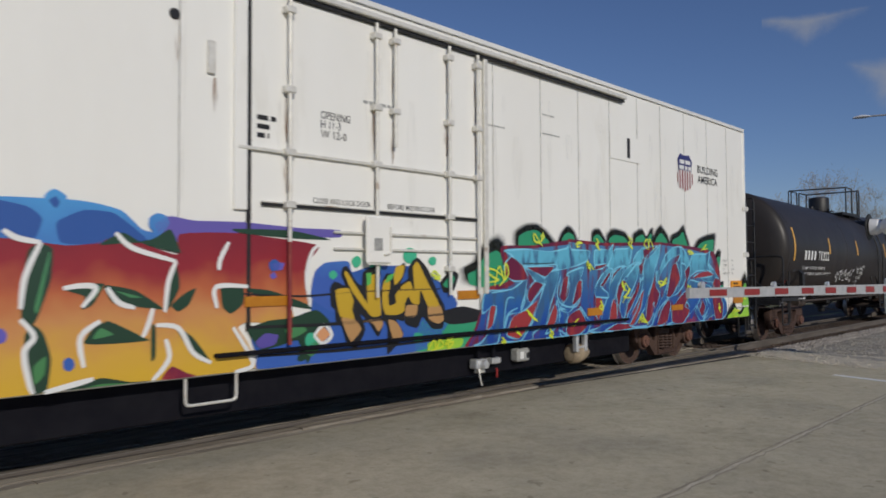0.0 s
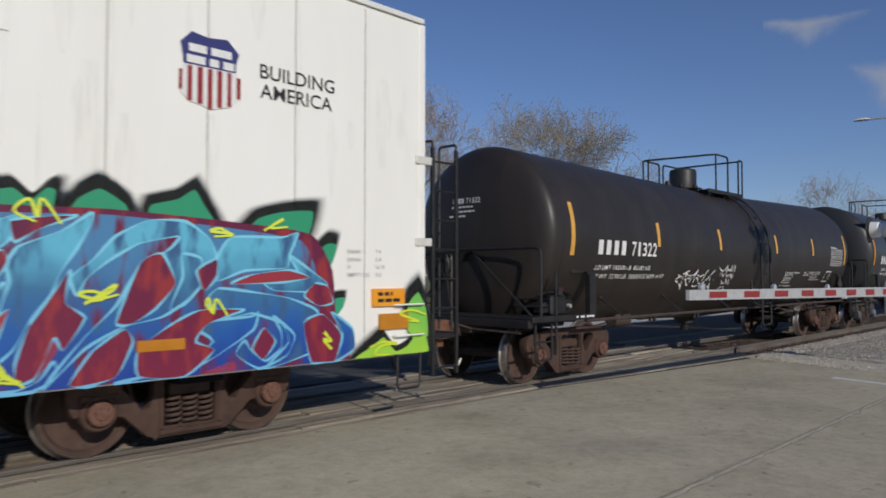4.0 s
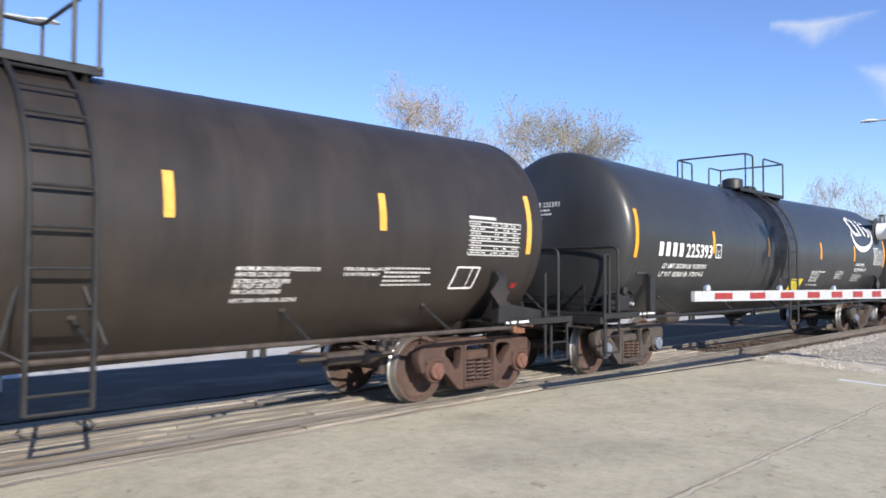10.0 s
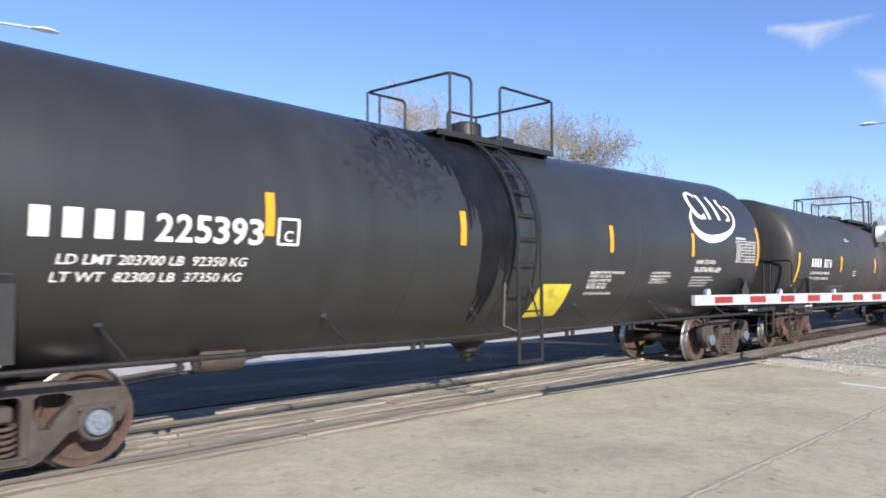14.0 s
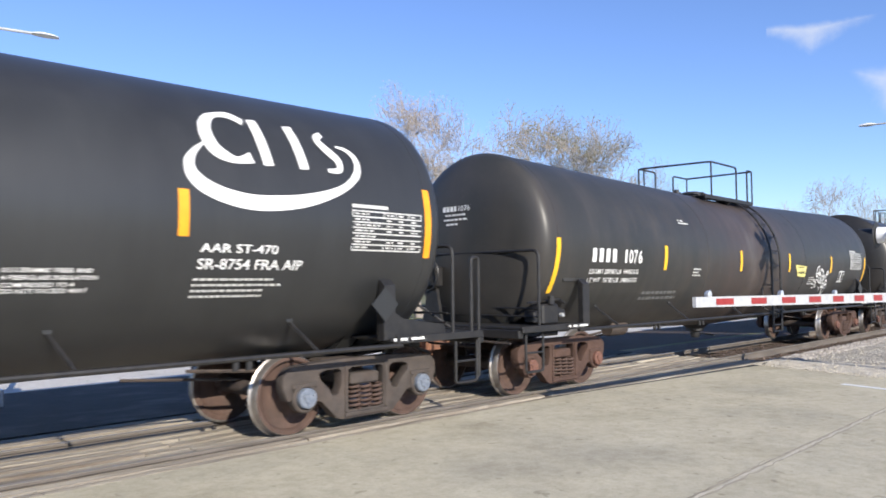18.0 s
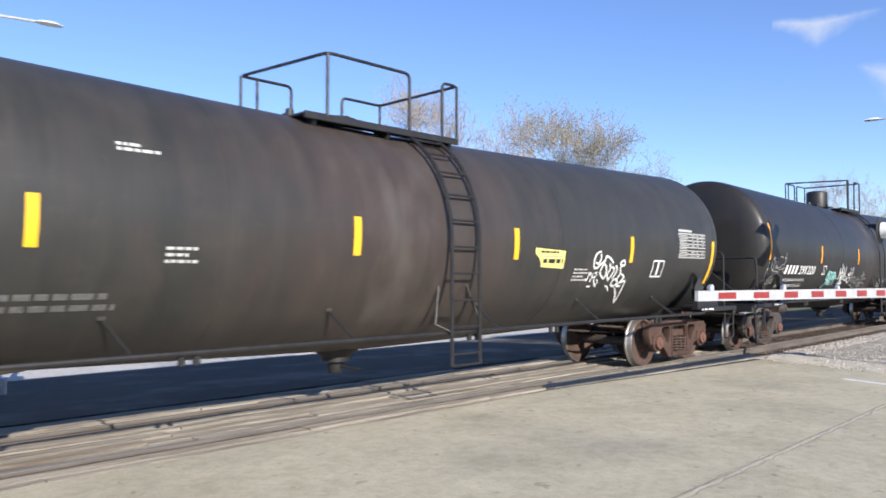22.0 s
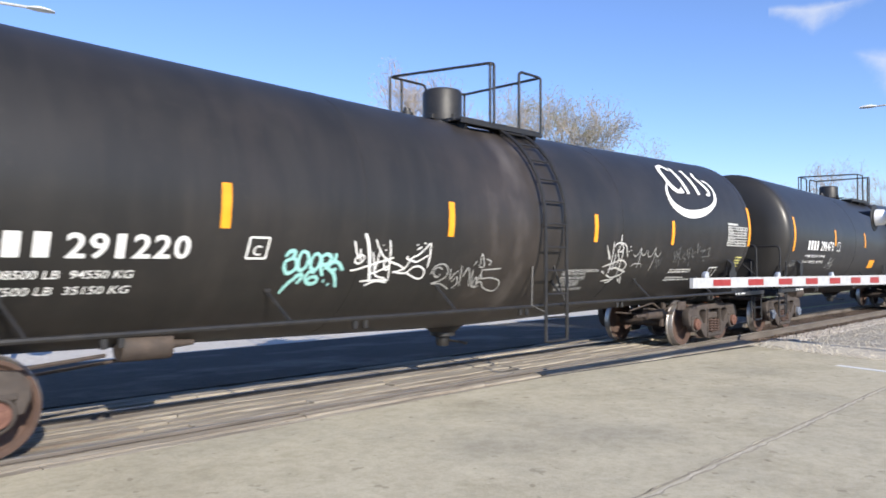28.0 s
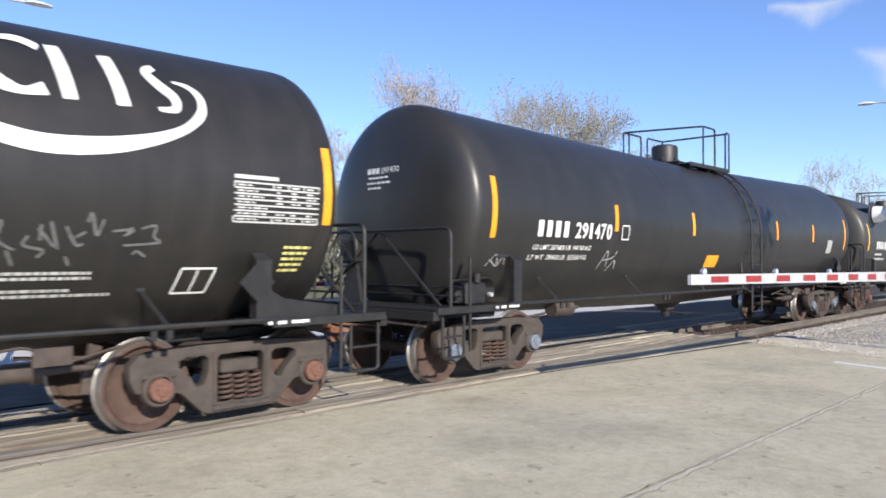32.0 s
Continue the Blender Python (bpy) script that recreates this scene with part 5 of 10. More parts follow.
tag(s3, [[(3.62, 1.77), (3.59, 1.64), (3.54, 1.67)], [(3.6, 1.72), (3.68, 1.75)], [(3.71, 1.75), (3.7, 1.61)], [(3.75, 1.75), (3.83, 1.77)], [(3.71, 1.68), (3.81, 1.7)], [(3.83, 1.75), (3.8, 1.64), (3.93, 1.53)], [(3.87, 1.66), (3.93, 1.61), (3.86, 1.54)], [(3.65, 1.54), (3.77, 1.54)], [(4.21, 1.55), (4.31, 1.52), (4.39, 1.45)]], 0.012, "white_paint", "white spray-paint tag")
s3.bars(-5.05, 1.50, 1.7, 2, 0.10, 0.055, 29, "faint_paint", "faint_stencil", slant=0.2)
end_marks(s3, car3, 8.38, R3, Z3, 3, "1076")

C4, R4, Z4 = 81.45, 1.563, sloped(2.293, 0.0187)
car4, w4, s4 = tank_car("tank_car", "black tank car with graffiti scrawls and a white swoosh emblem", C4, 14.53, 8.41, R4, Z4, "tank_sooty", "frame_grey", "cap_rust",
                        0.72, 0.02, (-0.32, 0.19, 0.28, 0.88, 1.44), stripes_at(C4, (73.52, 89.5), (76.94, 80.08, 83.42, 86.0), 2.50, 2.27), "stripe_orange", "brace", 0.31, 0.56, shift=-0.031, rail_h=0.90, pipe_z=1.09)
MOVING.append((car4, C4, w4))
s4.mark(74.61 - C4, 1.76, 0.84, 0.21)
s4.number("291220", 75.52 - C4, 1.76, 0.21, 1.10)
s4.text("LD LMT 208500 LB  94550 KG", 74.47 - C4, 1.58, 0.07, 1.65, lean=0.12)
s4.text("LT WT  77500 LB  35150 KG", 74.47 - C4, 1.44, 0.07, 1.65, lean=0.12)
s4.strips([[(77.213 - C4, 1.76, 0.01), (77.435 - C4, 1.76, 0.01), (77.455 - C4, 1.97, 0.01), (77.233 - C4, 1.97, 0.01), (77.213 - C4, 1.76, 0.01)]], "white_paint", "stencil_frame")
s4.text("C", 77.283 - C4, 1.79, 0.10, 0.09)
for line, z, w in (("MAXIMUM OPERATING PRESSURE FOR", 1.57, 1.01), ("HEATER COILS 150 PSI", 1.52, 0.64), ("EXTERIOR HEATER PIPES", 1.455, 0.68), ("NO INLET OR OUTLET", 1.40, 0.60), ("PIPE CAPS REQUIRED", 1.35, 0.58), ("VENT TANK WHEN UNLOADING", 1.28, 0.75)):
    s4.text(line, 1.30, z, 0.043, w, "stencil", lean=0.2)
s4.bars(4.79, 1.575, 0.89, 2, 0.045, 0.026, 39, slant=0.1, ragged=0.03)
s4.bars(4.79, 1.425, 1.10, 2, 0.045, 0.026, 42, slant=0.1)
s4.table(88.38 - C4, 89.38 - C4, 2.08, 2.47, 40)
s4.strips([[(87.91 - C4, 1.38, 0.010), (88.26 - C4, 1.38, 0.010), (88.3 - C4, 1.62, 0.010), (87.95 - C4, 1.62, 0.010), (87.91 - C4, 1.38, 0.010)], [(88.09 - C4, 1.39, 0.008), (88.12 - C4, 1.61, 0.008)]], "white_paint", "stencil_frame")
s4.bars(89.02 - C4, 1.82, 0.4, 5, 0.06, 0.028, 41, "faded_yellow")
teal = material("teal spray paint", (0.26, 0.56, 0.52), (0.36, 0.66, 0.62), 20, 0.6)
tag(s4, [[(-3.7, 1.76), (-3.76, 1.73), (-3.76, 1.67), (-3.72, 1.61), (-3.67, 1.61), (-3.62, 1.65), (-3.62, 1.71), (-3.65, 1.76), (-3.7, 1.76)], [(-3.77, 1.78), (-3.74, 1.83), (-3.69, 1.84), (-3.66, 1.82), (-3.69, 1.77)], [(-3.57, 1.84), (-3.6, 1.79), (-3.6, 1.71), (-3.57, 1.64), (-3.53, 1.64), (-3.49, 1.68), (-3.48, 1.76), (-3.51, 1.82), (-3.57, 1.84)], [(-3.39, 1.82), (-3.43, 1.78), (-3.44, 1.71), (-3.41, 1.65), (-3.36, 1.64), (-3.33, 1.68), (-3.32, 1.75), (-3.35, 1.8), (-3.39, 1.82)], [(-3.31, 1.78), (-3.26, 1.81), (-3.21, 1.8), (-3.18, 1.76), (-3.21, 1.71), (-3.29, 1.69)]], 0.02, teal, "teal spray-paint tag")
tag(s4, [[(-3.3, 1.76), (-3.29, 1.67), (-3.24, 1.57)], [(-3.25, 1.69), (-3.09, 1.59), (-3.0, 1.44)], [(-3.13, 1.82), (-3.13, 1.74), (-3.24, 1.65)], [(-3.13, 1.73), (-3.06, 1.71), (-2.98, 1.63)], [(-3.09, 1.58), (-3.11, 1.64), (-3.07, 1.64)], [(-3.72, 1.39), (-3.65, 1.5), (-3.54, 1.59)], [(-3.6, 1.57), (-3.5, 1.59), (-3.54, 1.49)], [(-3.35, 1.61), (-3.42, 1.62), (-3.45, 1.58), (-3.45, 1.54), (-3.39, 1.49), (-3.32, 1.49), (-3.29, 1.52), (-3.32, 1.56), (-3.38, 1.56), (-3.42, 1.53)], [(-3.21, 1.52), (-3.19, 1.51)], [(-3.13, 1.48), (-3.11, 1.47)]], 0.02, teal, "teal spray-paint tag")
tag(s4, [[(-2.9, 1.96), (-2.85, 1.84), (-2.8, 1.76)], [(-2.79, 1.8), (-2.84, 1.76), (-2.83, 1.72), (-2.77, 1.71), (-2.72, 1.76), (-2.74, 1.8), (-2.79, 1.8)], [(-2.8, 1.88), (-2.77, 1.74)], [(-2.88, 1.63), (-2.79, 1.64), (-2.57, 1.7), (-2.27, 1.78)], [(-2.59, 1.98), (-2.53, 1.89), (-2.43, 1.79), (-2.31, 1.73), (-2.16, 1.69), (-2.05, 1.64)], [(-2.61, 1.84), (-2.54, 1.69), (-2.48, 1.57), (-2.31, 1.53)], [(-2.51, 1.84), (-2.51, 1.64)], [(-2.38, 1.98), (-2.34, 1.84), (-2.31, 1.69), (-2.26, 1.53)], [(-2.6, 1.58), (-2.45, 1.62), (-2.3, 1.69)], [(-2.68, 1.5), (-2.5, 1.51), (-2.25, 1.51)]], 0.011, "white_paint", "white spray-paint tag")
tag(s4, [[(-2.59, 1.45), (-2.44, 1.5), (-2.27, 1.48)], [(-2.37, 1.75), (-2.4, 1.7), (-2.35, 1.63), (-2.31, 1.66), (-2.33, 1.74)], [(-2.22, 1.6), (-2.05, 1.65), (-1.98, 1.77), (-1.87, 1.82), (-1.71, 1.96)], [(-2.04, 1.79), (-2.06, 1.77), (-1.91, 1.73), (-1.85, 1.74), (-1.71, 1.81)], [(-1.7, 1.96), (-1.68, 1.8), (-1.67, 1.66)], [(-2.23, 1.61), (-2.02, 1.59), (-1.92, 1.66), (-1.8, 1.67), (-1.71, 1.62), (-1.7, 1.54), (-1.79, 1.52), (-1.99, 1.59)], [(-1.91, 1.88), (-1.85, 1.91)], [(-1.93, 1.94), (-1.91, 1.93)], [(-1.81, 1.96), (-1.79, 1.95)], [(-2.48, 1.92), (-2.47, 1.92)], [(-2.42, 1.87), (-2.41, 1.86)]], 0.011, "white_paint", "white spray-paint tag")
tag(s4, [[(-2.76, 2.05), (-2.7, 1.94), (-2.63, 1.74), (-2.54, 1.5)]], 0.02, "white_paint", "white spray-paint stroke")
tag(s4, [[(-1.4, 1.57), (-1.44, 1.53), (-1.5, 1.56), (-1.53, 1.63), (-1.46, 1.66), (-1.39, 1.63)], [(-1.57, 1.57), (-1.54, 1.67), (-1.4, 1.7), (-1.29, 1.64), (-1.28, 1.54), (-1.38, 1.48), (-1.5, 1.45), (-1.31, 1.44), (-1.14, 1.37)], [(-1.24, 1.64), (-1.18, 1.5), (-1.15, 1.56), (-1.07, 1.62)], [(-1.13, 1.47), (-1.07, 1.53), (-1.02, 1.44), (-1.07, 1.38)], [(-1.05, 1.68), (-0.99, 1.5), (-0.96, 1.41)], [(-0.96, 1.53), (-0.9, 1.65), (-0.76, 1.4)], [(-0.81, 1.62), (-0.7, 1.4), (-0.57, 1.4)], [(-0.82, 1.68), (-0.78, 1.74)], [(-0.7, 1.66), (-0.71, 1.84), (-0.61, 1.67), (-0.7, 1.66)]], 0.009, "grey_paint", "grey spray-paint tag")
tag(s4, [[(-0.6, 1.77), (-0.49, 1.73), (-0.53, 1.68)], [(-0.63, 1.62), (-0.4, 1.63), (-0.24, 1.64)], [(-0.62, 1.63), (-0.58, 1.51), (-0.39, 1.51), (-0.19, 1.47), (-0.13, 1.38), (-0.21, 1.32), (-0.44, 1.37), (-0.56, 1.46), (-0.65, 1.4)], [(-0.7, 1.43), (-0.69, 1.53), (-0.62, 1.43), (-0.63, 1.56), (-0.55, 1.49)]], 0.009, "grey_paint", "grey spray-paint tag")
tag(s4, [[(2.33, 2.0), (2.42, 1.89), (2.53, 1.78)], [(2.39, 1.91), (2.5, 1.77)], [(2.53, 2.06), (2.58, 1.78), (2.63, 1.52)], [(2.75, 2.19), (2.76, 2.05)], [(2.77, 2.03), (2.73, 1.99), (2.74, 1.92), (2.81, 1.9), (2.85, 1.96), (2.81, 2.02), (2.77, 2.03)], [(2.55, 1.98), (2.65, 2.04), (2.79, 2.05), (2.92, 2.01), (2.99, 1.92), (3.05, 1.82)], [(2.86, 1.98), (2.88, 1.79), (2.94, 1.48)], [(2.65, 1.86), (2.7, 1.6)], [(2.69, 1.94), (2.77, 1.81), (2.84, 1.76)], [(2.37, 1.65), (2.59, 1.7), (2.87, 1.76), (3.03, 1.73), (3.11, 1.66), (3.01, 1.59), (2.78, 1.65), (2.82, 1.73)]], 0.012, "stencil", "white spray-paint tag")
tag(s4, [[(2.58, 1.6), (2.78, 1.63), (3.17, 1.56)], [(2.59, 1.52), (2.78, 1.47), (3.01, 1.5), (3.11, 1.56)], [(2.54, 1.41), (2.73, 1.43), (2.91, 1.44)], [(2.7, 1.38), (2.86, 1.41)], [(3.09, 1.49), (3.22, 1.36)], [(3.04, 1.45), (3.13, 1.39)], [(2.4, 1.58), (2.5, 1.54)], [(3.07, 2.0), (3.1, 1.99)], [(3.12, 1.93), (3.14, 1.92)], [(3.05, 1.91), (3.07, 1.9)]], 0.012, "stencil", "white spray-paint tag")
tag(s4, [[(3.24, 1.87), (3.29, 1.83), (3.37, 1.85), (3.43, 1.93), (3.46, 1.97), (3.48, 1.79), (3.49, 1.62)], [(3.47, 1.91), (3.56, 1.85), (3.63, 1.87), (3.65, 1.94)], [(3.27, 1.65), (3.35, 1.7), (3.47, 1.7), (3.59, 1.7), (3.66, 1.64)], [(3.71, 1.93), (3.76, 1.83), (3.87, 1.84), (3.95, 1.95), (3.97, 1.99), (3.99, 1.86), (3.98, 1.7), (3.97, 1.58)], [(3.97, 1.92), (4.09, 1.83), (4.17, 1.88), (4.18, 1.92)]], 0.009, "grey_paint", "grey spray-paint tag")
tag(s4, [[(4.08, 1.73), (4.09, 1.78), (4.19, 1.64), (4.19, 1.78), (4.27, 1.67), (4.29, 1.8)], [(4.2, 1.6), (4.22, 1.67)]], 0.009, "faint_paint", "faint grey spray-paint scrawl")
tag(s4, [[(4.67, 1.93), (4.81, 1.78), (4.77, 1.73)], [(4.75, 1.95), (4.89, 1.82), (4.86, 1.73)], [(4.85, 1.97), (4.93, 2.01), (4.91, 1.86), (5.04, 1.78)], [(4.77, 1.83), (4.9, 1.9)], [(4.98, 1.78), (5.04, 1.65)], [(5.13, 1.9), (5.1, 1.82), (5.25, 1.78), (5.21, 1.72)], [(5.22, 1.99), (5.22, 1.86)], [(5.2, 1.96), (5.33, 1.81)], [(5.29, 2.02), (5.36, 1.79)], [(5.43, 1.73), (5.47, 1.65)], [(5.41, 1.98), (5.5, 1.83), (5.56, 1.84)], [(5.49, 1.89), (5.57, 1.94)], [(5.58, 2.02), (5.61, 2.1), (5.66, 1.91), (5.71, 2.05)], [(5.79, 1.95), (5.97, 1.97), (5.89, 1.91)], [(5.92, 1.94), (5.96, 1.99)]], 0.012, "faint_paint", "faint grey spray-paint scrawl")
tag(s4, [[(6.04, 1.98), (6.17, 2.01), (6.16, 1.91), (6.22, 1.86), (5.9, 1.83)], [(5.99, 1.75), (6.03, 1.78), (6.11, 1.73)]], 0.012, "faint_paint", "faint grey spray-paint scrawl")
tag(s4, [[(-7.91, 1.7), (-7.95, 1.88), (-7.93, 2.01), (-7.84, 2.05), (-7.81, 1.97), (-7.88, 1.88), (-7.92, 1.85), (-7.76, 1.73)], [(-7.8, 2.03), (-7.76, 1.75)], [(-7.75, 2.03), (-7.72, 1.88)], [(-7.63, 1.85), (-7.6, 2.01), (-7.53, 2.06), (-7.48, 1.88), (-7.44, 1.98)], [(-7.67, 2.14), (-7.71, 2.11), (-7.66, 2.08), (-7.62, 2.13), (-7.67, 2.14)], [(-7.6, 1.88), (-7.67, 1.85), (-7.47, 1.82), (-7.23, 1.81), (-7.44, 1.73), (-7.61, 1.67)], [(-7.47, 2.14), (-7.45, 1.95), (-7.38, 1.89)]], 0.009, "grey_paint", "grey spray-paint tag")
tag(s4, [[(-7.15, 2.14), (-7.28, 2.17), (-7.38, 2.1), (-7.41, 1.95), (-7.34, 1.89), (-7.23, 1.92), (-7.08, 1.99), (-6.99, 1.96), (-7.05, 1.89), (-7.25, 1.86)], [(-6.96, 2.25), (-7.06, 2.11), (-6.92, 2.15), (-7.0, 1.99)], [(-6.97, 1.9), (-6.99, 1.83), (-6.89, 1.81), (-6.86, 1.89), (-6.97, 1.9)], [(-7.66, 1.54), (-7.65, 1.64), (-7.58, 1.6), (-7.63, 1.51), (-7.51, 1.54)], [(-7.52, 1.63), (-7.5, 1.56), (-7.43, 1.57), (-7.48, 1.63), (-7.52, 1.63)], [(-7.41, 1.67), (-7.37, 1.54)], [(-7.34, 1.68), (-7.39, 1.6), (-7.34, 1.54), (-7.27, 1.56), (-7.33, 1.61)], [(-7.96, 1.58), (-7.86, 1.67)]], 0.009, "grey_paint", "grey spray-paint tag")
end_marks(s4, car4, 8.41, R4, Z4, 4, "291220")

C5, R5, Z5 = 100.08, 1.560, sloped(2.290, 0.0187)
car5, w5, s5 = tank_car("tank_car", "dark satin tank car with orange reflector stripes and small tags", C5, 14.5, 8.4, R5, Z5, "tank_black", "frame_grey", "cap_blue",
                        0.99, -0.03, (-0.38, 0.12, 0.71, 1.27, 1.47), stripes_at(C5, (92.3, 107.8), (95.43, 98.26, 102.6, 105.1), 2.43, 2.40), "stripe_orange", "brace", 0.29, 0.45, shift=-0.032, rail_h=0.84, pipe_z=1.09)
MOVING.append((car5, C5, w5))
s5.mark(93.3 - C5, 2.05, 0.82, 0.24)
s5.number("291470", 94.25 - C5, 2.05, 0.24, 1.04)
s5.text("LD LMT 207600 LB  94150 KG", 93.25 - C5, 1.86, 0.07, 1.5, lean=0.1)
s5.text("LT WT  78400 LB  35550 KG", 93.2 - C5, 1.71, 0.07, 1.5, lean=0.1)
s5.strips([[(95.62 - C5, 2.05, 0.01), (95.84 - C5, 2.05, 0.01), (95.84 - C5, 2.28, 0.01), (95.62 - C5, 2.28, 0.01), (95.62 - C5, 2.05, 0.01)]], "white_paint", "stencil_frame")
s5.panel(99.0 - C5, 99.55 - C5, 1.56, 1.80, "stripe_orange", "warning_panel", 0.006, 3)
s5.panel(106.3 - C5, 106.7 - C5, 1.9, 2.25, "grey_paint", "white_patch", 0.006, 3)
tag(s5, [[(-7.75, 1.62), (-7.6, 1.78), (-7.52, 1.62), (-7.68, 1.70)], [(-7.5, 1.62), (-7.42, 1.76), (-7.36, 1.64)]], 0.009, "grey_paint", "small grey spray-paint tag")
tag(s5, [[(-4.95, 1.55), (-4.8, 1.86), (-4.72, 1.6)], [(-4.9, 1.7), (-4.6, 1.74), (-4.5, 1.86)], [(-4.65, 1.52), (-4.5, 1.7), (-4.42, 1.55)]], 0.010, "grey_paint", "small grey spray-paint tag")
end_marks(s5, car5, 8.4, R5, Z5, 5, "291470")

C6, R6, Z6 = 118.33, 1.500, sloped(2.220, 0.0203)
car6, w6, s6 = tank_car("tank_car", "dark tank car at the tail of the visible train", C6, 14.5, 8.4, R6, Z6, "tank_grey", "frame_rust", "cap_rust",
                        0.99, -0.03, (-0.38, 0.12, 0.71, 1.27, 1.47), stripes_at(C6, (110.5, 126.0), (113.6, 116.4, 120.8, 123.3)), shift=-0.020)
MOVING.append((car6, C6, w6))
s6.mark(111.4 - C6, 2.06, 0.80, 0.24)
s6.bars(112.3 - C6, 2.06, 0.9, 1, 0.2, 0.24, 61)
s6.bars(111.4 - C6, 1.86, 1.5, 2, 0.15, 0.07, 62)


def smooth(line):
    """The line of (x, z, half width) with points put in between."""
    n, out = len(line), []
    for i in range(n - 1):
        p0, p1, p2, p3 = line[max(0, i - 1)], line[i], line[i + 1], line[min(n - 1, i + 2)]
        for k in range(5):
            t = k / 5
            out.append(tuple(0.5 * (2 * b + (c - a) * t + (2 * a - 5 * b + 4 * c - d) * t * t + (3 * b - a - 3 * c + d) * t ** 3) for a, b, c, d in zip(p0, p1, p2, p3)))
    return out + [line[-1]]


SWOOSH = [(-0.845, 0.66, 0.011), (-0.96, 0.565, 0.025), (-1.035, 0.46, 0.046), (-1.045, 0.375, 0.057), (-1.01, 0.29, 0.072), (-0.91, 0.205, 0.076), (-0.7, 0.125, 0.078), (-0.415, 0.08, 0.08), (-0.105, 0.09, 0.08), (0.24, 0.14, 0.071), (0.595, 0.24, 0.052), (0.855, 0.36, 0.04), (1.015, 0.5, 0.045), (1.07, 0.625, 0.04), (1.055, 0.735, 0.038), (0.97, 0.815, 0.025), (0.835, 0.84, 0.011)]
CRESCENT = [(-0.31, 0.97, 0.042), (-0.445, 1.03, 0.039), (-0.6, 1.015, 0.027), (-0.715, 0.955, 0.047), (-0.785, 0.855, 0.065), (-0.795, 0.73, 0.075), (-0.745, 0.61, 0.076), (-0.635, 0.54, 0.059), (-0.5, 0.51, 0.036), (-0.335, 0.555, 0.06)]


def emblem(skin, cx, cz, k):
    """White swoosh with a crescent and plain strokes above it; cz is its lowest point."""
    def put(line):
        return [(cx + a * k, cz + b * k, w * k) for a, b, w in smooth(line)]
    skin.strips([put(SWOOSH)], "white_paint", "swoosh", 0.006, "white painted swoosh")
    skin.strips([put(CRESCENT)], "white_paint", "emblem_stroke", 0.0075)
    for line in ([(-0.19, 1.02, 0.06), (-0.17, 0.76, 0.062), (-0.15, 0.49, 0.06)], [(0.25, 1.01, 0.06), (0.28, 0.76, 0.062), (0.30, 0.50, 0.06)], [(0.70, 0.98, 0.03), (0.60, 0.90, 0.045), (0.68, 0.78, 0.055), (0.80, 0.66, 0.05), (0.78, 0.54, 0.035), (0.62, 0.52, 0.02)]):
        skin.strips([put(line)], "white_paint", "emblem_stroke", 0.0075)


emblem(s2, 5.70, 2.46, 0.975)
emblem(s4, 5.62, 2.575, 1.0)

part("fittings_box", Geo().box(0.37, 0.81, -0.25, 0.25, Z2(0.6) + R2 - 0.03, Z2(0.6) + R2 + 0.22, 0.03), M["black_steel"], car2)

# dark spill down the side below the manway of the charcoal car
spill = material("glossy dark spill", (0.006, 0.006, 0.008), (0.012, 0.012, 0.014), 3, 0.45, spec=0.22)
g = Geo()
rnd = random.Random(8)
for k in range(110):
    x = -3.0 + 1.6 * (k / 110) ** 0.8 + rnd.uniform(-0.08, 0.08)
    z1 = Z2(x) + R2 * math.cos(radians(rnd.uniform(20, 48)))
    z0 = z1 - rnd.uniform(0.06, 0.30)
    w = rnd.uniform(0.01, 0.035)
    n = len(g.v)
    for a, b in ((x - w, z1), (x + w, z1), (x + w * 0.7, z0), (x - w * 0.7, z0)):
        g.v.append(s2.put(a, b, 0.004))
    g.face(n, n + 1, n + 2, n + 3)
part("oil_spatter", g, spill, car2, "dark oily spots", "stuff")
g = Geo()
for k in range(34):
    x = -2.05 + 1.45 * k / 33 + rnd.uniform(-0.05, 0.05)
    mid = 1 - abs(k - 19) / 20
    end = 40 + 95 * mid + rnd.uniform(-22, 16)
    w, n = rnd.uniform(0.05, 0.11), 14
    base = len(g.v)
    for i in range(n + 1):
        a = radians(5 + (end - 5) * i / n)
        ww = w * (1 - 0.8 * (i / n) ** 3) * (1 + 0.15 * math.sin(i * 2.1 + k))
        off = R2 + 0.0035 + 0.00012 * k
        for s in (-1, 1):
            g.v.append((x + s * ww, -off * math.sin(a), Z2(x) + off * math.cos(a)))
    for i in range(n):
        g.face(base + 2 * i, base + 2 * i + 1, base + 2 * i + 3, base + 2 * i + 2)
part("oil_stain", g, spill, car2, "dark glossy oil stain", "stuff")


# ---- refrigerator car ----
CR = 5.83
SIDE = -1.58
reefer = thing("refrigerator_car", "white refrigerator box car covered in bright graffiti along its lower side", "refrigerator car", (CR, TRACK_Y, 0), "")
wr = []
HL = 10.598
white = M["reefer_white"]
body_z0, body_z1 = 0.76, 4.80
part("car_body", Geo().box(-HL, HL, SIDE, 1.58, body_z0, body_z1, 0.03), white, reefer)
roof = Geo().prism([[(-1.60, 4.803), (-1.60, 4.86), (-0.8, 4.98), (0, 5.02), (0.8, 4.98), (1.60, 4.86), (1.60, 4.803)]], -HL + 0.02, HL - 0.02, "yz")
part("roof", roof, M["reefer_roof"], reefer)
rskin = Skin(reefer, flat=SIDE)
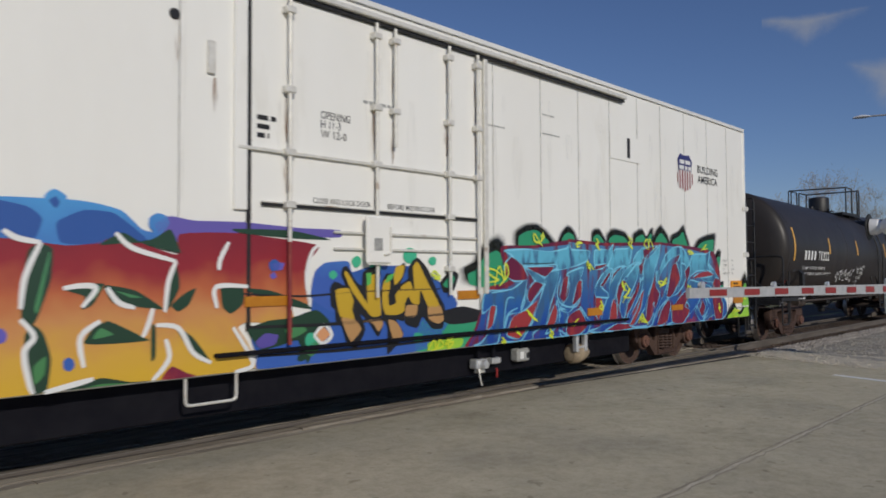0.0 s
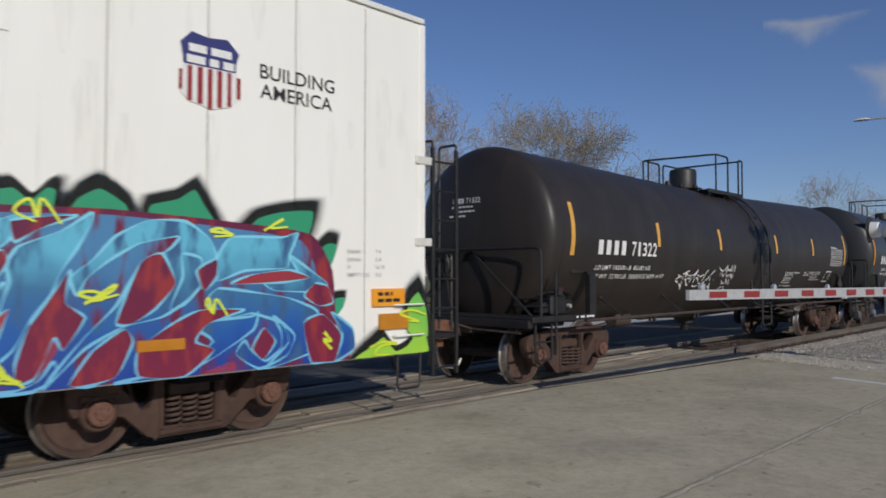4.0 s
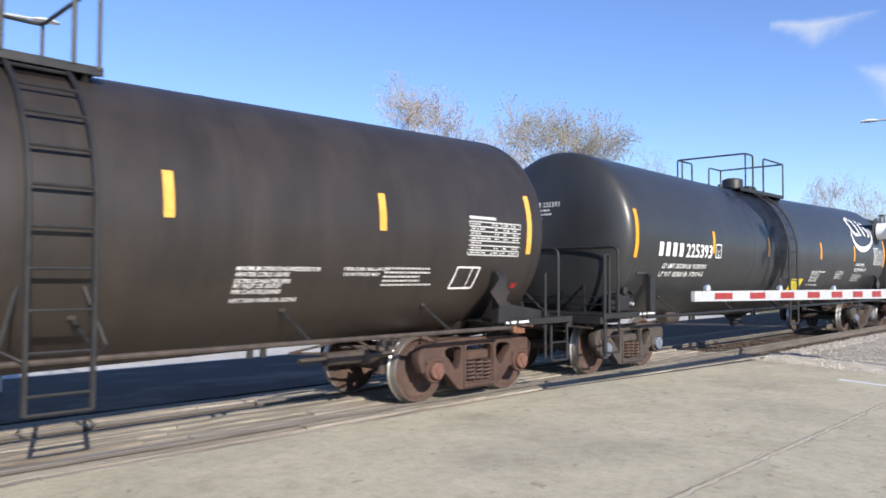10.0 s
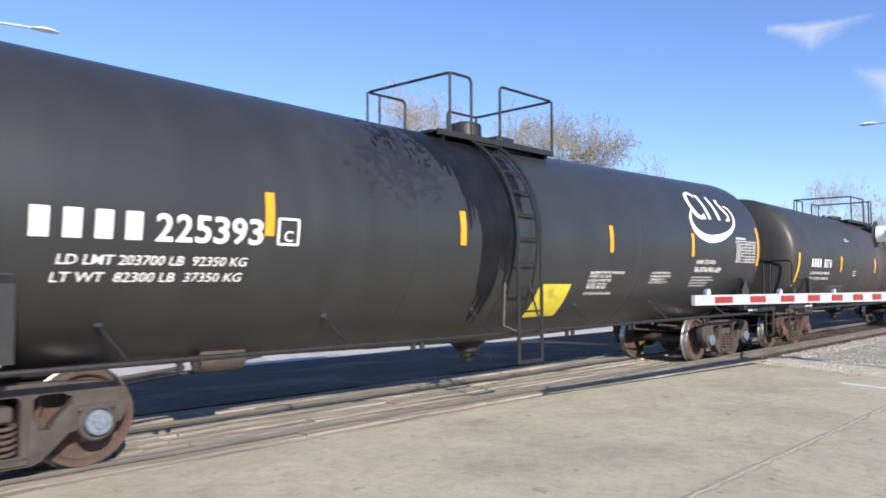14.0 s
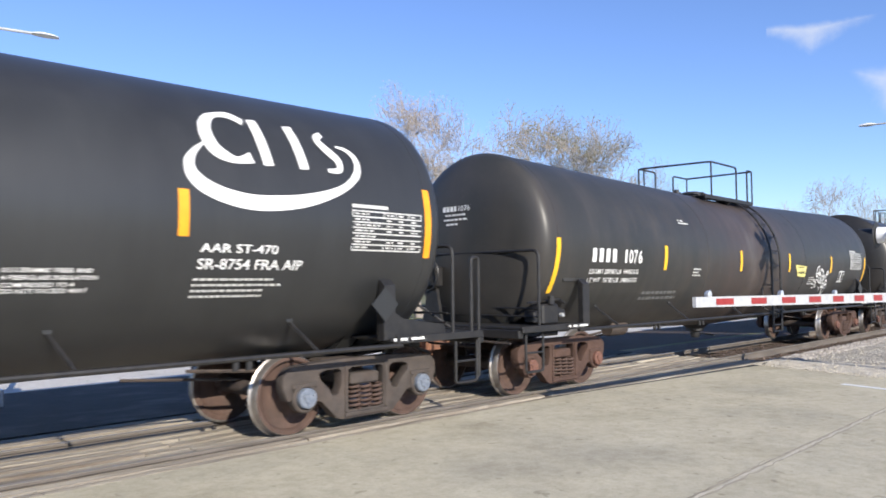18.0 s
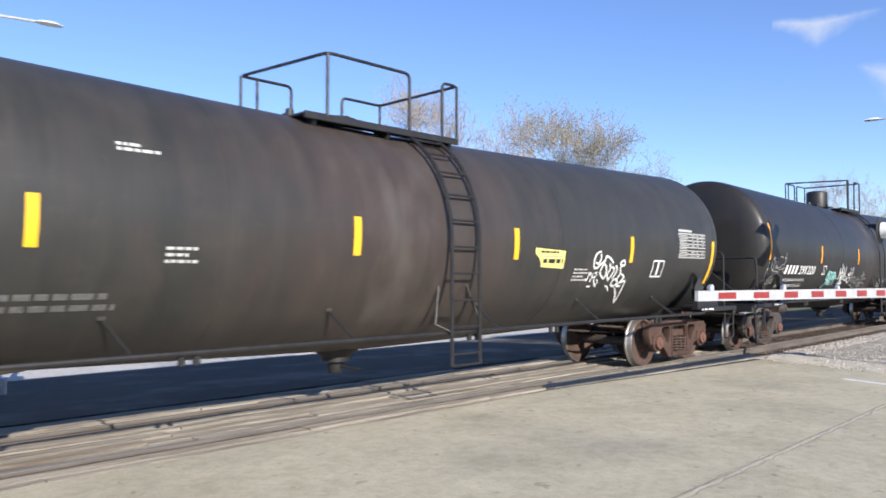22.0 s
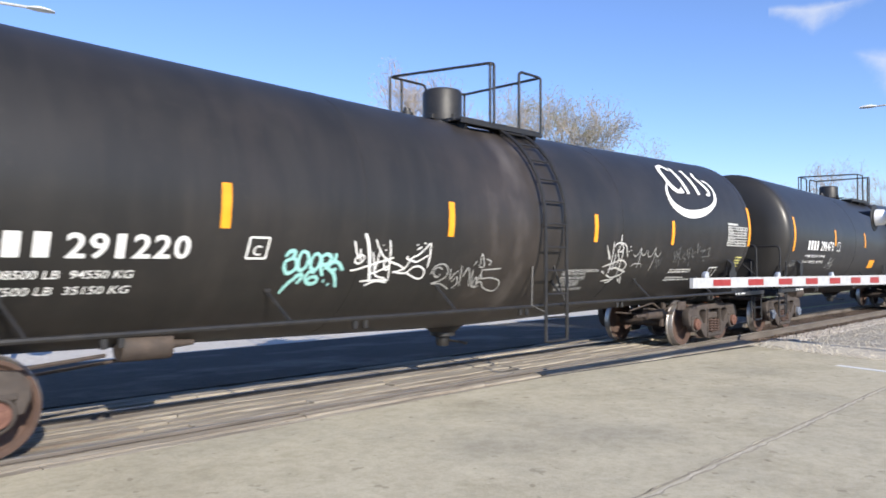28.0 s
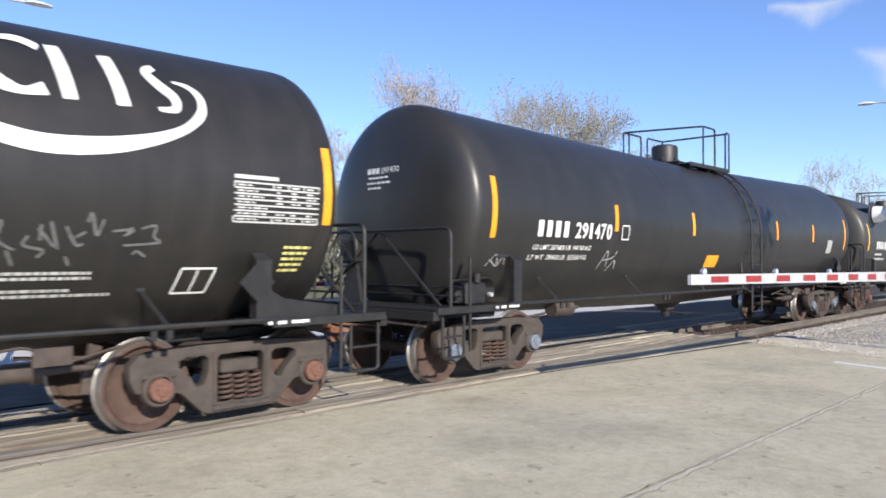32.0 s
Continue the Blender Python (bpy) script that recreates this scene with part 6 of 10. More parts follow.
for u in (-2.917, -1.217, 0.333, 1.933, 3.433, 7.901, 8.98, 9.96, 10.872, 11.775, 12.611, 13.548, 14.538, 15.481):
    part("panel_seam", Geo().box(u - CR - 0.005, u - CR + 0.005, SIDE - 0.004, SIDE + 0.002, 0.80, 4.76), M["grey_paint"], reefer)
for s in (-1, 1):
    part("corner_post", Geo().box(s * (HL - 0.04) - 0.05, s * (HL - 0.04) + 0.05, SIDE - 0.012, SIDE + 0.05, 0.78, 4.79, 0.01), white, reefer)
# full-width dark block standing for the shaded space below the floor
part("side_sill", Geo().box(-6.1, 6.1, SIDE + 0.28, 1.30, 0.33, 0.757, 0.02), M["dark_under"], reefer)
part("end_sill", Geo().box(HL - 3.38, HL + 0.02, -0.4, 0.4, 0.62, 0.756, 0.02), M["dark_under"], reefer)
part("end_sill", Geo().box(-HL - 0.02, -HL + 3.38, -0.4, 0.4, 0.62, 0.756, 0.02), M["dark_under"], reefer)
for x in (13.676 - CR, -(13.676 - CR)):
    truck(reefer, x, "frame_rust", "cap_rust", wr)
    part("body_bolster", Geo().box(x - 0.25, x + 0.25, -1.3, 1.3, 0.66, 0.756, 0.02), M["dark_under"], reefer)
for e in (-1, 1):
    cp = part("coupler", coupler_geo(e), M["rust"], reefer)
    cp.location = (e * (HL + 0.35), 0, 0)
    part("draft_gear", Geo().box(min(e * HL, e * (HL + 0.45)), max(e * HL, e * (HL + 0.45)), -0.3, 0.3, 0.72, 1.0, 0.02), M["dark_under"], reefer)
    part("air_hose", Geo().bent([(e * (HL + 0.3), -0.3 * e, 0.75), (e * (HL + 0.6), -0.3 * e, 0.6), (e * (HL + 0.75), -0.2 * e, 0.38), (e * (HL + 0.95), -0.1, 0.34)], 0.024, 0.15), M["rubber"], reefer)
# ladder standing off the trailing end, on the end sill
for x in (16.648, 17.078):
    part("ladder_stringer", Geo().box(x - CR - 0.022, x - CR + 0.022, -1.53, -1.48, 0.45, 3.32, 0.006), M["black_steel"], reefer)
    part("ladder_stringer", Geo().bent([(x - CR, -1.505, 3.30), (x - CR, -1.505, 3.40), (x - CR, -1.2, 3.40), (x - CR, -1.2, 1.0)], 0.018, 0.05, 6), M["black_steel"], reefer)
for k in range(8):
    part("ladder_rung", Geo().tube([(16.648 - CR, -1.505, 0.55 + 0.37 * k), (17.078 - CR, -1.505, 0.55 + 0.37 * k)], 0.015, 6), M["black_steel"], reefer)
part("end_platform", Geo().box(HL + 0.03, HL + 0.75, -1.5, 1.5, 0.92, 0.97, 0.008), M["black_steel"], reefer)
part("end_panel", Geo().box(HL + 0.10, HL + 0.16, -1.45, -0.5, 0.98, 1.75, 0.01), M["black_steel"], reefer)
part("brake_housing", Geo().box(HL + 0.03, HL + 0.28, 0.5, 0.9, 1.9, 2.4, 0.03), M["black_steel"], reefer)
part("crossover_rail", Geo().bent([(HL + 0.62, -1.45, 1.0), (HL + 0.62, -1.45, 2.0), (HL + 0.62, 0.2, 2.0), (HL + 0.62, 0.2, 1.0)], 0.018, 0.1, 6), M["black_steel"], reefer)
part("lift_rod", Geo().bent([(HL + 0.8, -1.45, 0.62), (HL + 0.72, -1.45, 0.5), (HL + 0.4, -1.45, 0.55)], 0.014, 0.05, 6), M["galv"], reefer)
part("ladder_bracket", Geo().box(HL - 0.16, HL + 0.11, SIDE - 0.03, SIDE - 0.003, 3.06, 3.16, 0.008), M["galv"], reefer)
part("ladder_bracket", Geo().box(HL - 0.16, HL + 0.11, SIDE - 0.03, SIDE - 0.003, 2.06, 2.16, 0.008), M["galv"], reefer)
for k in range(1, 3):
    part("grab_iron", Geo().bent([(HL - 0.52, SIDE, 1.0 + 0.36 * k - 0.36), (HL - 0.52, SIDE - 0.07, 1.0 + 0.36 * k - 0.36), (HL - 0.06, SIDE - 0.07, 1.0 + 0.36 * k - 0.36), (HL - 0.06, SIDE, 1.0 + 0.36 * k - 0.36)], 0.011, 0.03, 6), M["reefer_white"], reefer)
part("corner_step", Geo().bent([(HL - 0.42, SIDE + 0.02, 0.76), (HL - 0.42, SIDE + 0.02, 0.36), (HL - 0.05, SIDE + 0.02, 0.36), (HL - 0.05, SIDE + 0.02, 0.76)], 0.016, 0.06, 6), M["black_steel"], reefer)
# plug door with its locking bars
d0, d1, dz0, dz1 = 4.183 - CR, 7.587 - CR, 1.16, 4.58
door = part("plug_door", Geo().box(d0, d1, SIDE - 0.013, SIDE - 0.003, dz0, dz1, 0.004), white, reefer, "white plug door")
part("door_post", Geo().box(d0 - 0.20, d0 - 0.06, SIDE - 0.045, SIDE - 0.003, 2.35, 4.62, 0.008), white, reefer)
part("door_gasket", Geo().box(d0 - 0.055, d0 - 0.01, SIDE - 0.02, SIDE - 0.002, dz0, dz1), M["black_steel"], reefer)
part("door_gasket", Geo().box(d1 + 0.01, d1 + 0.03, SIDE - 0.02, SIDE - 0.002, dz0, dz1), M["grey_paint"], reefer)
part("locking_bar", Geo().tube([(4.593 - CR, SIDE - 0.075, 1.0), (4.593 - CR, SIDE - 0.075, 2.05)], 0.022, 8), M["sprayed_bar"], door, "lock bar sprayed over in red")
for u, z0 in ((4.593, 2.05), (5.771, 1.45), (6.058, 3.2), (6.977, 1.45), (7.518, 1.45)):
    part("locking_bar", Geo().tube([(u - CR, SIDE - 0.075, z0), (u - CR, SIDE - 0.075, 4.60)], 0.022, 8), M["galv"], door)
    for z in (1.32, 1.78, 2.43, 2.97, 3.62, 4.45):
        if z > z0 + 0.1 and (u in (4.593, 6.977) or z in (2.97, 3.62, 4.45)):
            part("bar_guide", Geo().box(u - CR - 0.06, u - CR + 0.06, SIDE - 0.11, SIDE - 0.014, z - 0.035, z + 0.035, 0.008), M["galv"], door)
part("door_rail", Geo().box(d0 - 0.16, d1, SIDE - 0.055, SIDE - 0.014, 2.95, 2.985, 0.006), M["galv"], door)
part("door_rail", Geo().box(d0 + 0.10, d1, SIDE - 0.050, SIDE - 0.014, 2.405, 2.435, 0.006), M["black_steel"], door)
part("door_rail", Geo().box(d0 + 0.10, d1, SIDE - 0.055, SIDE - 0.014, 2.437, 2.455, 0.004), M["galv"], door)
part("door_rail", Geo().box(d0 + 1.0, d1, SIDE - 0.055, SIDE - 0.014, 2.16, 2.19, 0.006), M["galv"], door)
part("door_rail", Geo().box(d0 + 1.0, d1, SIDE - 0.055, SIDE - 0.014, 1.98, 2.01, 0.006), M["galv"], door)
lk = part("lock_housing", Geo().box(5.562 - CR, 5.939 - CR, SIDE - 0.15, SIDE - 0.098, 1.82, 2.38, 0.03), white, door, "white lock gear housing")
part("lock_plate", Geo().box(5.661 - CR, 5.78 - CR, SIDE - 0.156, SIDE - 0.151, 1.98, 2.12), M["grey_paint"], lk)
part("lock_lever", Geo().bent([(5.9 - CR, SIDE - 0.16, 2.25), (5.9 - CR, SIDE - 0.16, 1.95), (5.8 - CR, SIDE - 0.16, 1.93)], 0.012, 0.03, 6), M["galv"], lk)
part("lock_shaft", Geo().cyl((5.751 - CR, SIDE - 0.10, 2.1), (5.751 - CR, SIDE - 0.013, 2.1), 0.05, 12), M["galv"], door)
part("door_track", Geo().box(d0 - 0.4, 11.284 - CR, SIDE - 0.11, SIDE - 0.003, 4.64, 4.70, 0.01), M["galv"], reefer)
# black strip below the upper track, in place of the shadow it casts
part("door_track_shade", Geo().box(d0 - 0.4, 11.284 - CR, SIDE - 0.06, SIDE - 0.003, 4.595, 4.638, 0.005), M["black_steel"], reefer)
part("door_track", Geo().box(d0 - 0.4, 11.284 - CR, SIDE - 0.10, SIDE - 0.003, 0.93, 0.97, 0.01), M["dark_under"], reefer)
part("stirrup", Geo().bent([(3.513 - CR, SIDE, 0.76), (3.513 - CR, SIDE, 0.51), (4.033 - CR, SIDE, 0.51), (4.033 - CR, SIDE, 0.76)], 0.014, 0.05, 6), M["galv"], reefer)
part("defect_card_holder", Geo().box(3.703 - CR, 3.783 - CR, SIDE - 0.035, SIDE - 0.003, 3.63, 3.95, 0.006), M["galv"], reefer)
part("gauge_port", Geo().lathe([(0.0, -0.012), (0.045, -0.012), (0.055, 0.0)], 20, "y", at=(3.383 - CR, SIDE - 0.003, 4.12)), M["black_steel"], reefer)
part("side_hatch", Geo().box(10.891 - CR, 11.854 - CR, SIDE - 0.014, SIDE - 0.003, 3.62, 4.05, 0.004), white, reefer)
part("hatch_slot", Geo().box(11.421 - CR, 11.51 - CR, SIDE - 0.02, SIDE - 0.0145, 3.68, 4.02), M["black_steel"], reefer)
part("door_bumper", Geo().box(7.675 - CR, 7.754 - CR, SIDE - 0.05, SIDE - 0.003, 1.45, 4.62, 0.008), M["galv"], reefer)
# signs and stencils
rskin.text("OPENING", 5.023 - CR, 3.395, 0.085, 0.40, "black_steel", off=0.016)
rskin.text("H 11-3", 5.023 - CR, 3.295, 0.085, 0.27, "black_steel", off=0.016)
rskin.text("W 12-0", 5.023 - CR, 3.19, 0.085, 0.35, "black_steel", off=0.016)
rskin.text("CLOSE AND LOCK DOOR", 4.923 - CR, 2.475, 0.06, 0.80, "black_steel", off=0.016)
rskin.text("BEFORE MOVING CAR", 5.979 - CR, 2.475, 0.06, 0.78, "black_steel", off=0.016)
rskin.bars(4.243 - CR, 3.27, 0.26, 3, 0.09, 0.05, 71, "black_steel", off=0.016)
rskin.bars(5.612 - CR, 3.66, 0.5, 1, 0.09, 0.035, 79, "grey_paint", off=0.016)
rskin.text("BUILDING", 14.112 - CR, 3.69, 0.145, 0.93, "black_steel", "slogan")
rskin.text("AMERICA", 14.112 - CR, 3.49, 0.145, 0.90, "black_steel", "slogan")
rskin.bars(9.029 - CR, 4.05, 0.5, 2, 0.28, 0.02, 74, "grey_paint")
rskin.bars(7.754 - CR, 3.72, 0.5, 1, 0.2, 0.02, 75, "grey_paint")


# rust runs below the door gear and grime on the panels
def thin_stain(name, colour, share):
    m = material(name, colour, tuple(c * 1.3 for c in colour), 6, 0.7)
    N, L = m.node_tree.nodes, m.node_tree.links
    tr, mx, nz, mp, co, mr = (N.new("ShaderNode" + k) for k in ("BsdfTransparent", "MixShader", "TexNoise", "Mapping", "TexCoord", "MapRange"))
    mp.inputs["Scale"].default_value = (14, 1, 1.2)
    nz.inputs["Scale"].default_value, nz.inputs["Detail"].default_value = 2.0, 6
    mr.inputs["From Min"].default_value, mr.inputs["From Max"].default_value, mr.inputs["To Max"].default_value = 0.38, 0.68, share
    L.new(co.outputs["Object"], mp.inputs["Vector"])
    L.new(mp.outputs[0], nz.inputs["Vector"])
    L.new(nz.outputs["Fac"], mr.inputs["Value"])
    L.new(mr.outputs["Result"], mx.inputs[0])
    L.new(tr.outputs[0], mx.inputs[1])
    L.new(N["Principled BSDF"].outputs[0], mx.inputs[2])
    L.new(mx.outputs[0], N["Material Output"].inputs["Surface"])
    return m


rust_run, grime_run = thin_stain("thin rust run", (0.22, 0.11, 0.05), 0.8), thin_stain("thin grey grime", (0.46, 0.43, 0.37), 0.07)
rnd = random.Random(19)
runs = [(4.593, 3.62, 0.55), (4.593, 2.95, 0.4), (5.771, 3.60, 0.5), (6.078, 4.55, 1.2), (6.058, 3.5, 0.5), (6.977, 3.6, 0.4), (6.977, 4.5, 0.5), (7.518, 4.55, 1.6), (7.705, 4.6, 2.4), (3.783, 3.6, 0.35), (5.78, 2.9, 0.5), (3.403, 4.08, 0.4)]
for u, z, ln in runs:
    w = rnd.uniform(0.018, 0.05)
    rskin.strips([[(u - CR, z, w * 0.5), (u - CR + 0.005, z - ln * 0.5, w), (u - CR, z - ln, w * 0.2)]], rust_run, "rust_run", 0.0155)
for k in range(30):
    u, z, ln, w = rnd.uniform(4.5, 16.6), rnd.uniform(3.0, 4.75), rnd.uniform(0.3, 1.6), rnd.uniform(0.02, 0.16)
    rskin.strips([[(u - CR, z, w * 0.5), (u - CR, z - ln * 0.4, w), (u - CR, z - ln, w * 0.3)]], grime_run, "grime_run", 0.0148 if 4.4 < u < 8.0 else 0.0045)
for u in (3.433, 7.901, 8.98, 9.96, 10.872, 11.775, 12.611, 13.548, 14.538, 15.481):
    rskin.strips([[(u - CR + 0.02, 4.7, 0.03), (u - CR + 0.02, 3.6, 0.05), (u - CR + 0.02, 2.4, 0.02)]], grime_run, "grime_run", 0.0052)

part("air_reservoir", Geo().lathe([(0.0, -0.27), (0.10, -0.26), (0.155, -0.20), (0.155, -0.06), (0.12, 0.08), (0.06, 0.22), (0.0, 0.27)], 20, "x", at=(4.35, SIDE + 0.18, 0.46)), M["tan_paint"], reefer, "pale tapered air reservoir")
for x in (4.06, 4.30):
    part("reservoir_bracket", Geo().box(x, x + 0.07, SIDE + 0.02, SIDE + 0.10, 0.50, 0.76, 0.01), M["alu"], reefer)
part("bracket_rod", Geo().cyl((4.12, SIDE + 0.06, 0.56), (4.32, SIDE + 0.06, 0.57), 0.018, 8), M["alu"], reefer)
vb = part("valve_block", Geo().box(1.83, 2.06, SIDE + 0.10, SIDE + 0.24, 0.44, 0.57, 0.015), M["alu"], reefer, "pale metal valve block")
part("valve_cover", Geo().lathe([(0.0, -0.05), (0.05, -0.05), (0.06, -0.03), (0.06, 0.05), (0.0, 0.06)], 14, "y", at=(1.95, SIDE + 0.08, 0.50)), M["alu"], vb)
part("valve_body", Geo().box(1.90, 2.02, SIDE + 0.12, SIDE + 0.22, 0.38, 0.445, 0.012), M["galv"], vb)
part("valve_block", Geo().box(2.17, 2.36, SIDE + 0.12, SIDE + 0.24, 0.48, 0.56, 0.012), M["alu"], reefer, "pale metal valve block")
part("drain_hose", Geo().bent([(1.89, SIDE + 0.12, 0.45), (1.88, SIDE + 0.10, 0.36), (1.93, SIDE + 0.10, 0.22)], 0.011, 0.06, 6), M["galv"], reefer, "pale drain hose")
part("red_tap", Geo().box(2.255, 2.285, SIDE + 0.11, SIDE + 0.14, 0.29, 0.42, 0.008), M["gate_red"], reefer)
jb = part("junction_box", Geo().box(2.73, 3.01, SIDE + 0.12, SIDE + 0.26, 0.46, 0.64, 0.02), M["grey_paint"], reefer, "grey junction box")
part("box_label", Geo().box(2.78, 2.86, SIDE + 0.114, SIDE + 0.119, 0.50, 0.60), M["white_paint"], jb)
part("box_latch", Geo().box(2.93, 2.98, SIDE + 0.108, SIDE + 0.119, 0.50, 0.58, 0.004), M["black_steel"], jb)
for x in (1.95, 2.26, 2.87):
    part("box_hanger", Geo().box(x - 0.03, x + 0.03, SIDE + 0.16, SIDE + 0.20, 0.55, 0.76, 0.006), M["dark_under"], reefer)


# ---- sprayed paintings on the refrigerator car: layers of paint, each shape in metres from the car's middle and above the rail ----
def spray_paint(name, low, high, z0=0.80, z1=2.0, patches=None):
    """Spray paint that fades from one colour at the foot of the painting to another at its head."""
    m = material(name, low, low, 3, 0.5)
    nt = m.node_tree
    N, L = nt.nodes, nt.links
    co, sep, mr, mx, nz = N.new("ShaderNodeTexCoord"), N.new("ShaderNodeSeparateXYZ"), N.new("ShaderNodeMapRange"), N.new("ShaderNodeValToRGB"), N.new("ShaderNodeTexNoise")
    nz.inputs["Scale"].default_value = 2.5
    ad = N.new("ShaderNodeMath")
    ad.operation = "MULTIPLY_ADD"
    ad.inputs[1].default_value = 0.5
    L.new(co.outputs["Object"], sep.inputs[0])
    L.new(co.outputs["Object"], nz.inputs["Vector"])
    L.new(nz.outputs["Fac"], ad.inputs[0])
    L.new(sep.outputs["Z"], ad.inputs[2])
    mr.inputs["From Min"].default_value, mr.inputs["From Max"].default_value = z0 + 0.25, z1 + 0.25
    L.new(ad.outputs[0], mr.inputs["Value"])
    cols = [low, high] if isinstance(high[0], float) else [low, *high]
    while len(mx.color_ramp.elements) < len(cols):
        mx.color_ramp.elements.new(0.5)
    for k, c in enumerate(cols):
        mx.color_ramp.elements[k].position = k / (len(cols) - 1)
        mx.color_ramp.elements[k].color = (*c, 1)
    L.new(mr.outputs["Result"], mx.inputs[0])
    col = mx.outputs[0]
    if patches:
        mp, n2, r2, m2 = N.new("ShaderNodeMapping"), N.new("ShaderNodeTexNoise"), N.new("ShaderNodeMapRange"), N.new("ShaderNodeMix")
        mp.inputs["Rotation"].default_value, mp.inputs["Scale"].default_value = (0, radians(35), 0), (4.5, 1, 1.3)
        n2.inputs["Scale"].default_value, n2.inputs["Detail"].default_value = 1.7, 3
        r2.inputs["From Min"].default_value, r2.inputs["From Max"].default_value = 0.50, 0.64
        L.new(co.outputs["Object"], mp.inputs["Vector"])
        L.new(mp.outputs[0], n2.inputs["Vector"])
        L.new(n2.outputs["Fac"], r2.inputs["Value"])
        m2.data_type = "RGBA"
        L.new(r2.outputs["Result"], m2.inputs["Factor"])
        L.new(col, m2.inputs["A"])
        m2.inputs["B"].default_value = (*patches, 1)
        col = m2.outputs["Result"]
    L.new(col, N["Principled BSDF"].inputs["Base Color"])
    return m


GRAF = {
    "g_fire": spray_paint("yellow to red fading spray paint", (0.66, 0.40, 0.03), ((0.66, 0.38, 0.05), (0.60, 0.27, 0.09), (0.50, 0.13, 0.05), (0.30, 0.022, 0.032), (0.25, 0.018, 0.033)), 0.80, 2.05),
    "g_teal": spray_paint("blue to turquoise fading spray paint", (0.008, 0.045, 0.30), ((0.015, 0.10, 0.38), (0.045, 0.17, 0.33), (0.12, 0.46, 0.64)), 0.80, 1.95, (0.04, 0.115, 0.25)),
    "g_deep": spray_paint("maroon spray paint shaded with blue", (0.012, 0.05, 0.30), ((0.02, 0.09, 0.34), (0.04, 0.13, 0.32), (0.07, 0.22, 0.42)), 0.80, 1.9, (0.15, 0.014, 0.05)),
    "g_purple": spray_paint("purple spray paint", (0.10, 0.07, 0.34), (0.14, 0.11, 0.42)),
    "g_blue": spray_paint("sky blue spray paint", (0.05, 0.12, 0.45), (0.08, 0.36, 0.72), 1.7, 2.5),
    "g_blue2": spray_paint("deep blue spray paint", (0.04, 0.12, 0.46), (0.03, 0.10, 0.36)),
    "g_leaf": spray_paint("dark green spray paint", (0.012, 0.045, 0.022), (0.02, 0.06, 0.035)),
    "g_leafhi": spray_paint("mid green spray paint", (0.06, 0.22, 0.07), (0.07, 0.26, 0.12)),
    "g_maroon": spray_paint("maroon spray paint", (0.19, 0.012, 0.045), (0.13, 0.012, 0.05), 0.8, 2.0, (0.30, 0.03, 0.035)),
    "g_red": spray_paint("brick red spray paint", (0.36, 0.04, 0.04), (0.30, 0.03, 0.05)),
    "g_white": spray_paint("white spray paint", (0.78, 0.78, 0.76), (0.82, 0.82, 0.80)),
    "g_dot": spray_paint("violet-blue spray paint", (0.12, 0.10, 0.46), (0.14, 0.12, 0.5)),
    "g_dot2": spray_paint("mint green spray paint", (0.05, 0.42, 0.24), (0.06, 0.48, 0.28)),
    "g_orange2": spray_paint("peach spray paint", (0.70, 0.32, 0.14), (0.74, 0.38, 0.2)),
    "g_green": spray_paint("emerald spray paint", (0.04, 0.36, 0.18), (0.03, 0.30, 0.15)),
    "g_lime": spray_paint("lime spray paint", (0.34, 0.62, 0.05), (0.10, 0.46, 0.10), 0.8, 1.6),
    "g_gold": spray_paint("golden yellow spray paint", (0.50, 0.32, 0.02), (0.62, 0.40, 0.03)),
    "g_tan": spray_paint("tan spray paint", (0.48, 0.26, 0.10), (0.5, 0.3, 0.12)),
    "g_black": spray_paint("black spray paint", (0.012, 0.012, 0.014), (0.018, 0.018, 0.02)),
    "g_cyan": spray_paint("pale cyan spray paint", (0.16, 0.46, 0.68), (0.22, 0.62, 0.80)),
    "g_yellow": spray_paint("neon yellow spray paint", (0.62, 0.72, 0.04), (0.7, 0.8, 0.08)),
    "g_navy": spray_paint("navy blue emblem paint", (0.03, 0.035, 0.15), (0.035, 0.04, 0.17)),
    "g_soft": spray_paint("black overspray", (0.02, 0.022, 0.02), (0.03, 0.035, 0.03)),
}
GAP = 0.0026


def rounded(loop):
    """The closed outline made smooth, its corners kept fairly tight."""
    out, n = [], len(loop)
    for i in range(n):
        p0, p1, p2, p3 = loop[i - 1], loop[i], loop[(i + 1) % n], loop[(i + 2) % n]
        for k in range(4):
            t = k / 4
            out.append(tuple((2 * t ** 3 - 3 * t * t + 1) * b + (t ** 3 - 2 * t * t + t) * 0.26 * (c - a) + (3 * t * t - 2 * t ** 3) * c + (t ** 3 - t * t) * 0.26 * (d - b)
                       for a, b, c, d in zip(p0, p1, p2, p3)))
    return [(a, max(0.775, b)) for a, b in out]


def paint(layer, mat, loop, blur=0, sharp=0):
    """One flat sprayed shape; blur fades its rim out as overspray does."""
    off = 0.017 + layer * GAP
    loop = loop if sharp else rounded(loop)
    if blur:
        cx, cz = sum(a for a, b in loop) / len(loop), sum(b for a, b in loop) / len(loop)
        for k in range(6):
            q = 0.94 + 0.07 * k
            rskin.shape([(cx + (a - cx) * q, cz + (b - cz) * q) for a, b in loop], soft_mats[k], "overspray", off - 0.0006 * k)
        return
    rskin.shape(loop, GRAF[mat], "painted_shape", off)


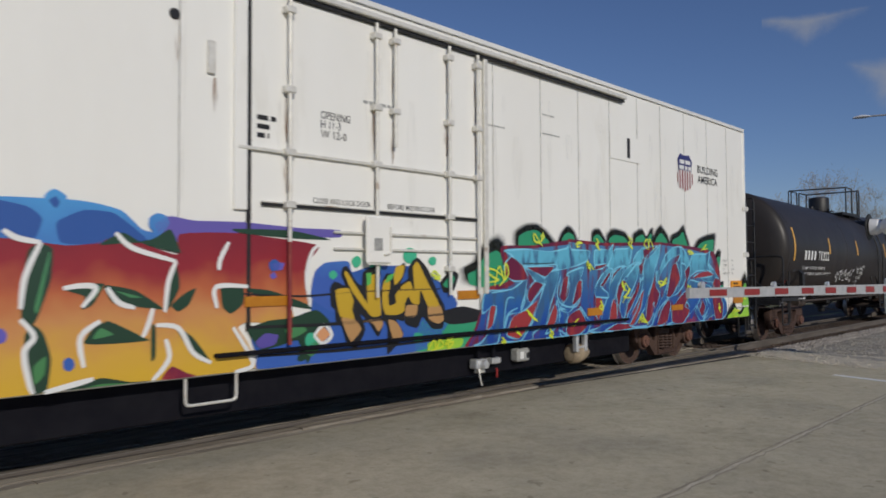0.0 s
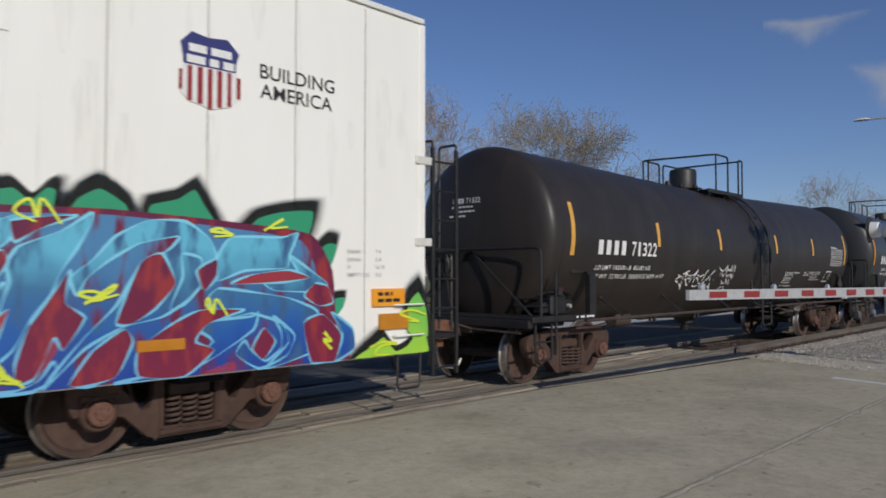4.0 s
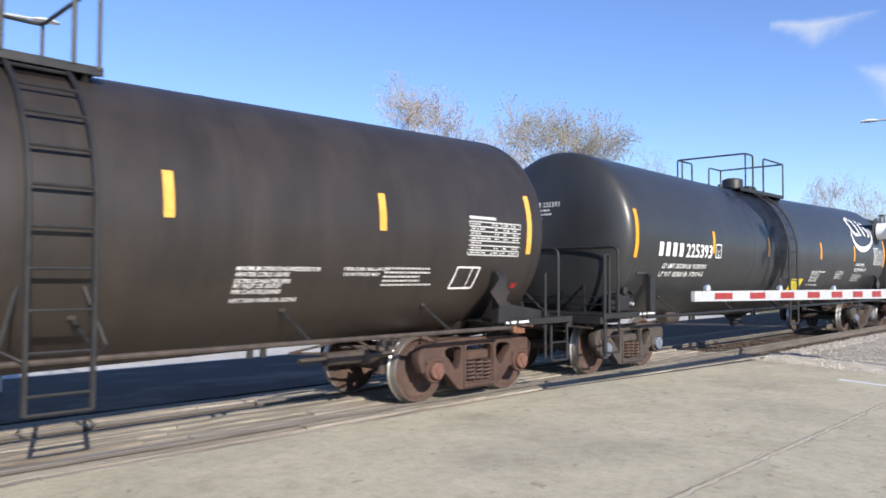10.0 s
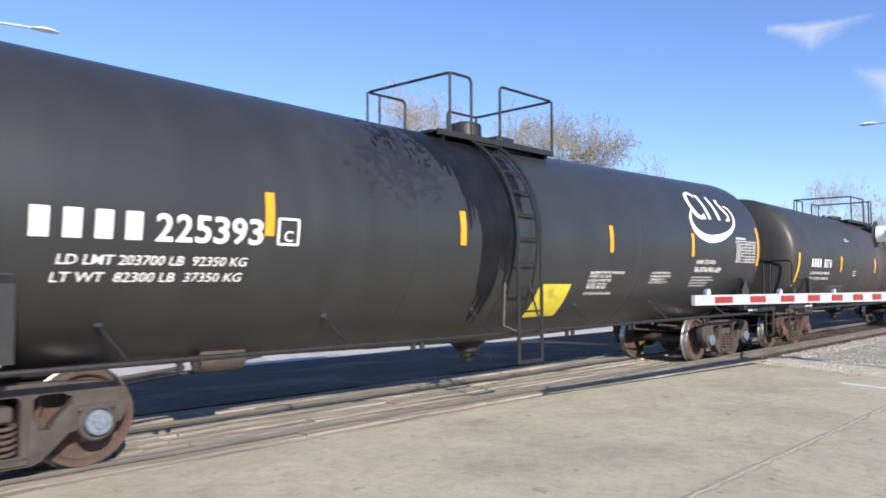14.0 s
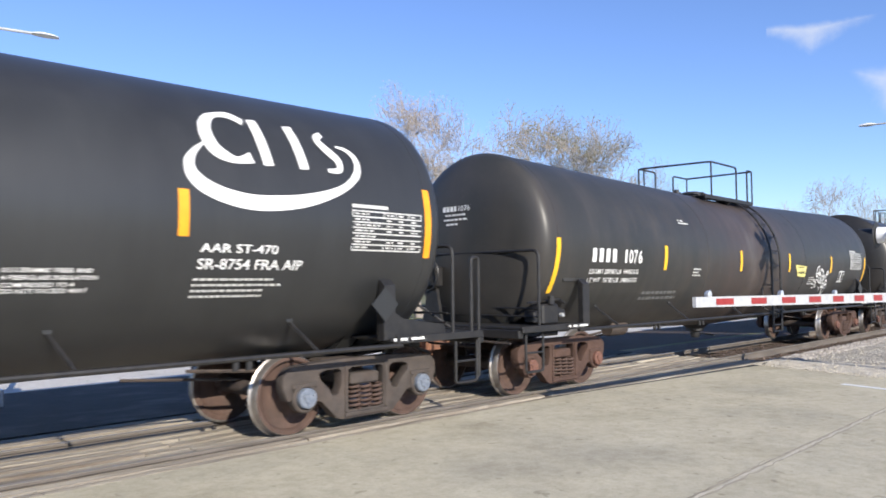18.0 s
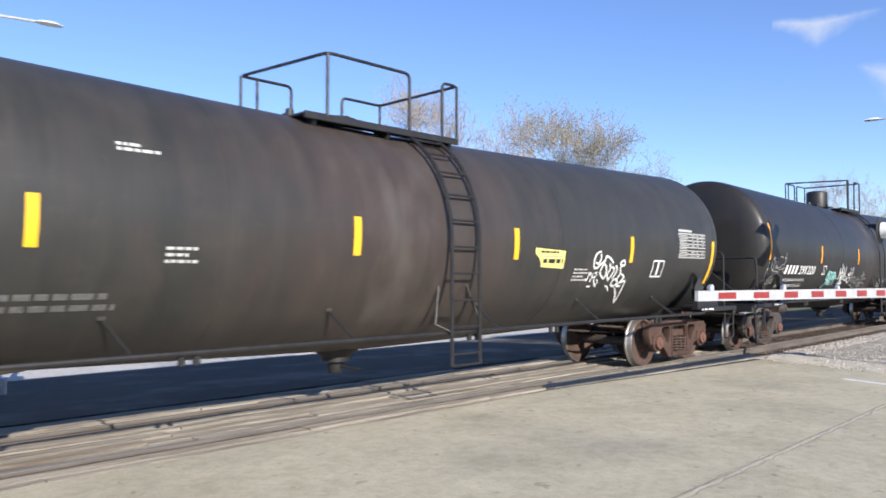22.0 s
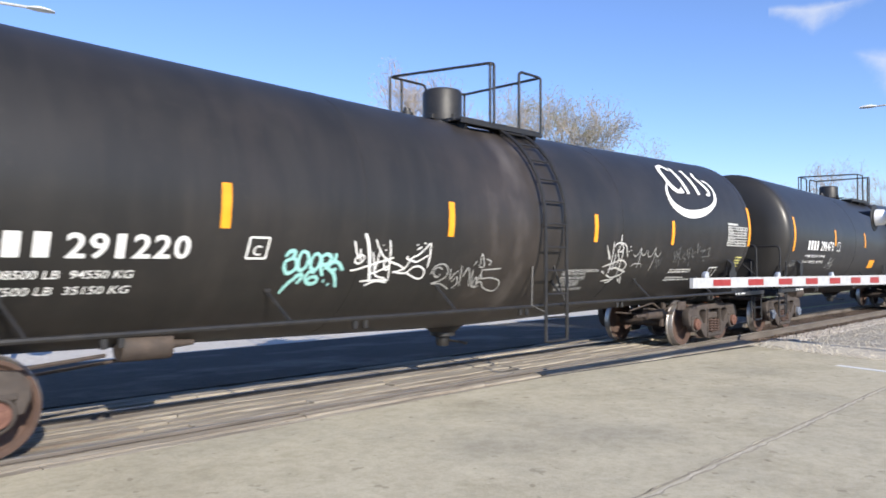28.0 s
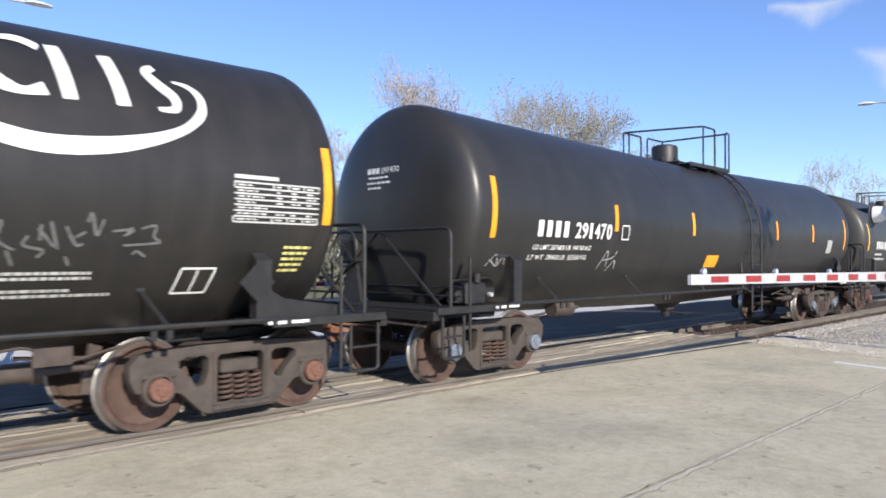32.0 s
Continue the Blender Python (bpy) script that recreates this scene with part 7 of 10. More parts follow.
def counter(mat, loop):
    """A dark gap between the letters, edged with a pale line."""
    paint(6, mat, loop)
    ring = rounded(loop)
    ring.append(ring[0])
    rskin.strips([[(a, b, 0.007 + 0.006 * math.sin(i * 0.9)) for i, (a, b) in enumerate(ring)]], GRAF["g_cyan"], "painted_outline", 0.017 + 7 * GAP)


def letter(loop):
    """A letter's limb fading from turquoise to blue, with its thin pale outline."""
    paint(4, "g_teal", loop)
    ring = rounded(loop)
    ring.append(ring[0])
    rskin.strips([[(a, b, 0.009 + 0.006 * math.sin(i * 0.7)) for i, (a, b) in enumerate(ring)]], GRAF["g_cyan"], "painted_outline", 0.017 + 5 * GAP)


def spray(layer, mat, line, w):
    """One sprayed stroke along a smooth line."""
    out = []
    n = len(line)
    for i in range(n - 1):
        p0, p1, p2, p3 = line[max(0, i - 1)], line[i], line[i + 1], line[min(n - 1, i + 2)]
        for k in range(5):
            t = k / 5
            out.append(tuple(0.5 * ((2 * b) + (c - a) * t + (2 * a - 5 * b + 4 * c - d) * t * t + (3 * b - a - 3 * c + d) * t ** 3) for a, b, c, d in zip(p0, p1, p2, p3)))
    out.append(line[-1])
    m = len(out) - 1
    rskin.strips([[(a, max(0.775, b), w * (0.55 + 0.45 * math.sin(math.pi * min(1, max(0, 0.12 + 0.8 * i / m))))) for i, (a, b) in enumerate(out)]], GRAF[mat], "painted_stroke", 0.017 + layer * GAP)


def faint(k):
    """Thin overspray: the white shows through."""
    m = material("thin black overspray", (0.02, 0.022, 0.02), (0.03, 0.035, 0.03), 4, 0.6)
    N, L = m.node_tree.nodes, m.node_tree.links
    tr, mx = N.new("ShaderNodeBsdfTransparent"), N.new("ShaderNodeMixShader")
    mx.inputs[0].default_value = (0.32, 0.27, 0.22, 0.17, 0.11, 0.06)[k]
    L.new(tr.outputs[0], mx.inputs[1])
    L.new(N["Principled BSDF"].outputs[0], mx.inputs[2])
    L.new(mx.outputs[0], N["Material Output"].inputs["Surface"])
    return m


soft_mats = [faint(k) for k in range(6)]
paint(0, "g_purple", [(-2.62, 2.17), (-2.48, 2.25), (-2.25, 2.22), (-1.75, 2.23), (-1.07, 2.2), (-0.55, 2.2), (-0.55, 2.12), (-1.06, 2.11), (-1.75, 2.13), (-2.48, 2.01)])
paint(0, "g_blue", [(-4.12, 2.3), (-3.34, 2.34), (-3.11, 2.32), (-2.91, 2.27), (-2.74, 2.12), (-2.66, 2.1), (-2.48, 2.04), (-2.86, 1.91), (-3.33, 1.9), (-4.11, 1.88)])
paint(0, "g_blue", [(-2.68, 2.15), (-2.67, 2.23), (-2.6, 2.27), (-2.52, 2.25), (-2.49, 2.18), (-2.59, 2.06)])
paint(1, "g_fire", [(-4.12, 1.97), (-3.37, 1.96), (-3.11, 1.99), (-2.93, 2.07), (-2.7, 1.98), (-2.41, 1.9), (-2.39, 2.09), (-1.8, 2.12), (-0.85, 2.03), (-0.94, 1.88), (-1.0, 1.74), (-0.97, 1.41), (-1.06, 1.38), (-1.18, 1.39), (-1.15, 1.2), (-1.68, 1.25), (-1.79, 1.2), (-1.68, 1.04), (-1.59, 0.81), (-1.73, 0.78), (-2.23, 0.78), (-2.59, 0.78), (-3.08, 0.78), (-3.34, 0.78), (-4.09, 0.78)])
paint(2, "g_leaf", [(-3.1, 1.97), (-2.93, 2.08), (-2.87, 2.07), (-2.7, 1.98), (-2.41, 1.92), (-2.38, 1.92), (-2.48, 2.13), (-2.66, 2.03)])
paint(2, "g_leaf", [(-3.09, 1.23), (-3.03, 1.33), (-2.71, 1.16), (-2.85, 1.14), (-3.09, 1.16)])
paint(2, "g_leaf", [(-1.97, 1.61), (-1.74, 1.59), (-1.74, 1.43), (-1.87, 1.34), (-1.96, 1.41)])
paint(2, "g_leaf", [(-1.69, 1.58), (-1.41, 1.55), (-1.0, 1.41), (-0.93, 1.35), (-1.18, 1.39), (-1.58, 1.5)])
paint(2, "g_leaf", [(-3.65, 1.91), (-3.57, 1.97), (-3.47, 1.93), (-3.48, 1.68), (-3.57, 1.39), (-3.62, 1.31), (-3.69, 1.37), (-3.69, 1.65)])
paint(2, "g_leaf", [(-3.66, 1.26), (-3.6, 1.32), (-3.53, 1.25), (-3.47, 1.04), (-3.5, 0.78), (-3.53, 0.78), (-3.61, 0.78), (-3.68, 1.02)])
paint(2, "g_leaf", [(-3.51, 0.78), (-3.3, 0.81), (-3.07, 0.85), (-2.83, 0.79), (-2.61, 0.78), (-2.98, 0.78)])
paint(2, "g_leaf", [(-3.39, 1.6), (-3.22, 1.64), (-3.06, 1.64), (-3.15, 1.47), (-3.24, 1.43), (-3.22, 1.54)])
paint(2, "g_leaf", [(-3.06, 1.63), (-2.79, 1.58), (-2.54, 1.41), (-2.74, 1.43), (-2.99, 1.48)])
paint(2, "g_leaf", [(-2.51, 1.39), (-2.49, 1.65), (-2.42, 1.8), (-2.39, 1.6)])
paint(2, "g_leaf", [(-2.47, 1.44), (-2.35, 1.54), (-2.23, 1.59), (-2.3, 1.44), (-2.4, 1.38)])
paint(2, "g_leaf", [(-3.22, 1.15), (-3.1, 1.32), (-2.94, 1.24), (-2.66, 1.14), (-2.98, 1.13)])
paint(2, "g_leaf", [(-2.43, 1.24), (-2.27, 1.15), (-2.07, 0.89), (-2.24, 0.96)])
paint(2, "g_leaf", [(-2.65, 1.27), (-2.61, 1.25), (-2.61, 0.99), (-2.65, 0.96)])
paint(3, "g_leafhi", [(-3.5, 1.89), (-3.49, 1.86), (-3.57, 1.43), (-3.6, 1.46)])
paint(3, "g_leafhi", [(-3.6, 0.99), (-3.51, 1.07), (-3.52, 0.92), (-3.59, 0.85)])
paint(3, "g_leafhi", [(-3.21, 0.78), (-3.07, 0.8), (-2.83, 0.78), (-3.12, 0.78)])
paint(3, "g_leafhi", [(-3.17, 1.56), (-3.08, 1.62), (-3.15, 1.51)])
paint(3, "g_leafhi", [(-2.96, 1.58), (-2.74, 1.52), (-2.84, 1.52)])
paint(3, "g_leafhi", [(-3.15, 1.18), (-3.09, 1.27), (-2.98, 1.21)])
paint(1, "g_blue2", [(-4.0, 2.3), (-3.85, 2.3), (-3.65, 2.26), (-3.55, 2.17), (-3.61, 2.01), (-3.85, 2.08), (-4.0, 2.09)])
paint(1, "g_blue2", [(-3.44, 2.15), (-3.23, 2.26), (-2.99, 2.25), (-2.8, 2.12), (-2.69, 2.01), (-3.04, 1.98), (-3.4, 1.98)])
paint(0, "g_blue", [(-3.55, 2.26), (-3.53, 2.37), (-3.46, 2.42), (-3.37, 2.37), (-3.37, 2.28), (-3.45, 2.2)])
paint(1, "g_blue2", [(-3.5, 2.32), (-3.45, 2.36), (-3.42, 2.31), (-3.45, 2.26)])
spray(5, "g_white", [(-3.83, 2.07), (-3.73, 2.01), (-3.56, 1.98)], 0.024)
spray(5, "g_white", [(-3.56, 1.98), (-3.67, 1.71), (-3.7, 1.45)], 0.024)
spray(5, "g_white", [(-3.7, 1.37), (-3.6, 1.23), (-3.67, 1.11), (-3.63, 0.86), (-3.6, 0.78)], 0.024)
spray(5, "g_white", [(-3.52, 0.78), (-3.3, 0.82), (-3.14, 0.85)], 0.024)
spray(5, "g_white", [(-2.97, 2.08), (-2.82, 1.95), (-2.43, 1.84)], 0.024)
spray(5, "g_white", [(-2.43, 1.84), (-2.5, 1.65), (-2.53, 1.38)], 0.024)
spray(5, "g_white", [(-3.39, 1.61), (-3.22, 1.63), (-3.13, 1.6), (-3.24, 1.45)], 0.024)
spray(5, "g_white", [(-3.04, 1.61), (-2.94, 1.48), (-2.8, 1.43)], 0.024)
spray(5, "g_white", [(-2.64, 1.42), (-2.68, 1.28), (-2.73, 1.17)], 0.024)
spray(5, "g_white", [(-3.09, 1.33), (-3.25, 1.2), (-3.22, 0.95)], 0.024)
spray(5, "g_white", [(-2.61, 1.27), (-2.4, 1.23), (-2.26, 1.0), (-2.08, 0.89)], 0.024)
spray(5, "g_white", [(-2.52, 1.14), (-2.49, 0.96), (-2.64, 0.78)], 0.024)
spray(5, "g_white", [(-1.9, 2.03), (-1.99, 1.86), (-2.0, 1.76)], 0.024)
spray(5, "g_white", [(-2.02, 1.4), (-2.03, 1.6), (-1.69, 1.6)], 0.024)
spray(5, "g_white", [(-1.85, 1.21), (-1.68, 0.95), (-1.64, 0.82), (-1.83, 0.78)], 0.024)
paint(3, "g_dot", [(-3.79, 1.25), (-3.8, 1.21), (-3.83, 1.19), (-3.86, 1.2), (-3.88, 1.23), (-3.88, 1.27), (-3.86, 1.3), (-3.83, 1.31), (-3.8, 1.28)])
paint(3, "g_blue2", [(-3.29, 0.98), (-3.3, 0.95), (-3.33, 0.93), (-3.36, 0.94), (-3.38, 0.97), (-3.38, 1.01), (-3.36, 1.04), (-3.33, 1.04), (-3.3, 1.02)])
paint(3, "g_blue2", [(-1.32, 1.81), (-1.34, 1.77), (-1.38, 1.75), (-1.42, 1.75), (-1.45, 1.79), (-1.45, 1.83), (-1.42, 1.86), (-1.38, 1.87), (-1.34, 1.85)])
paint(2, "g_leaf", [(-1.85, 2.16), (-1.19, 2.17), (-0.68, 2.09), (-1.19, 2.09), (-1.75, 2.12)])
paint(2, "g_leaf", [(-1.11, 0.84), (-1.02, 1.0), (-0.74, 1.03), (-0.93, 0.88), (-1.05, 0.81)])
paint(2, "g_maroon", [(-2.55, 0.78), (-2.46, 0.89), (-2.32, 0.82), (-2.23, 0.78)])
spray(4, "g_white", [(-0.85, 2.03), (-0.94, 1.93), (-1.0, 1.68), (-0.95, 1.38)], 0.022)
spray(4, "g_white", [(-0.9, 1.07), (-0.77, 1.18), (-0.67, 1.06), (-0.79, 0.98), (-0.9, 1.07)], 0.022)
paint(3, "g_dot", [(-1.42, 1.82), (-1.35, 1.84), (-1.27, 1.83), (-1.3, 1.76), (-1.39, 1.76)])
paint(3, "g_dot", [(-1.44, 1.71), (-1.39, 1.74), (-1.36, 1.69), (-1.41, 1.67)])
paint(3, "g_orange2", [(-0.9, 1.08), (-0.79, 1.16), (-0.69, 1.07), (-0.79, 1.0)])
paint(1, "g_blue2", [(-1.64, 1.12), (-1.18, 1.14), (-1.06, 1.3), (-0.84, 1.37), (-0.75, 1.8), (-0.55, 1.84), (-0.41, 1.8), (-0.12, 1.02), (0.58, 0.98), (1.01, 0.95), (0.92, 0.83), (0.5, 0.78), (-0.12, 0.78), (-0.93, 0.78), (-1.57, 0.78), (-1.58, 0.91)])
paint(2, "g_blue", [(-0.93, 1.46), (-0.89, 1.74), (-0.75, 1.84), (-0.45, 1.86), (-0.41, 1.77), (-0.54, 1.28)])
paint(1, "g_green", [(0.70, 1.16), (0.95, 1.22), (1.30, 1.20), (1.82, 1.13), (1.66, 0.95), (1.48, 0.78), (0.62, 0.78), (0.58, 0.90)])
paint(2, "g_lime", [(0.79, 0.87), (1.01, 0.92), (1.42, 0.89), (1.37, 0.78), (0.83, 0.78)])
paint(3, "g_dot2", [(-0.25, 1.86), (-0.27, 1.82), (-0.31, 1.79), (-0.36, 1.8), (-0.39, 1.84), (-0.39, 1.88), (-0.35, 1.91), (-0.31, 1.92), (-0.27, 1.9)])
paint(3, "g_dot2", [(-0.59, 1.71), (-0.61, 1.68), (-0.64, 1.66), (-0.67, 1.67), (-0.7, 1.69), (-0.7, 1.73), (-0.67, 1.75), (-0.64, 1.76), (-0.61, 1.74)])
paint(3, "g_dot2", [(0.61, 1.94), (0.58, 1.87), (0.51, 1.84), (0.44, 1.85), (0.39, 1.9), (0.39, 1.96), (0.44, 2.02), (0.51, 2.03), (0.58, 2.0)])
paint(3, "g_dot2", [(0.94, 1.88), (0.93, 1.84), (0.88, 1.82), (0.84, 1.83), (0.81, 1.86), (0.81, 1.89), (0.84, 1.92), (0.89, 1.93), (0.93, 1.91)])
paint(3, "g_dot2", [(0.04, 1.8), (0.02, 1.75), (-0.04, 1.72), (-0.1, 1.73), (-0.13, 1.77), (-0.13, 1.83), (-0.1, 1.87), (-0.04, 1.88), (0.02, 1.85)])
paint(3, "g_dot2", [(0.7, 0.94), (0.68, 0.9), (0.63, 0.88), (0.58, 0.89), (0.54, 0.93), (0.54, 0.97), (0.58, 1.01), (0.64, 1.01), (0.69, 0.99)])
paint(3, "g_dot2", [(-0.84, 1.01), (-0.86, 0.96), (-0.91, 0.93), (-0.97, 0.95), (-1.01, 1.0), (-1.01, 1.05), (-0.97, 1.1), (-0.91, 1.1), (-0.86, 1.07)])
paint(4, "g_black", [(-0.52, 1.79), (-0.45, 1.8), (-0.34, 1.64), (-0.25, 1.59), (-0.23, 1.74), (-0.02, 1.82), (0.03, 1.72), (0.0, 1.61), (0.04, 1.51), (0.02, 1.31), (0.07, 1.15), (-0.01, 1.0), (-0.14, 1.16), (-0.27, 1.27), (-0.2, 1.09), (-0.34, 0.88), (-0.48, 0.99), (-0.53, 1.14), (-0.61, 1.19), (-0.63, 1.33), (-0.68, 1.38), (-0.69, 1.57), (-0.63, 1.64), (-0.49, 1.59), (-0.54, 1.71)])
paint(4, "g_black", [(0.05, 1.61), (0.12, 1.72), (0.23, 1.72), (0.27, 1.77), (0.4, 1.85), (0.43, 1.77), (0.34, 1.61), (0.38, 1.51), (0.42, 1.29), (0.38, 1.16), (0.26, 1.19), (0.38, 1.03), (0.35, 0.95), (0.13, 0.79), (0.13, 1.1), (0.04, 1.26)])
paint(4, "g_black", [(0.46, 1.77), (0.54, 1.88), (0.63, 1.91), (0.79, 1.78), (0.95, 1.5), (1.08, 1.32), (1.09, 1.18), (1.04, 1.04), (0.86, 1.05), (0.7, 1.2), (0.61, 1.07), (0.41, 1.13), (0.39, 1.29), (0.32, 1.45), (0.33, 1.59), (0.46, 1.66)])
paint(5, "g_gold", [(-0.62, 1.54), (-0.44, 1.56), (-0.37, 1.42), (-0.39, 1.32), (-0.36, 1.22), (-0.56, 1.26)])
paint(6, "g_gold", [(-0.5, 1.72), (-0.46, 1.74), (-0.17, 1.38), (-0.06, 1.39), (0.03, 1.25), (-0.12, 1.24), (-0.39, 1.52)])
paint(5, "g_gold", [(-0.17, 1.67), (-0.01, 1.72), (0.01, 1.51), (0.03, 1.25), (-0.09, 1.25), (-0.17, 1.39)])
paint(5, "g_gold", [(0.08, 1.64), (0.17, 1.67), (0.17, 1.56), (0.14, 1.46), (0.16, 1.35), (0.26, 1.38), (0.25, 1.46), (0.3, 1.53), (0.38, 1.53), (0.4, 1.29), (0.29, 1.24), (0.1, 1.25), (0.05, 1.38), (0.05, 1.54)])
paint(5, "g_gold", [(0.23, 1.69), (0.27, 1.8), (0.4, 1.82), (0.37, 1.69), (0.29, 1.61), (0.24, 1.59)])
paint(5, "g_gold", [(0.34, 1.56), (0.49, 1.63), (0.56, 1.5), (0.54, 1.8), (0.62, 1.86), (0.79, 1.61), (0.99, 1.33), (0.79, 1.32), (0.66, 1.53), (0.64, 1.35), (0.52, 1.37), (0.46, 1.45), (0.4, 1.37)])
paint(5, "g_tan", [(-0.54, 1.24), (-0.36, 1.22), (-0.26, 1.1), (-0.4, 0.97), (-0.48, 1.09)])
paint(5, "g_tan", [(-0.24, 1.19), (-0.01, 1.21), (0.07, 1.15), (-0.01, 1.06), (-0.09, 1.16)])
paint(5, "g_tan", [(0.14, 1.2), (0.29, 1.14), (0.37, 1.0), (0.27, 0.92), (0.2, 0.99)])
paint(5, "g_tan", [(0.79, 1.32), (1.0, 1.32), (1.07, 1.15), (0.96, 1.1), (0.8, 1.17)])
paint(5, "g_tan", [(0.43, 1.34), (0.61, 1.34), (0.58, 1.2), (0.41, 1.21)])
paint(6, "g_lime", [(0.08, 1.61), (0.14, 1.7), (0.24, 1.73), (0.2, 1.66), (0.15, 1.63)], sharp=1)
paint(6, "g_lime", [(-0.19, 1.73), (-0.11, 1.73), (-0.12, 1.61), (-0.18, 1.58)], sharp=1)
paint(2, "g_leaf", [(-1.69, 1.17), (-1.47, 1.25), (-1.18, 1.27), (-0.87, 1.34), (-0.69, 1.2), (-0.87, 1.0), (-0.98, 0.78), (-1.1, 1.03), (-1.29, 1.0), (-1.54, 0.97)])
paint(3, "g_purple", [(-1.6, 1.05), (-1.49, 1.13), (-1.34, 1.1), (-1.38, 1.01), (-1.54, 0.98)])
paint(3, "g_leafhi", [(-1.26, 1.15), (-1.09, 1.2), (-0.99, 1.13), (-1.17, 1.06)])
paint(3, "g_leafhi", [(-1.02, 0.92), (-0.9, 1.01), (-0.79, 0.96), (-0.93, 0.85)])
paint(1, "g_blue2", [(-0.93, 1.38), (-0.84, 1.74), (-0.55, 1.84), (-0.38, 1.74), (-0.13, 1.8), (0.49, 1.81), (1.01, 1.61), (1.33, 1.34), (1.01, 0.95), (0.5, 0.78), (-0.4, 0.78), (-0.93, 0.78)])
paint(2, "g_black", [(1.01, 1.61), (1.2, 1.76), (1.35, 1.71), (1.26, 1.51), (1.08, 1.48)])
paint(2, "g_black", [(0.92, 1.22), (1.42, 1.3), (1.97, 1.18), (1.66, 1.09), (1.19, 1.08)])
paint(3, "g_green", [(1.06, 1.58), (1.2, 1.7), (1.28, 1.66), (1.19, 1.53)])
spray(5, "g_black", [(-1.74, 1.53), (-1.06, 1.49), (-0.27, 1.52), (1.01, 1.53)], 0.01)
spray(5, "g_black", [(-1.68, 1.2), (-0.68, 1.18), (0.18, 1.2), (1.66, 1.22)], 0.018)
spray(5, "g_black", [(-1.57, 0.91), (-0.67, 0.89), (0.18, 0.89), (1.57, 0.92)], 0.014)
paint(0, "g_soft", [(1.51, 1.64), (1.47, 1.79), (1.66, 1.87), (1.84, 2.07), (2.11, 2.19), (2.24, 2.13), (2.29, 1.95), (2.43, 1.66), (2.23, 1.59), (1.83, 1.58)], blur=1)
paint(1, "g_green", [(1.56, 1.58), (1.53, 1.71), (1.69, 1.77), (1.85, 1.94), (2.09, 2.03), (2.21, 1.98), (2.25, 1.83), (2.37, 1.6), (2.2, 1.54), (1.84, 1.54)])
paint(0, "g_soft", [(2.56, 2.12), (2.56, 2.3), (2.77, 2.4), (3.02, 2.42), (3.24, 2.33), (3.46, 2.14), (2.92, 2.1)], blur=1)
paint(1, "g_green", [(2.6, 2.09), (2.6, 2.24), (2.79, 2.32), (3.01, 2.34), (3.2, 2.26), (3.39, 2.1), (2.92, 2.08)])
paint(0, "g_soft", [(3.55, 2.14), (3.65, 2.33), (3.8, 2.43), (3.94, 2.38), (4.07, 2.19), (3.81, 2.12)], blur=1)
paint(1, "g_green", [(3.58, 2.11), (3.67, 2.27), (3.8, 2.34), (3.93, 2.31), (4.04, 2.15), (3.81, 2.09)])
paint(0, "g_soft", [(4.49, 2.11), (4.47, 2.33), (4.54, 2.41), (4.69, 2.41), (4.81, 2.31), (4.89, 2.14), (4.67, 2.11)], blur=1)
paint(1, "g_green", [(4.51, 2.08), (4.49, 2.26), (4.56, 2.33), (4.68, 2.33), (4.8, 2.24), (4.86, 2.11), (4.67, 2.08)])
paint(0, "g_soft", [(4.96, 2.16), (4.94, 2.34), (5.13, 2.44), (5.44, 2.41), (5.59, 2.32), (5.68, 2.19), (5.32, 2.14)], blur=1)
paint(1, "g_green", [(5.0, 2.12), (4.98, 2.28), (5.15, 2.35), (5.42, 2.33), (5.56, 2.26), (5.64, 2.15), (5.32, 2.11)])
paint(0, "g_soft", [(5.75, 2.17), (5.79, 2.39), (6.06, 2.48), (6.21, 2.36), (6.35, 2.5), (6.43, 2.48), (6.37, 2.23), (6.03, 2.14)], blur=1)
paint(1, "g_green", [(5.79, 2.13), (5.83, 2.32), (6.07, 2.39), (6.2, 2.3), (6.32, 2.41), (6.39, 2.39), (6.34, 2.18), (6.04, 2.11)])
paint(0, "g_soft", [(6.44, 2.24), (6.54, 2.43), (6.74, 2.56), (6.97, 2.41), (7.02, 2.27), (6.82, 2.12)], blur=1)
paint(1, "g_green", [(6.48, 2.18), (6.56, 2.34), (6.74, 2.44), (6.95, 2.32), (6.99, 2.2), (6.82, 2.09)])
paint(0, "g_soft", [(7.12, 2.24), (7.15, 2.41), (7.42, 2.49), (7.61, 2.61), (7.72, 2.45), (7.85, 2.23), (7.5, 2.19)], blur=1)
paint(1, "g_green", [(7.16, 2.19), (7.18, 2.33), (7.43, 2.4), (7.59, 2.5), (7.69, 2.36), (7.81, 2.18), (7.49, 2.15)])
paint(0, "g_soft", [(8.04, 2.13), (8.23, 2.35), (8.54, 2.44), (8.99, 2.49), (8.89, 2.12), (8.54, 2.09)], blur=1)
paint(1, "g_green", [(8.1, 2.09), (8.27, 2.27), (8.54, 2.35), (8.93, 2.38), (8.85, 2.08), (8.54, 2.06)])
paint(0, "g_soft", [(8.88, 1.77), (9.0, 2.06), (9.14, 2.17), (9.27, 2.14), (9.21, 1.94), (9.09, 1.75)], blur=1)
paint(1, "g_green", [(8.91, 1.73), (9.01, 1.97), (9.14, 2.05), (9.25, 2.03), (9.2, 1.87), (9.1, 1.71)])
paint(0, "g_soft", [(9.11, 1.4), (9.21, 1.52), (9.37, 1.53), (9.35, 1.41), (9.25, 1.3)], blur=1)
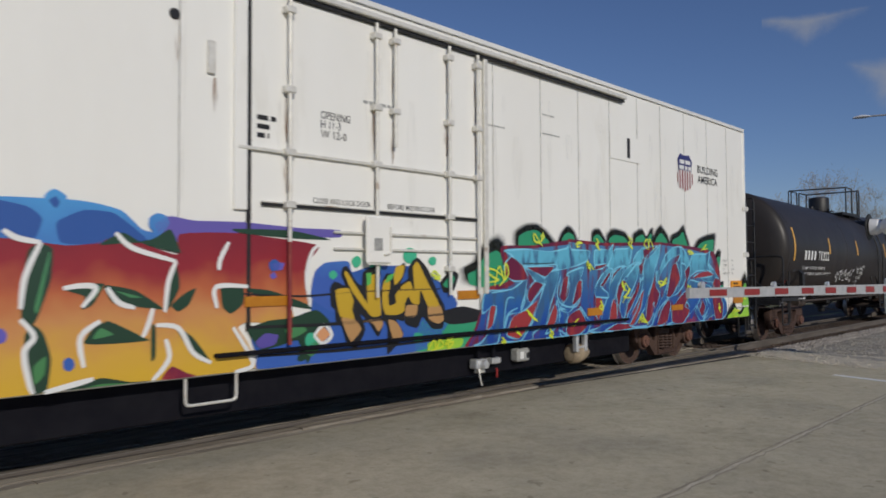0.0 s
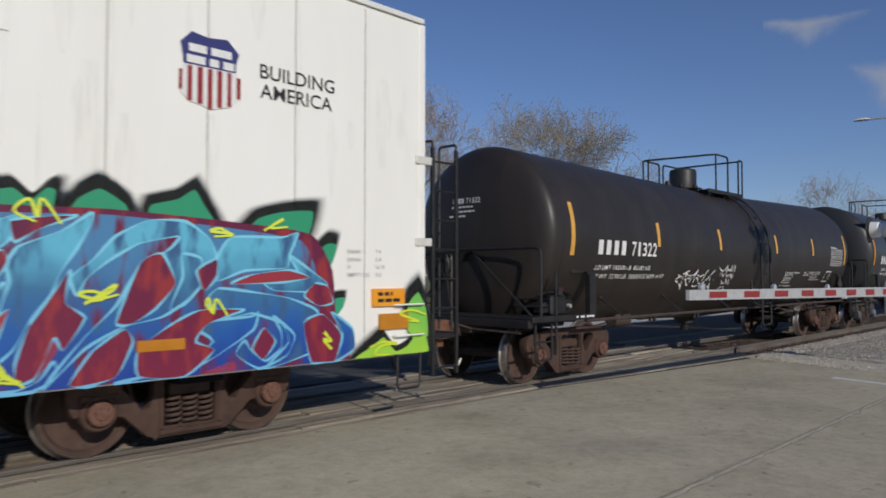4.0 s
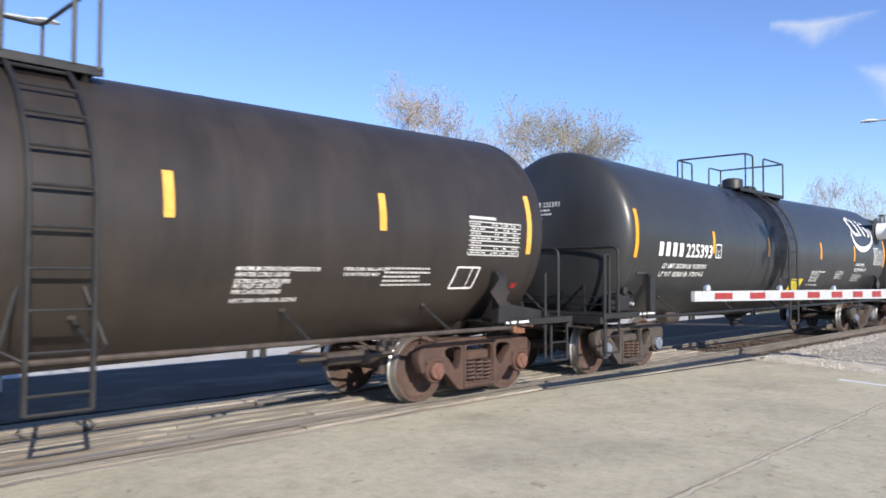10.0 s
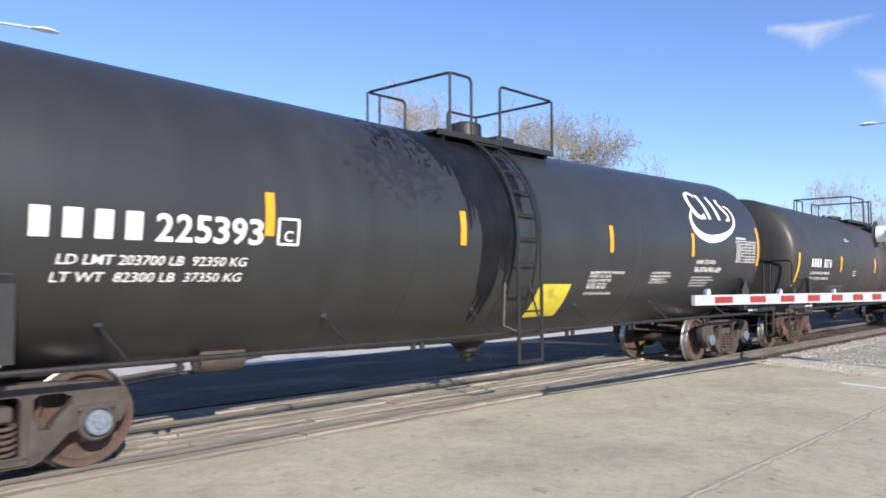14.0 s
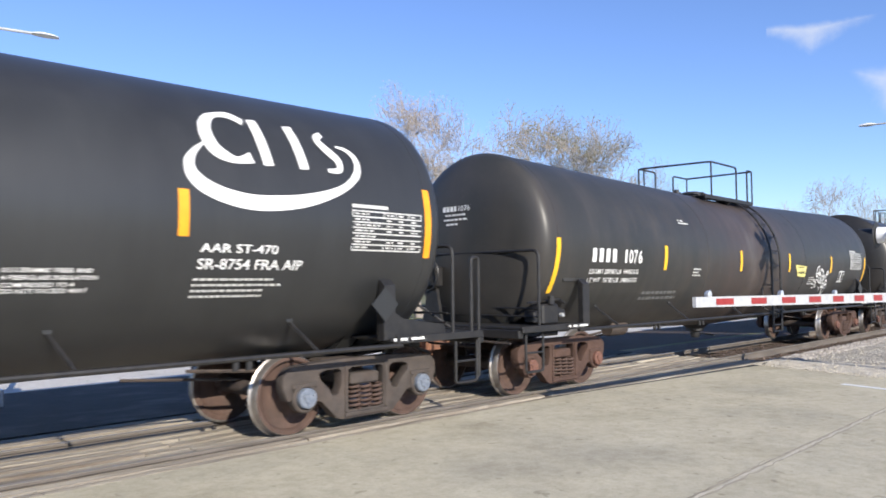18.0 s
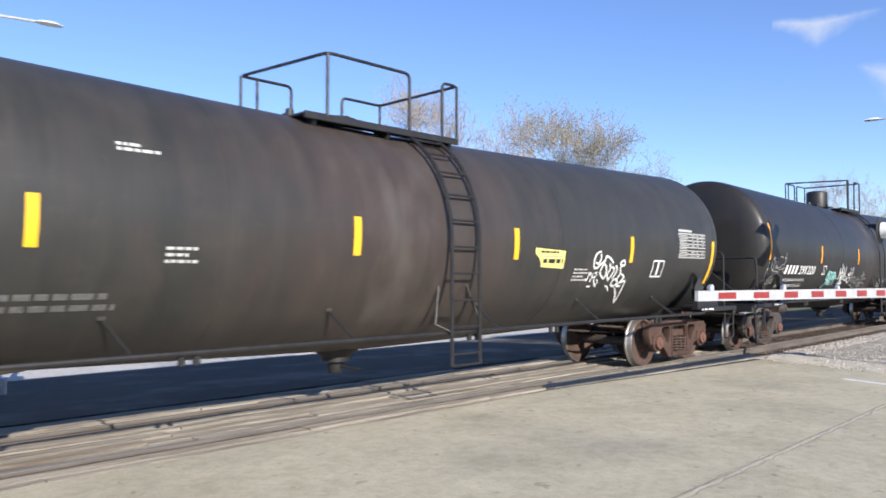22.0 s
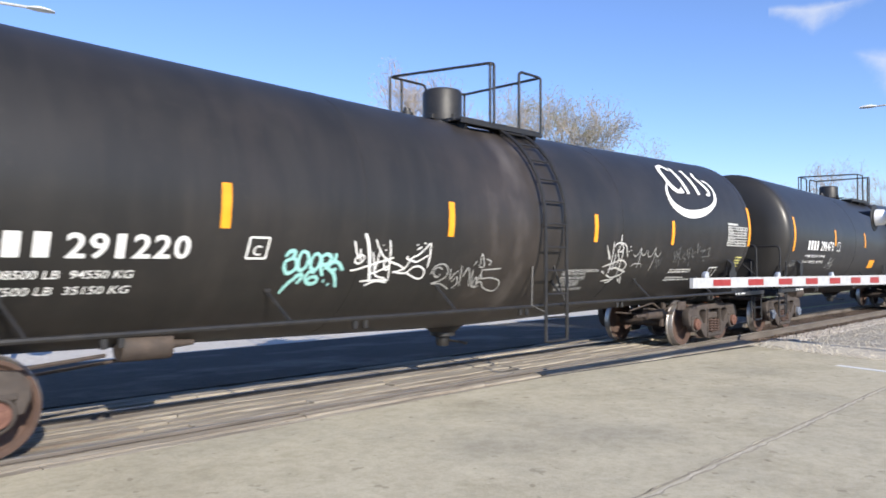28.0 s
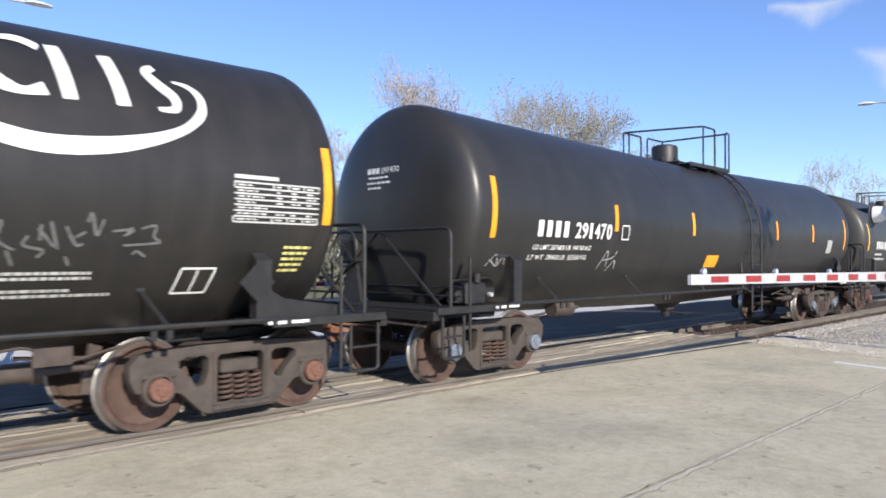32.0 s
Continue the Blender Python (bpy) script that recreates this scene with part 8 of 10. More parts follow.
paint(1, "g_green", [(9.13, 1.35), (9.22, 1.45), (9.36, 1.46), (9.34, 1.36), (9.25, 1.27)])
paint(0, "g_soft", [(9.44, 0.78), (9.71, 0.99), (9.91, 1.1), (10.11, 0.89), (10.32, 0.96), (10.61, 1.19), (10.72, 0.78), (10.14, 0.78)], blur=1)
paint(1, "g_lime", [(9.51, 0.78), (9.76, 0.9), (9.93, 0.99), (10.11, 0.82), (10.3, 0.87), (10.55, 1.06), (10.65, 0.78), (10.13, 0.78)])
paint(0, "g_soft", [(10.25, 1.21), (10.29, 1.52), (10.49, 1.68), (10.63, 1.43), (10.67, 1.04), (10.42, 0.97)], blur=1)
paint(1, "g_lime", [(10.27, 1.11), (10.31, 1.36), (10.48, 1.5), (10.61, 1.29), (10.64, 0.97), (10.43, 0.91)])
paint(2, "g_maroon", [(2.21, 2.09), (2.92, 2.12), (3.75, 2.22), (3.87, 2.24), (4.81, 2.21), (5.94, 2.25), (6.81, 2.27), (7.81, 2.23), (8.9, 2.14), (9.19, 1.74), (9.25, 1.07), (9.44, 0.8), (9.18, 0.78), (8.05, 0.78), (6.71, 0.78), (5.44, 0.78), (4.27, 0.78), (3.65, 0.78), (2.95, 0.78), (2.25, 0.78), (1.85, 0.78), (1.62, 0.78), (1.45, 0.78), (1.62, 0.95), (1.84, 1.36), (1.95, 1.54), (2.28, 1.59), (2.46, 1.69), (2.25, 1.85)])
paint(3, "g_deep", [(2.27, 2.05), (2.92, 2.08), (3.75, 2.15), (3.87, 2.19), (4.81, 2.16), (5.94, 2.19), (6.81, 2.22), (7.81, 2.17), (8.77, 2.07), (8.97, 1.74), (9.04, 1.07), (9.18, 0.82), (8.97, 0.78), (7.93, 0.78), (6.71, 0.78), (5.44, 0.78), (4.27, 0.78), (3.65, 0.78), (2.95, 0.78), (2.25, 0.78), (1.85, 0.78), (1.62, 0.78), (1.52, 0.78), (1.69, 0.99), (1.87, 1.36), (1.99, 1.47), (2.33, 1.53), (2.55, 1.62), (2.45, 1.86)])
letter([(4.51, 2.07), (4.75, 2.1), (4.96, 2.1), (5.08, 2.19), (5.03, 2.02), (4.9, 1.84), (4.76, 1.87), (4.52, 1.85)])
letter([(5.12, 2.11), (5.52, 2.13), (5.7, 2.19), (5.62, 1.94), (5.54, 1.83), (5.28, 1.83), (5.06, 1.78), (4.92, 1.82), (5.01, 1.97)])
letter([(5.24, 1.82), (5.43, 1.83), (5.29, 1.6), (5.15, 1.37), (5.02, 1.16), (4.91, 0.94), (4.7, 0.93), (4.76, 1.15), (4.89, 1.34), (4.96, 1.55), (5.07, 1.75)])
letter([(4.53, 1.5), (4.72, 1.69), (4.93, 1.8), (5.06, 1.77), (4.89, 1.66), (4.7, 1.5), (4.92, 1.38), (4.9, 1.32), (4.53, 1.35)])
letter([(5.8, 1.87), (5.94, 1.89), (5.84, 1.63), (5.61, 1.36), (5.44, 1.14), (5.41, 0.96), (5.3, 1.02), (5.25, 1.16), (5.4, 1.42), (5.54, 1.68)])
letter([(5.14, 1.34), (5.22, 1.54), (5.47, 1.78), (5.71, 1.88), (5.88, 1.91), (5.68, 1.77), (5.45, 1.64), (5.28, 1.54)])
letter([(5.72, 1.94), (5.87, 2.08), (6.11, 2.18), (6.07, 2.0), (5.93, 1.87), (5.75, 1.86)])
letter([(6.04, 1.79), (6.12, 1.93), (6.44, 2.07), (6.67, 2.23), (6.67, 2.14), (6.56, 1.93), (6.44, 1.74), (6.35, 1.52), (6.21, 1.34), (6.09, 1.11), (5.8, 0.88), (5.64, 0.78), (5.58, 0.78), (5.72, 0.94), (5.93, 1.27), (6.02, 1.49), (6.06, 1.64)])
letter([(5.92, 1.53), (6.03, 1.65), (6.0, 1.44), (5.79, 1.19), (5.54, 0.96), (5.46, 0.94), (5.68, 1.24)])
letter([(4.31, 0.81), (4.54, 0.84), (4.77, 0.9), (5.07, 0.92), (5.17, 0.93), (5.04, 0.78), (4.78, 0.78), (4.54, 0.78)])
letter([(5.62, 0.8), (6.11, 0.8), (6.29, 0.87), (6.39, 1.01), (6.42, 0.89), (6.23, 0.78), (5.65, 0.78)])
letter([(6.56, 1.53), (6.51, 1.69), (6.68, 1.83), (6.87, 2.04), (7.15, 2.19), (7.5, 2.2), (7.74, 2.05), (7.81, 1.89), (7.74, 1.68), (7.57, 1.5), (7.29, 1.33), (6.95, 1.26), (6.63, 1.09), (6.32, 0.78), (6.38, 0.89), (6.63, 1.19), (6.88, 1.44), (7.06, 1.75), (7.35, 1.94), (7.44, 2.06), (7.07, 1.98), (6.82, 1.83), (6.64, 1.68)])
letter([(7.47, 1.9), (7.66, 1.86), (7.66, 1.62), (7.5, 1.44), (7.36, 1.4), (7.48, 1.69)])
letter([(7.96, 2.07), (8.54, 2.09), (8.74, 2.15), (8.63, 1.91), (8.6, 1.78), (8.12, 1.75), (7.83, 1.65), (7.8, 1.82)])
letter([(8.63, 1.91), (8.89, 1.76), (9.11, 1.62), (9.0, 1.53), (8.46, 1.55), (8.3, 1.65), (8.54, 1.63), (8.77, 1.68)])
letter([(7.83, 1.58), (8.2, 1.54), (8.63, 1.47), (8.97, 1.34), (9.08, 1.13), (9.02, 0.93), (8.63, 0.82), (8.36, 0.78), (8.63, 1.02), (8.54, 1.22), (8.2, 1.33), (7.96, 1.3), (7.71, 1.44)])
letter([(7.56, 1.26), (8.2, 1.3), (8.27, 1.35), (8.22, 1.17), (7.82, 0.94), (7.52, 0.81), (7.29, 0.78), (6.87, 0.78), (7.43, 0.86), (7.79, 1.08)])
letter([(9.17, 1.31), (9.46, 1.12), (9.49, 0.9), (9.25, 0.78), (8.91, 0.78), (9.27, 0.91), (9.33, 1.07)])
letter([(8.44, 1.3), (8.7, 1.09), (8.61, 0.89), (8.29, 0.78), (8.03, 0.94), (8.12, 1.07), (8.2, 0.96), (8.36, 0.85), (8.54, 0.97), (8.54, 1.13)])
letter([(6.79, 0.86), (6.92, 1.07), (6.96, 1.24), (6.99, 1.07), (6.94, 0.9), (6.7, 0.78), (6.57, 0.78)])
letter([(2.26, 2.03), (2.73, 2.06), (3.35, 2.04), (3.75, 2.1), (3.84, 2.2), (3.87, 2.08), (4.38, 2.07), (4.29, 1.91), (3.93, 1.82), (3.47, 1.76), (3.47, 1.85), (2.68, 1.83), (2.4, 1.98)])
letter([(1.83, 1.42), (1.95, 1.49), (2.41, 1.5), (2.64, 1.6), (2.76, 1.65), (2.7, 1.33), (2.61, 1.18), (2.34, 1.15), (2.26, 0.97), (2.17, 0.94), (2.09, 0.78), (1.62, 0.78), (1.77, 0.81), (2.0, 1.0), (2.08, 1.21), (2.03, 1.3), (1.8, 1.19)])
letter([(2.7, 1.83), (2.9, 1.77), (3.22, 1.59), (2.95, 1.37), (2.69, 1.18), (2.62, 1.23), (2.74, 1.46), (2.99, 1.57), (2.88, 1.67)])
letter([(3.23, 1.71), (3.53, 1.78), (3.48, 1.55), (3.31, 1.24), (3.21, 0.99), (2.9, 0.87), (2.86, 0.78), (2.34, 0.78), (2.25, 0.8), (2.61, 0.78), (2.88, 1.02), (3.04, 1.31), (3.15, 1.5)])
letter([(3.48, 1.32), (3.56, 1.08), (3.43, 0.9), (3.18, 0.84), (3.42, 1.04)])
letter([(3.74, 1.71), (4.2, 1.81), (4.01, 1.49), (3.89, 1.19), (3.75, 1.12), (3.56, 1.19), (3.76, 1.37), (3.81, 1.56)])
letter([(3.55, 1.18), (3.68, 1.18), (3.77, 1.11), (3.66, 0.91), (3.54, 0.97)])
letter([(3.53, 0.88), (3.76, 0.78), (4.08, 0.88), (4.01, 0.78), (3.76, 0.78), (3.59, 0.78)])
letter([(4.08, 1.21), (4.28, 1.03), (4.4, 0.96), (4.28, 0.78), (4.08, 0.78), (4.17, 0.93)])
counter("g_maroon", [(4.52, 1.84), (4.86, 1.87), (4.76, 1.8), (4.52, 1.77)])
counter("g_maroon", [(4.66, 1.52), (4.91, 1.72), (4.98, 1.69), (4.76, 1.51)])
counter("g_maroon", [(5.06, 1.71), (5.19, 1.78), (5.43, 1.84), (5.19, 1.74), (5.04, 1.61), (4.96, 1.54)])
counter("g_maroon", [(5.15, 1.36), (5.22, 1.51), (5.38, 1.61), (5.46, 1.56), (5.33, 1.38), (5.2, 1.17)])
counter("g_maroon", [(5.51, 1.2), (5.78, 1.44), (5.94, 1.64), (5.89, 1.44), (5.59, 1.1), (5.43, 1.01)])
counter("g_maroon", [(6.21, 1.31), (6.43, 1.64), (6.51, 1.75), (6.47, 1.48), (6.63, 1.35), (6.46, 1.09), (6.39, 1.2), (6.26, 0.89), (6.13, 0.85), (6.11, 1.01)])
counter("g_maroon", [(5.88, 1.84), (6.01, 1.9), (6.05, 1.8), (5.96, 1.68)])
counter("g_maroon", [(4.78, 0.79), (5.12, 0.88), (5.39, 0.88), (5.58, 0.86), (5.64, 0.78), (5.03, 0.78)])
counter("g_maroon", [(6.06, 2.13), (6.26, 2.17), (6.56, 2.2), (6.26, 2.07), (6.09, 1.96)])
counter("g_maroon", [(6.88, 1.3), (7.08, 1.81), (7.28, 1.9), (7.41, 1.63), (7.22, 1.4), (7.01, 1.28)])
counter("g_maroon", [(7.61, 1.75), (7.81, 1.86), (7.82, 1.69), (7.69, 1.56)])
counter("g_maroon", [(7.39, 1.27), (7.65, 1.38), (8.12, 1.37), (7.73, 1.25), (7.61, 1.09), (7.8, 1.0), (7.51, 0.78), (7.08, 0.82), (7.08, 1.06)])
counter("g_maroon", [(8.2, 0.98), (8.33, 1.18), (8.47, 1.04), (8.33, 0.87)])
counter("g_maroon", [(8.81, 1.21), (9.05, 1.29), (9.31, 1.06), (9.21, 0.78), (8.91, 0.78)])
counter("g_maroon", [(6.69, 1.07), (6.95, 1.24), (7.03, 1.12), (6.89, 0.84), (6.63, 0.78), (6.51, 0.81)])
counter("g_maroon", [(8.95, 1.62), (9.11, 1.59), (9.19, 1.41), (9.0, 1.38), (8.81, 1.49)])
counter("g_red", [(4.53, 1.33), (4.69, 1.32), (4.74, 1.2), (4.61, 0.98), (4.53, 1.04)])
counter("g_red", [(4.98, 1.18), (5.06, 1.3), (5.16, 1.18), (5.16, 0.94), (4.93, 0.93)])
counter("g_red", [(5.56, 0.85), (5.89, 1.17), (5.94, 1.34), (6.06, 1.44), (5.95, 1.12), (5.68, 0.84)])
counter("g_red", [(7.96, 1.62), (8.2, 1.71), (8.63, 1.76), (8.88, 1.68), (8.54, 1.63)])
counter("g_maroon", [(2.25, 1.84), (2.41, 1.95), (2.68, 1.82), (2.77, 1.64), (2.46, 1.61), (2.27, 1.71)])
counter("g_maroon", [(2.73, 1.81), (3.4, 1.82), (3.19, 1.66), (2.93, 1.74)])
counter("g_maroon", [(2.81, 1.51), (2.93, 1.6), (3.15, 1.55), (2.84, 1.31), (2.75, 1.39)])
counter("g_maroon", [(3.55, 1.39), (3.63, 1.61), (3.79, 1.68), (3.7, 1.33), (3.63, 1.28)])
counter("g_maroon", [(3.88, 1.27), (4.0, 1.55), (4.14, 1.62), (4.12, 1.37), (3.94, 1.24)])
counter("g_maroon", [(3.7, 0.85), (3.76, 1.06), (4.07, 1.17), (4.28, 0.91), (4.07, 0.78), (3.76, 0.78)])
counter("g_maroon", [(3.2, 0.78), (3.47, 0.78), (3.78, 0.78), (3.48, 0.78)])
counter("g_red", [(2.29, 0.88), (2.42, 1.11), (2.69, 1.2), (3.0, 1.33), (2.84, 1.02), (2.56, 0.81)])
counter("g_red", [(3.2, 0.94), (3.41, 1.26), (3.49, 1.14), (3.42, 0.98)])
counter("g_red", [(1.87, 0.96), (1.96, 1.27), (2.08, 1.27), (2.0, 1.04)])
spray(5, "g_cyan", [(3.58, 1.67), (3.49, 1.4), (3.64, 1.24), (4.0, 1.22), (4.13, 1.44), (4.14, 1.61)], 0.014)
spray(5, "g_cyan", [(1.99, 1.46), (2.2, 1.48), (2.41, 1.5)], 0.012)
spray(5, "g_cyan", [(2.23, 0.94), (2.31, 1.35), (2.46, 1.38)], 0.012)
spray(5, "g_cyan", [(2.25, 0.96), (2.33, 1.16), (2.55, 1.24)], 0.012)
spray(5, "g_black", [(2.68, 1.86), (3.03, 1.86), (3.43, 1.87)], 0.006)
paint(3, "g_red", [(7.08, 1.05), (7.47, 1.04), (7.48, 0.86), (7.08, 0.85)])
paint(3, "g_red", [(8.54, 1.72), (8.77, 1.79), (8.86, 1.68), (8.54, 1.65)])
paint(3, "g_red", [(8.04, 1.71), (8.35, 1.72), (8.33, 1.63), (8.04, 1.61)])
paint(3, "g_red", [(5.27, 1.41), (5.38, 1.55), (5.45, 1.5), (5.34, 1.36)])
paint(3, "g_red", [(5.66, 0.95), (5.89, 1.13), (5.83, 1.29), (5.68, 1.1)])
paint(3, "g_red", [(6.24, 1.11), (6.42, 1.32), (6.45, 1.15), (6.28, 0.9)])
paint(3, "g_red", [(9.0, 0.98), (9.24, 1.07), (9.19, 0.86), (8.95, 0.8)])
paint(3, "g_red", [(7.65, 0.78), (8.0, 0.88), (8.03, 0.78), (7.65, 0.78)])
paint(3, "g_red", [(2.38, 0.93), (2.47, 1.11), (2.69, 1.19), (2.65, 0.95), (2.47, 0.89)])
paint(3, "g_red", [(3.58, 1.4), (3.63, 1.61), (3.81, 1.67), (3.7, 1.34)])
paint(3, "g_red", [(3.94, 1.28), (4.09, 1.55), (4.1, 1.33)])
paint(3, "g_red", [(1.84, 1.02), (1.92, 1.27), (2.06, 1.28), (2.0, 1.14)])
paint(5, "g_dot2", [(2.43, 0.84), (2.56, 0.93), (2.75, 1.0), (2.83, 0.97), (2.65, 0.85), (2.47, 0.82)])
paint(5, "g_dot2", [(3.82, 0.96), (3.91, 1.03), (4.04, 0.99), (4.01, 0.9), (3.85, 0.88)])
paint(5, "g_dot2", [(6.19, 0.93), (6.23, 1.02), (6.3, 1.03), (6.29, 0.94), (6.22, 0.9)])
spray(9, "g_yellow", [(3.12, 2.11), (2.93, 2.29), (2.94, 2.18), (3.08, 2.16), (2.94, 2.18)], 0.014)
spray(9, "g_yellow", [(3.96, 2.16), (4.06, 2.2), (4.16, 2.18), (4.06, 2.18), (4.0, 2.12), (4.1, 2.14)], 0.014)
spray(9, "g_yellow", [(4.56, 2.27), (4.61, 2.2), (4.54, 2.18), (4.65, 2.09), (4.58, 2.18), (4.63, 2.21), (4.55, 2.27)], 0.014)
spray(9, "g_yellow", [(5.55, 2.35), (5.61, 2.26), (5.55, 2.22), (5.68, 2.13), (5.63, 2.2), (5.69, 2.28), (5.59, 2.31)], 0.014)
spray(9, "g_yellow", [(6.43, 2.12), (6.28, 2.32), (6.25, 2.17), (6.19, 2.31), (6.08, 2.21), (6.24, 2.13)], 0.014)
spray(9, "g_yellow", [(7.96, 2.1), (7.84, 2.15), (7.74, 2.12), (7.9, 2.11), (7.98, 2.09), (7.78, 2.07)], 0.014)
spray(9, "g_yellow", [(4.47, 1.77), (4.36, 1.87), (4.37, 1.79), (4.3, 1.9), (4.28, 1.84), (4.38, 1.76)], 0.014)
spray(9, "g_yellow", [(2.04, 1.55), (2.14, 1.82), (2.25, 1.62), (2.27, 1.86), (2.34, 1.71), (2.14, 1.55)], 0.014)
spray(9, "g_yellow", [(2.99, 1.03), (2.74, 1.2), (2.81, 1.16), (2.94, 1.05), (2.77, 1.15)], 0.014)
spray(9, "g_yellow", [(4.65, 1.28), (4.7, 1.22), (4.62, 1.18), (4.74, 1.12), (4.7, 1.19), (4.75, 1.18), (4.66, 1.28)], 0.014)
spray(9, "g_yellow", [(3.84, 0.93), (4.03, 1.02), (3.97, 0.99), (3.88, 0.92), (4.04, 0.95)], 0.014)
spray(9, "g_yellow", [(6.18, 0.82), (6.01, 0.96), (6.02, 0.92), (6.15, 0.86), (5.99, 0.88)], 0.014)
spray(9, "g_yellow", [(6.62, 1.46), (6.86, 1.62), (6.84, 1.57), (6.68, 1.49), (6.9, 1.54)], 0.014)
spray(9, "g_yellow", [(3.28, 0.92), (3.32, 0.84), (3.27, 0.81), (3.36, 0.78), (3.32, 0.78), (3.37, 0.84), (3.29, 0.88)], 0.014)
spray(9, "g_yellow", [(2.2, 0.85), (2.24, 0.78), (2.17, 0.8), (2.23, 0.78), (2.22, 0.78), (2.27, 0.79), (2.18, 0.86)], 0.014)
spray(9, "g_yellow", [(5.57, 1.42), (5.43, 1.55), (5.39, 1.42), (5.34, 1.58), (5.33, 1.5), (5.47, 1.42)], 0.014)
spray(9, "g_yellow", [(2.61, 0.84), (2.49, 0.97), (2.52, 0.91), (2.59, 0.86), (2.5, 0.91)], 0.014)
spray(9, "g_yellow", [(6.8, 1.52), (6.69, 1.57), (6.57, 1.55), (6.7, 1.5), (6.77, 1.5), (6.62, 1.48)], 0.014)
spray(9, "g_yellow", [(7.93, 1.32), (7.81, 1.48), (7.78, 1.36), (7.73, 1.49), (7.71, 1.42), (7.79, 1.34)], 0.014)
spray(9, "g_yellow", [(10.59, 1.23), (10.36, 1.29), (10.16, 1.26), (10.32, 1.2), (10.47, 1.15), (10.29, 1.17)], 0.014)
spray(9, "g_yellow", [(9.7, 0.89), (9.89, 0.94), (10.12, 0.91), (9.88, 0.9), (9.78, 0.81), (10.01, 0.79)], 0.014)
spray(9, "g_yellow", [(5.86, 0.86), (5.93, 0.98), (5.95, 0.9), (5.97, 1.02), (6.04, 0.93), (5.94, 0.86)], 0.014)
spray(9, "g_yellow", [(8.32, 2.15), (8.54, 2.27), (8.49, 2.25), (8.4, 2.18), (8.6, 2.2)], 0.014)
spray(9, "g_yellow", [(9.08, 1.11), (9.13, 1.02), (9.06, 1.02), (9.17, 0.91), (9.08, 1.0), (9.17, 1.0), (9.06, 1.09)], 0.014)
spray(9, "g_yellow", [(5.34, 1.23), (5.57, 1.46), (5.52, 1.38), (5.37, 1.32), (5.59, 1.3)], 0.014)
spray(9, "g_yellow", [(2.22, 1.68), (2.03, 1.77), (1.84, 1.78), (2.01, 1.67), (2.13, 1.63), (1.92, 1.6)], 0.014)
spray(9, "g_yellow", [(1.0, 1.68), (0.9, 1.75), (0.85, 1.71), (0.92, 1.69), (1.0, 1.65), (0.88, 1.66)], 0.014)
spray(9, "g_yellow", [(3.15, 2.32), (3.13, 2.27), (3.17, 2.26), (3.09, 2.18), (3.12, 2.23), (3.09, 2.26), (3.16, 2.3)], 0.014)
spray(9, "g_yellow", [(0.77, 0.78), (0.88, 0.9), (0.92, 0.8), (0.98, 0.9), (1.04, 0.82), (0.83, 0.78)], 0.014)
spray(9, "g_yellow", [(1.23, 0.93), (1.13, 0.86), (1.23, 0.86), (1.14, 0.78), (1.13, 0.84), (1.08, 0.84), (1.17, 0.95)], 0.014)
# orange reflectors and a small orange notice stay uncovered
for u, z0, z1, w in ((10.332, 1.05, 1.17, 0.21), (13.114, 1.03, 1.13, 0.22), (15.909, 1.08, 1.26, 0.22), (7.361, 1.39, 1.50, 0.20), (4.363, 1.40, 1.50, 0.26)):
    part("reflector", Geo().box(u - CR - w, u - CR + w, SIDE - 0.040, SIDE - 0.003, z0, z1), M["reflector"], reefer, "orange reflector panel")
part("notice", Geo().box(15.581 - CR, 16.069 - CR, SIDE - 0.040, SIDE - 0.003, 1.35, 1.55), M["stripe_orange"], reefer, "small orange notice")
rskin.bars(15.65 - CR, 1.47, 0.36, 2, 0.075, 0.04, 77, "black_steel", off=0.042)
# shield emblem: plain blue head over red and white stripes
rskin.shape([(7.546, 3.985), (7.711, 3.959), (7.913, 3.984), (8.041, 3.866), (8.006, 3.743), (8.007, 3.682), (8.061, 3.548), (8.042, 3.43), (7.949, 3.331), (7.821, 3.298), (7.747, 3.275), (7.648, 3.307), (7.528, 3.324), (7.442, 3.405), (7.412, 3.529), (7.466, 3.662), (7.46, 3.758), (7.434, 3.869)], "white_paint", "shield", 0.010)
rskin.shape([(7.546, 3.985), (7.711, 3.959), (7.913, 3.984), (8.041, 3.866), (8.006, 3.743), (8.007, 3.676), (7.466, 3.672), (7.46, 3.758), (7.434, 3.869)],
            GRAF["g_navy"], "shield_head", 0.013)
for a, b, low, high in [(7.425, 7.457, 3.421, 3.614), (7.508, 7.555, 3.331, 3.662), (7.608, 7.662, 3.315, 3.665), (7.711, 7.76, 3.279, 3.663), (7.811, 7.861, 3.307, 3.665), (7.918, 7.959, 3.336, 3.668), (8.018, 8.06, 3.426, 3.632)]:
    rskin.panel(a, b, low, high, "gate_red", "shield_stripe", 0.0125, 2)
for x, z, w in ((7.519, 3.796, 0.433), (7.498, 3.688, 0.487)):
    rskin.bars(x, z, w, 1, 0.1, 0.075, int(z * 100), "white_paint", ragged=0.02, off=0.016)
rskin.text("EXHW", 9.403, 1.945, 0.045, None, "grey_paint")
rskin.text("7-4", 9.812, 1.955, 0.045, None, "grey_paint")
rskin.text("EXWH", 9.404, 1.855, 0.045, None, "grey_paint")
rskin.text("5-4", 9.813, 1.861, 0.045, None, "grey_paint")
rskin.text("H", 9.404, 1.773, 0.045, None, "grey_paint")
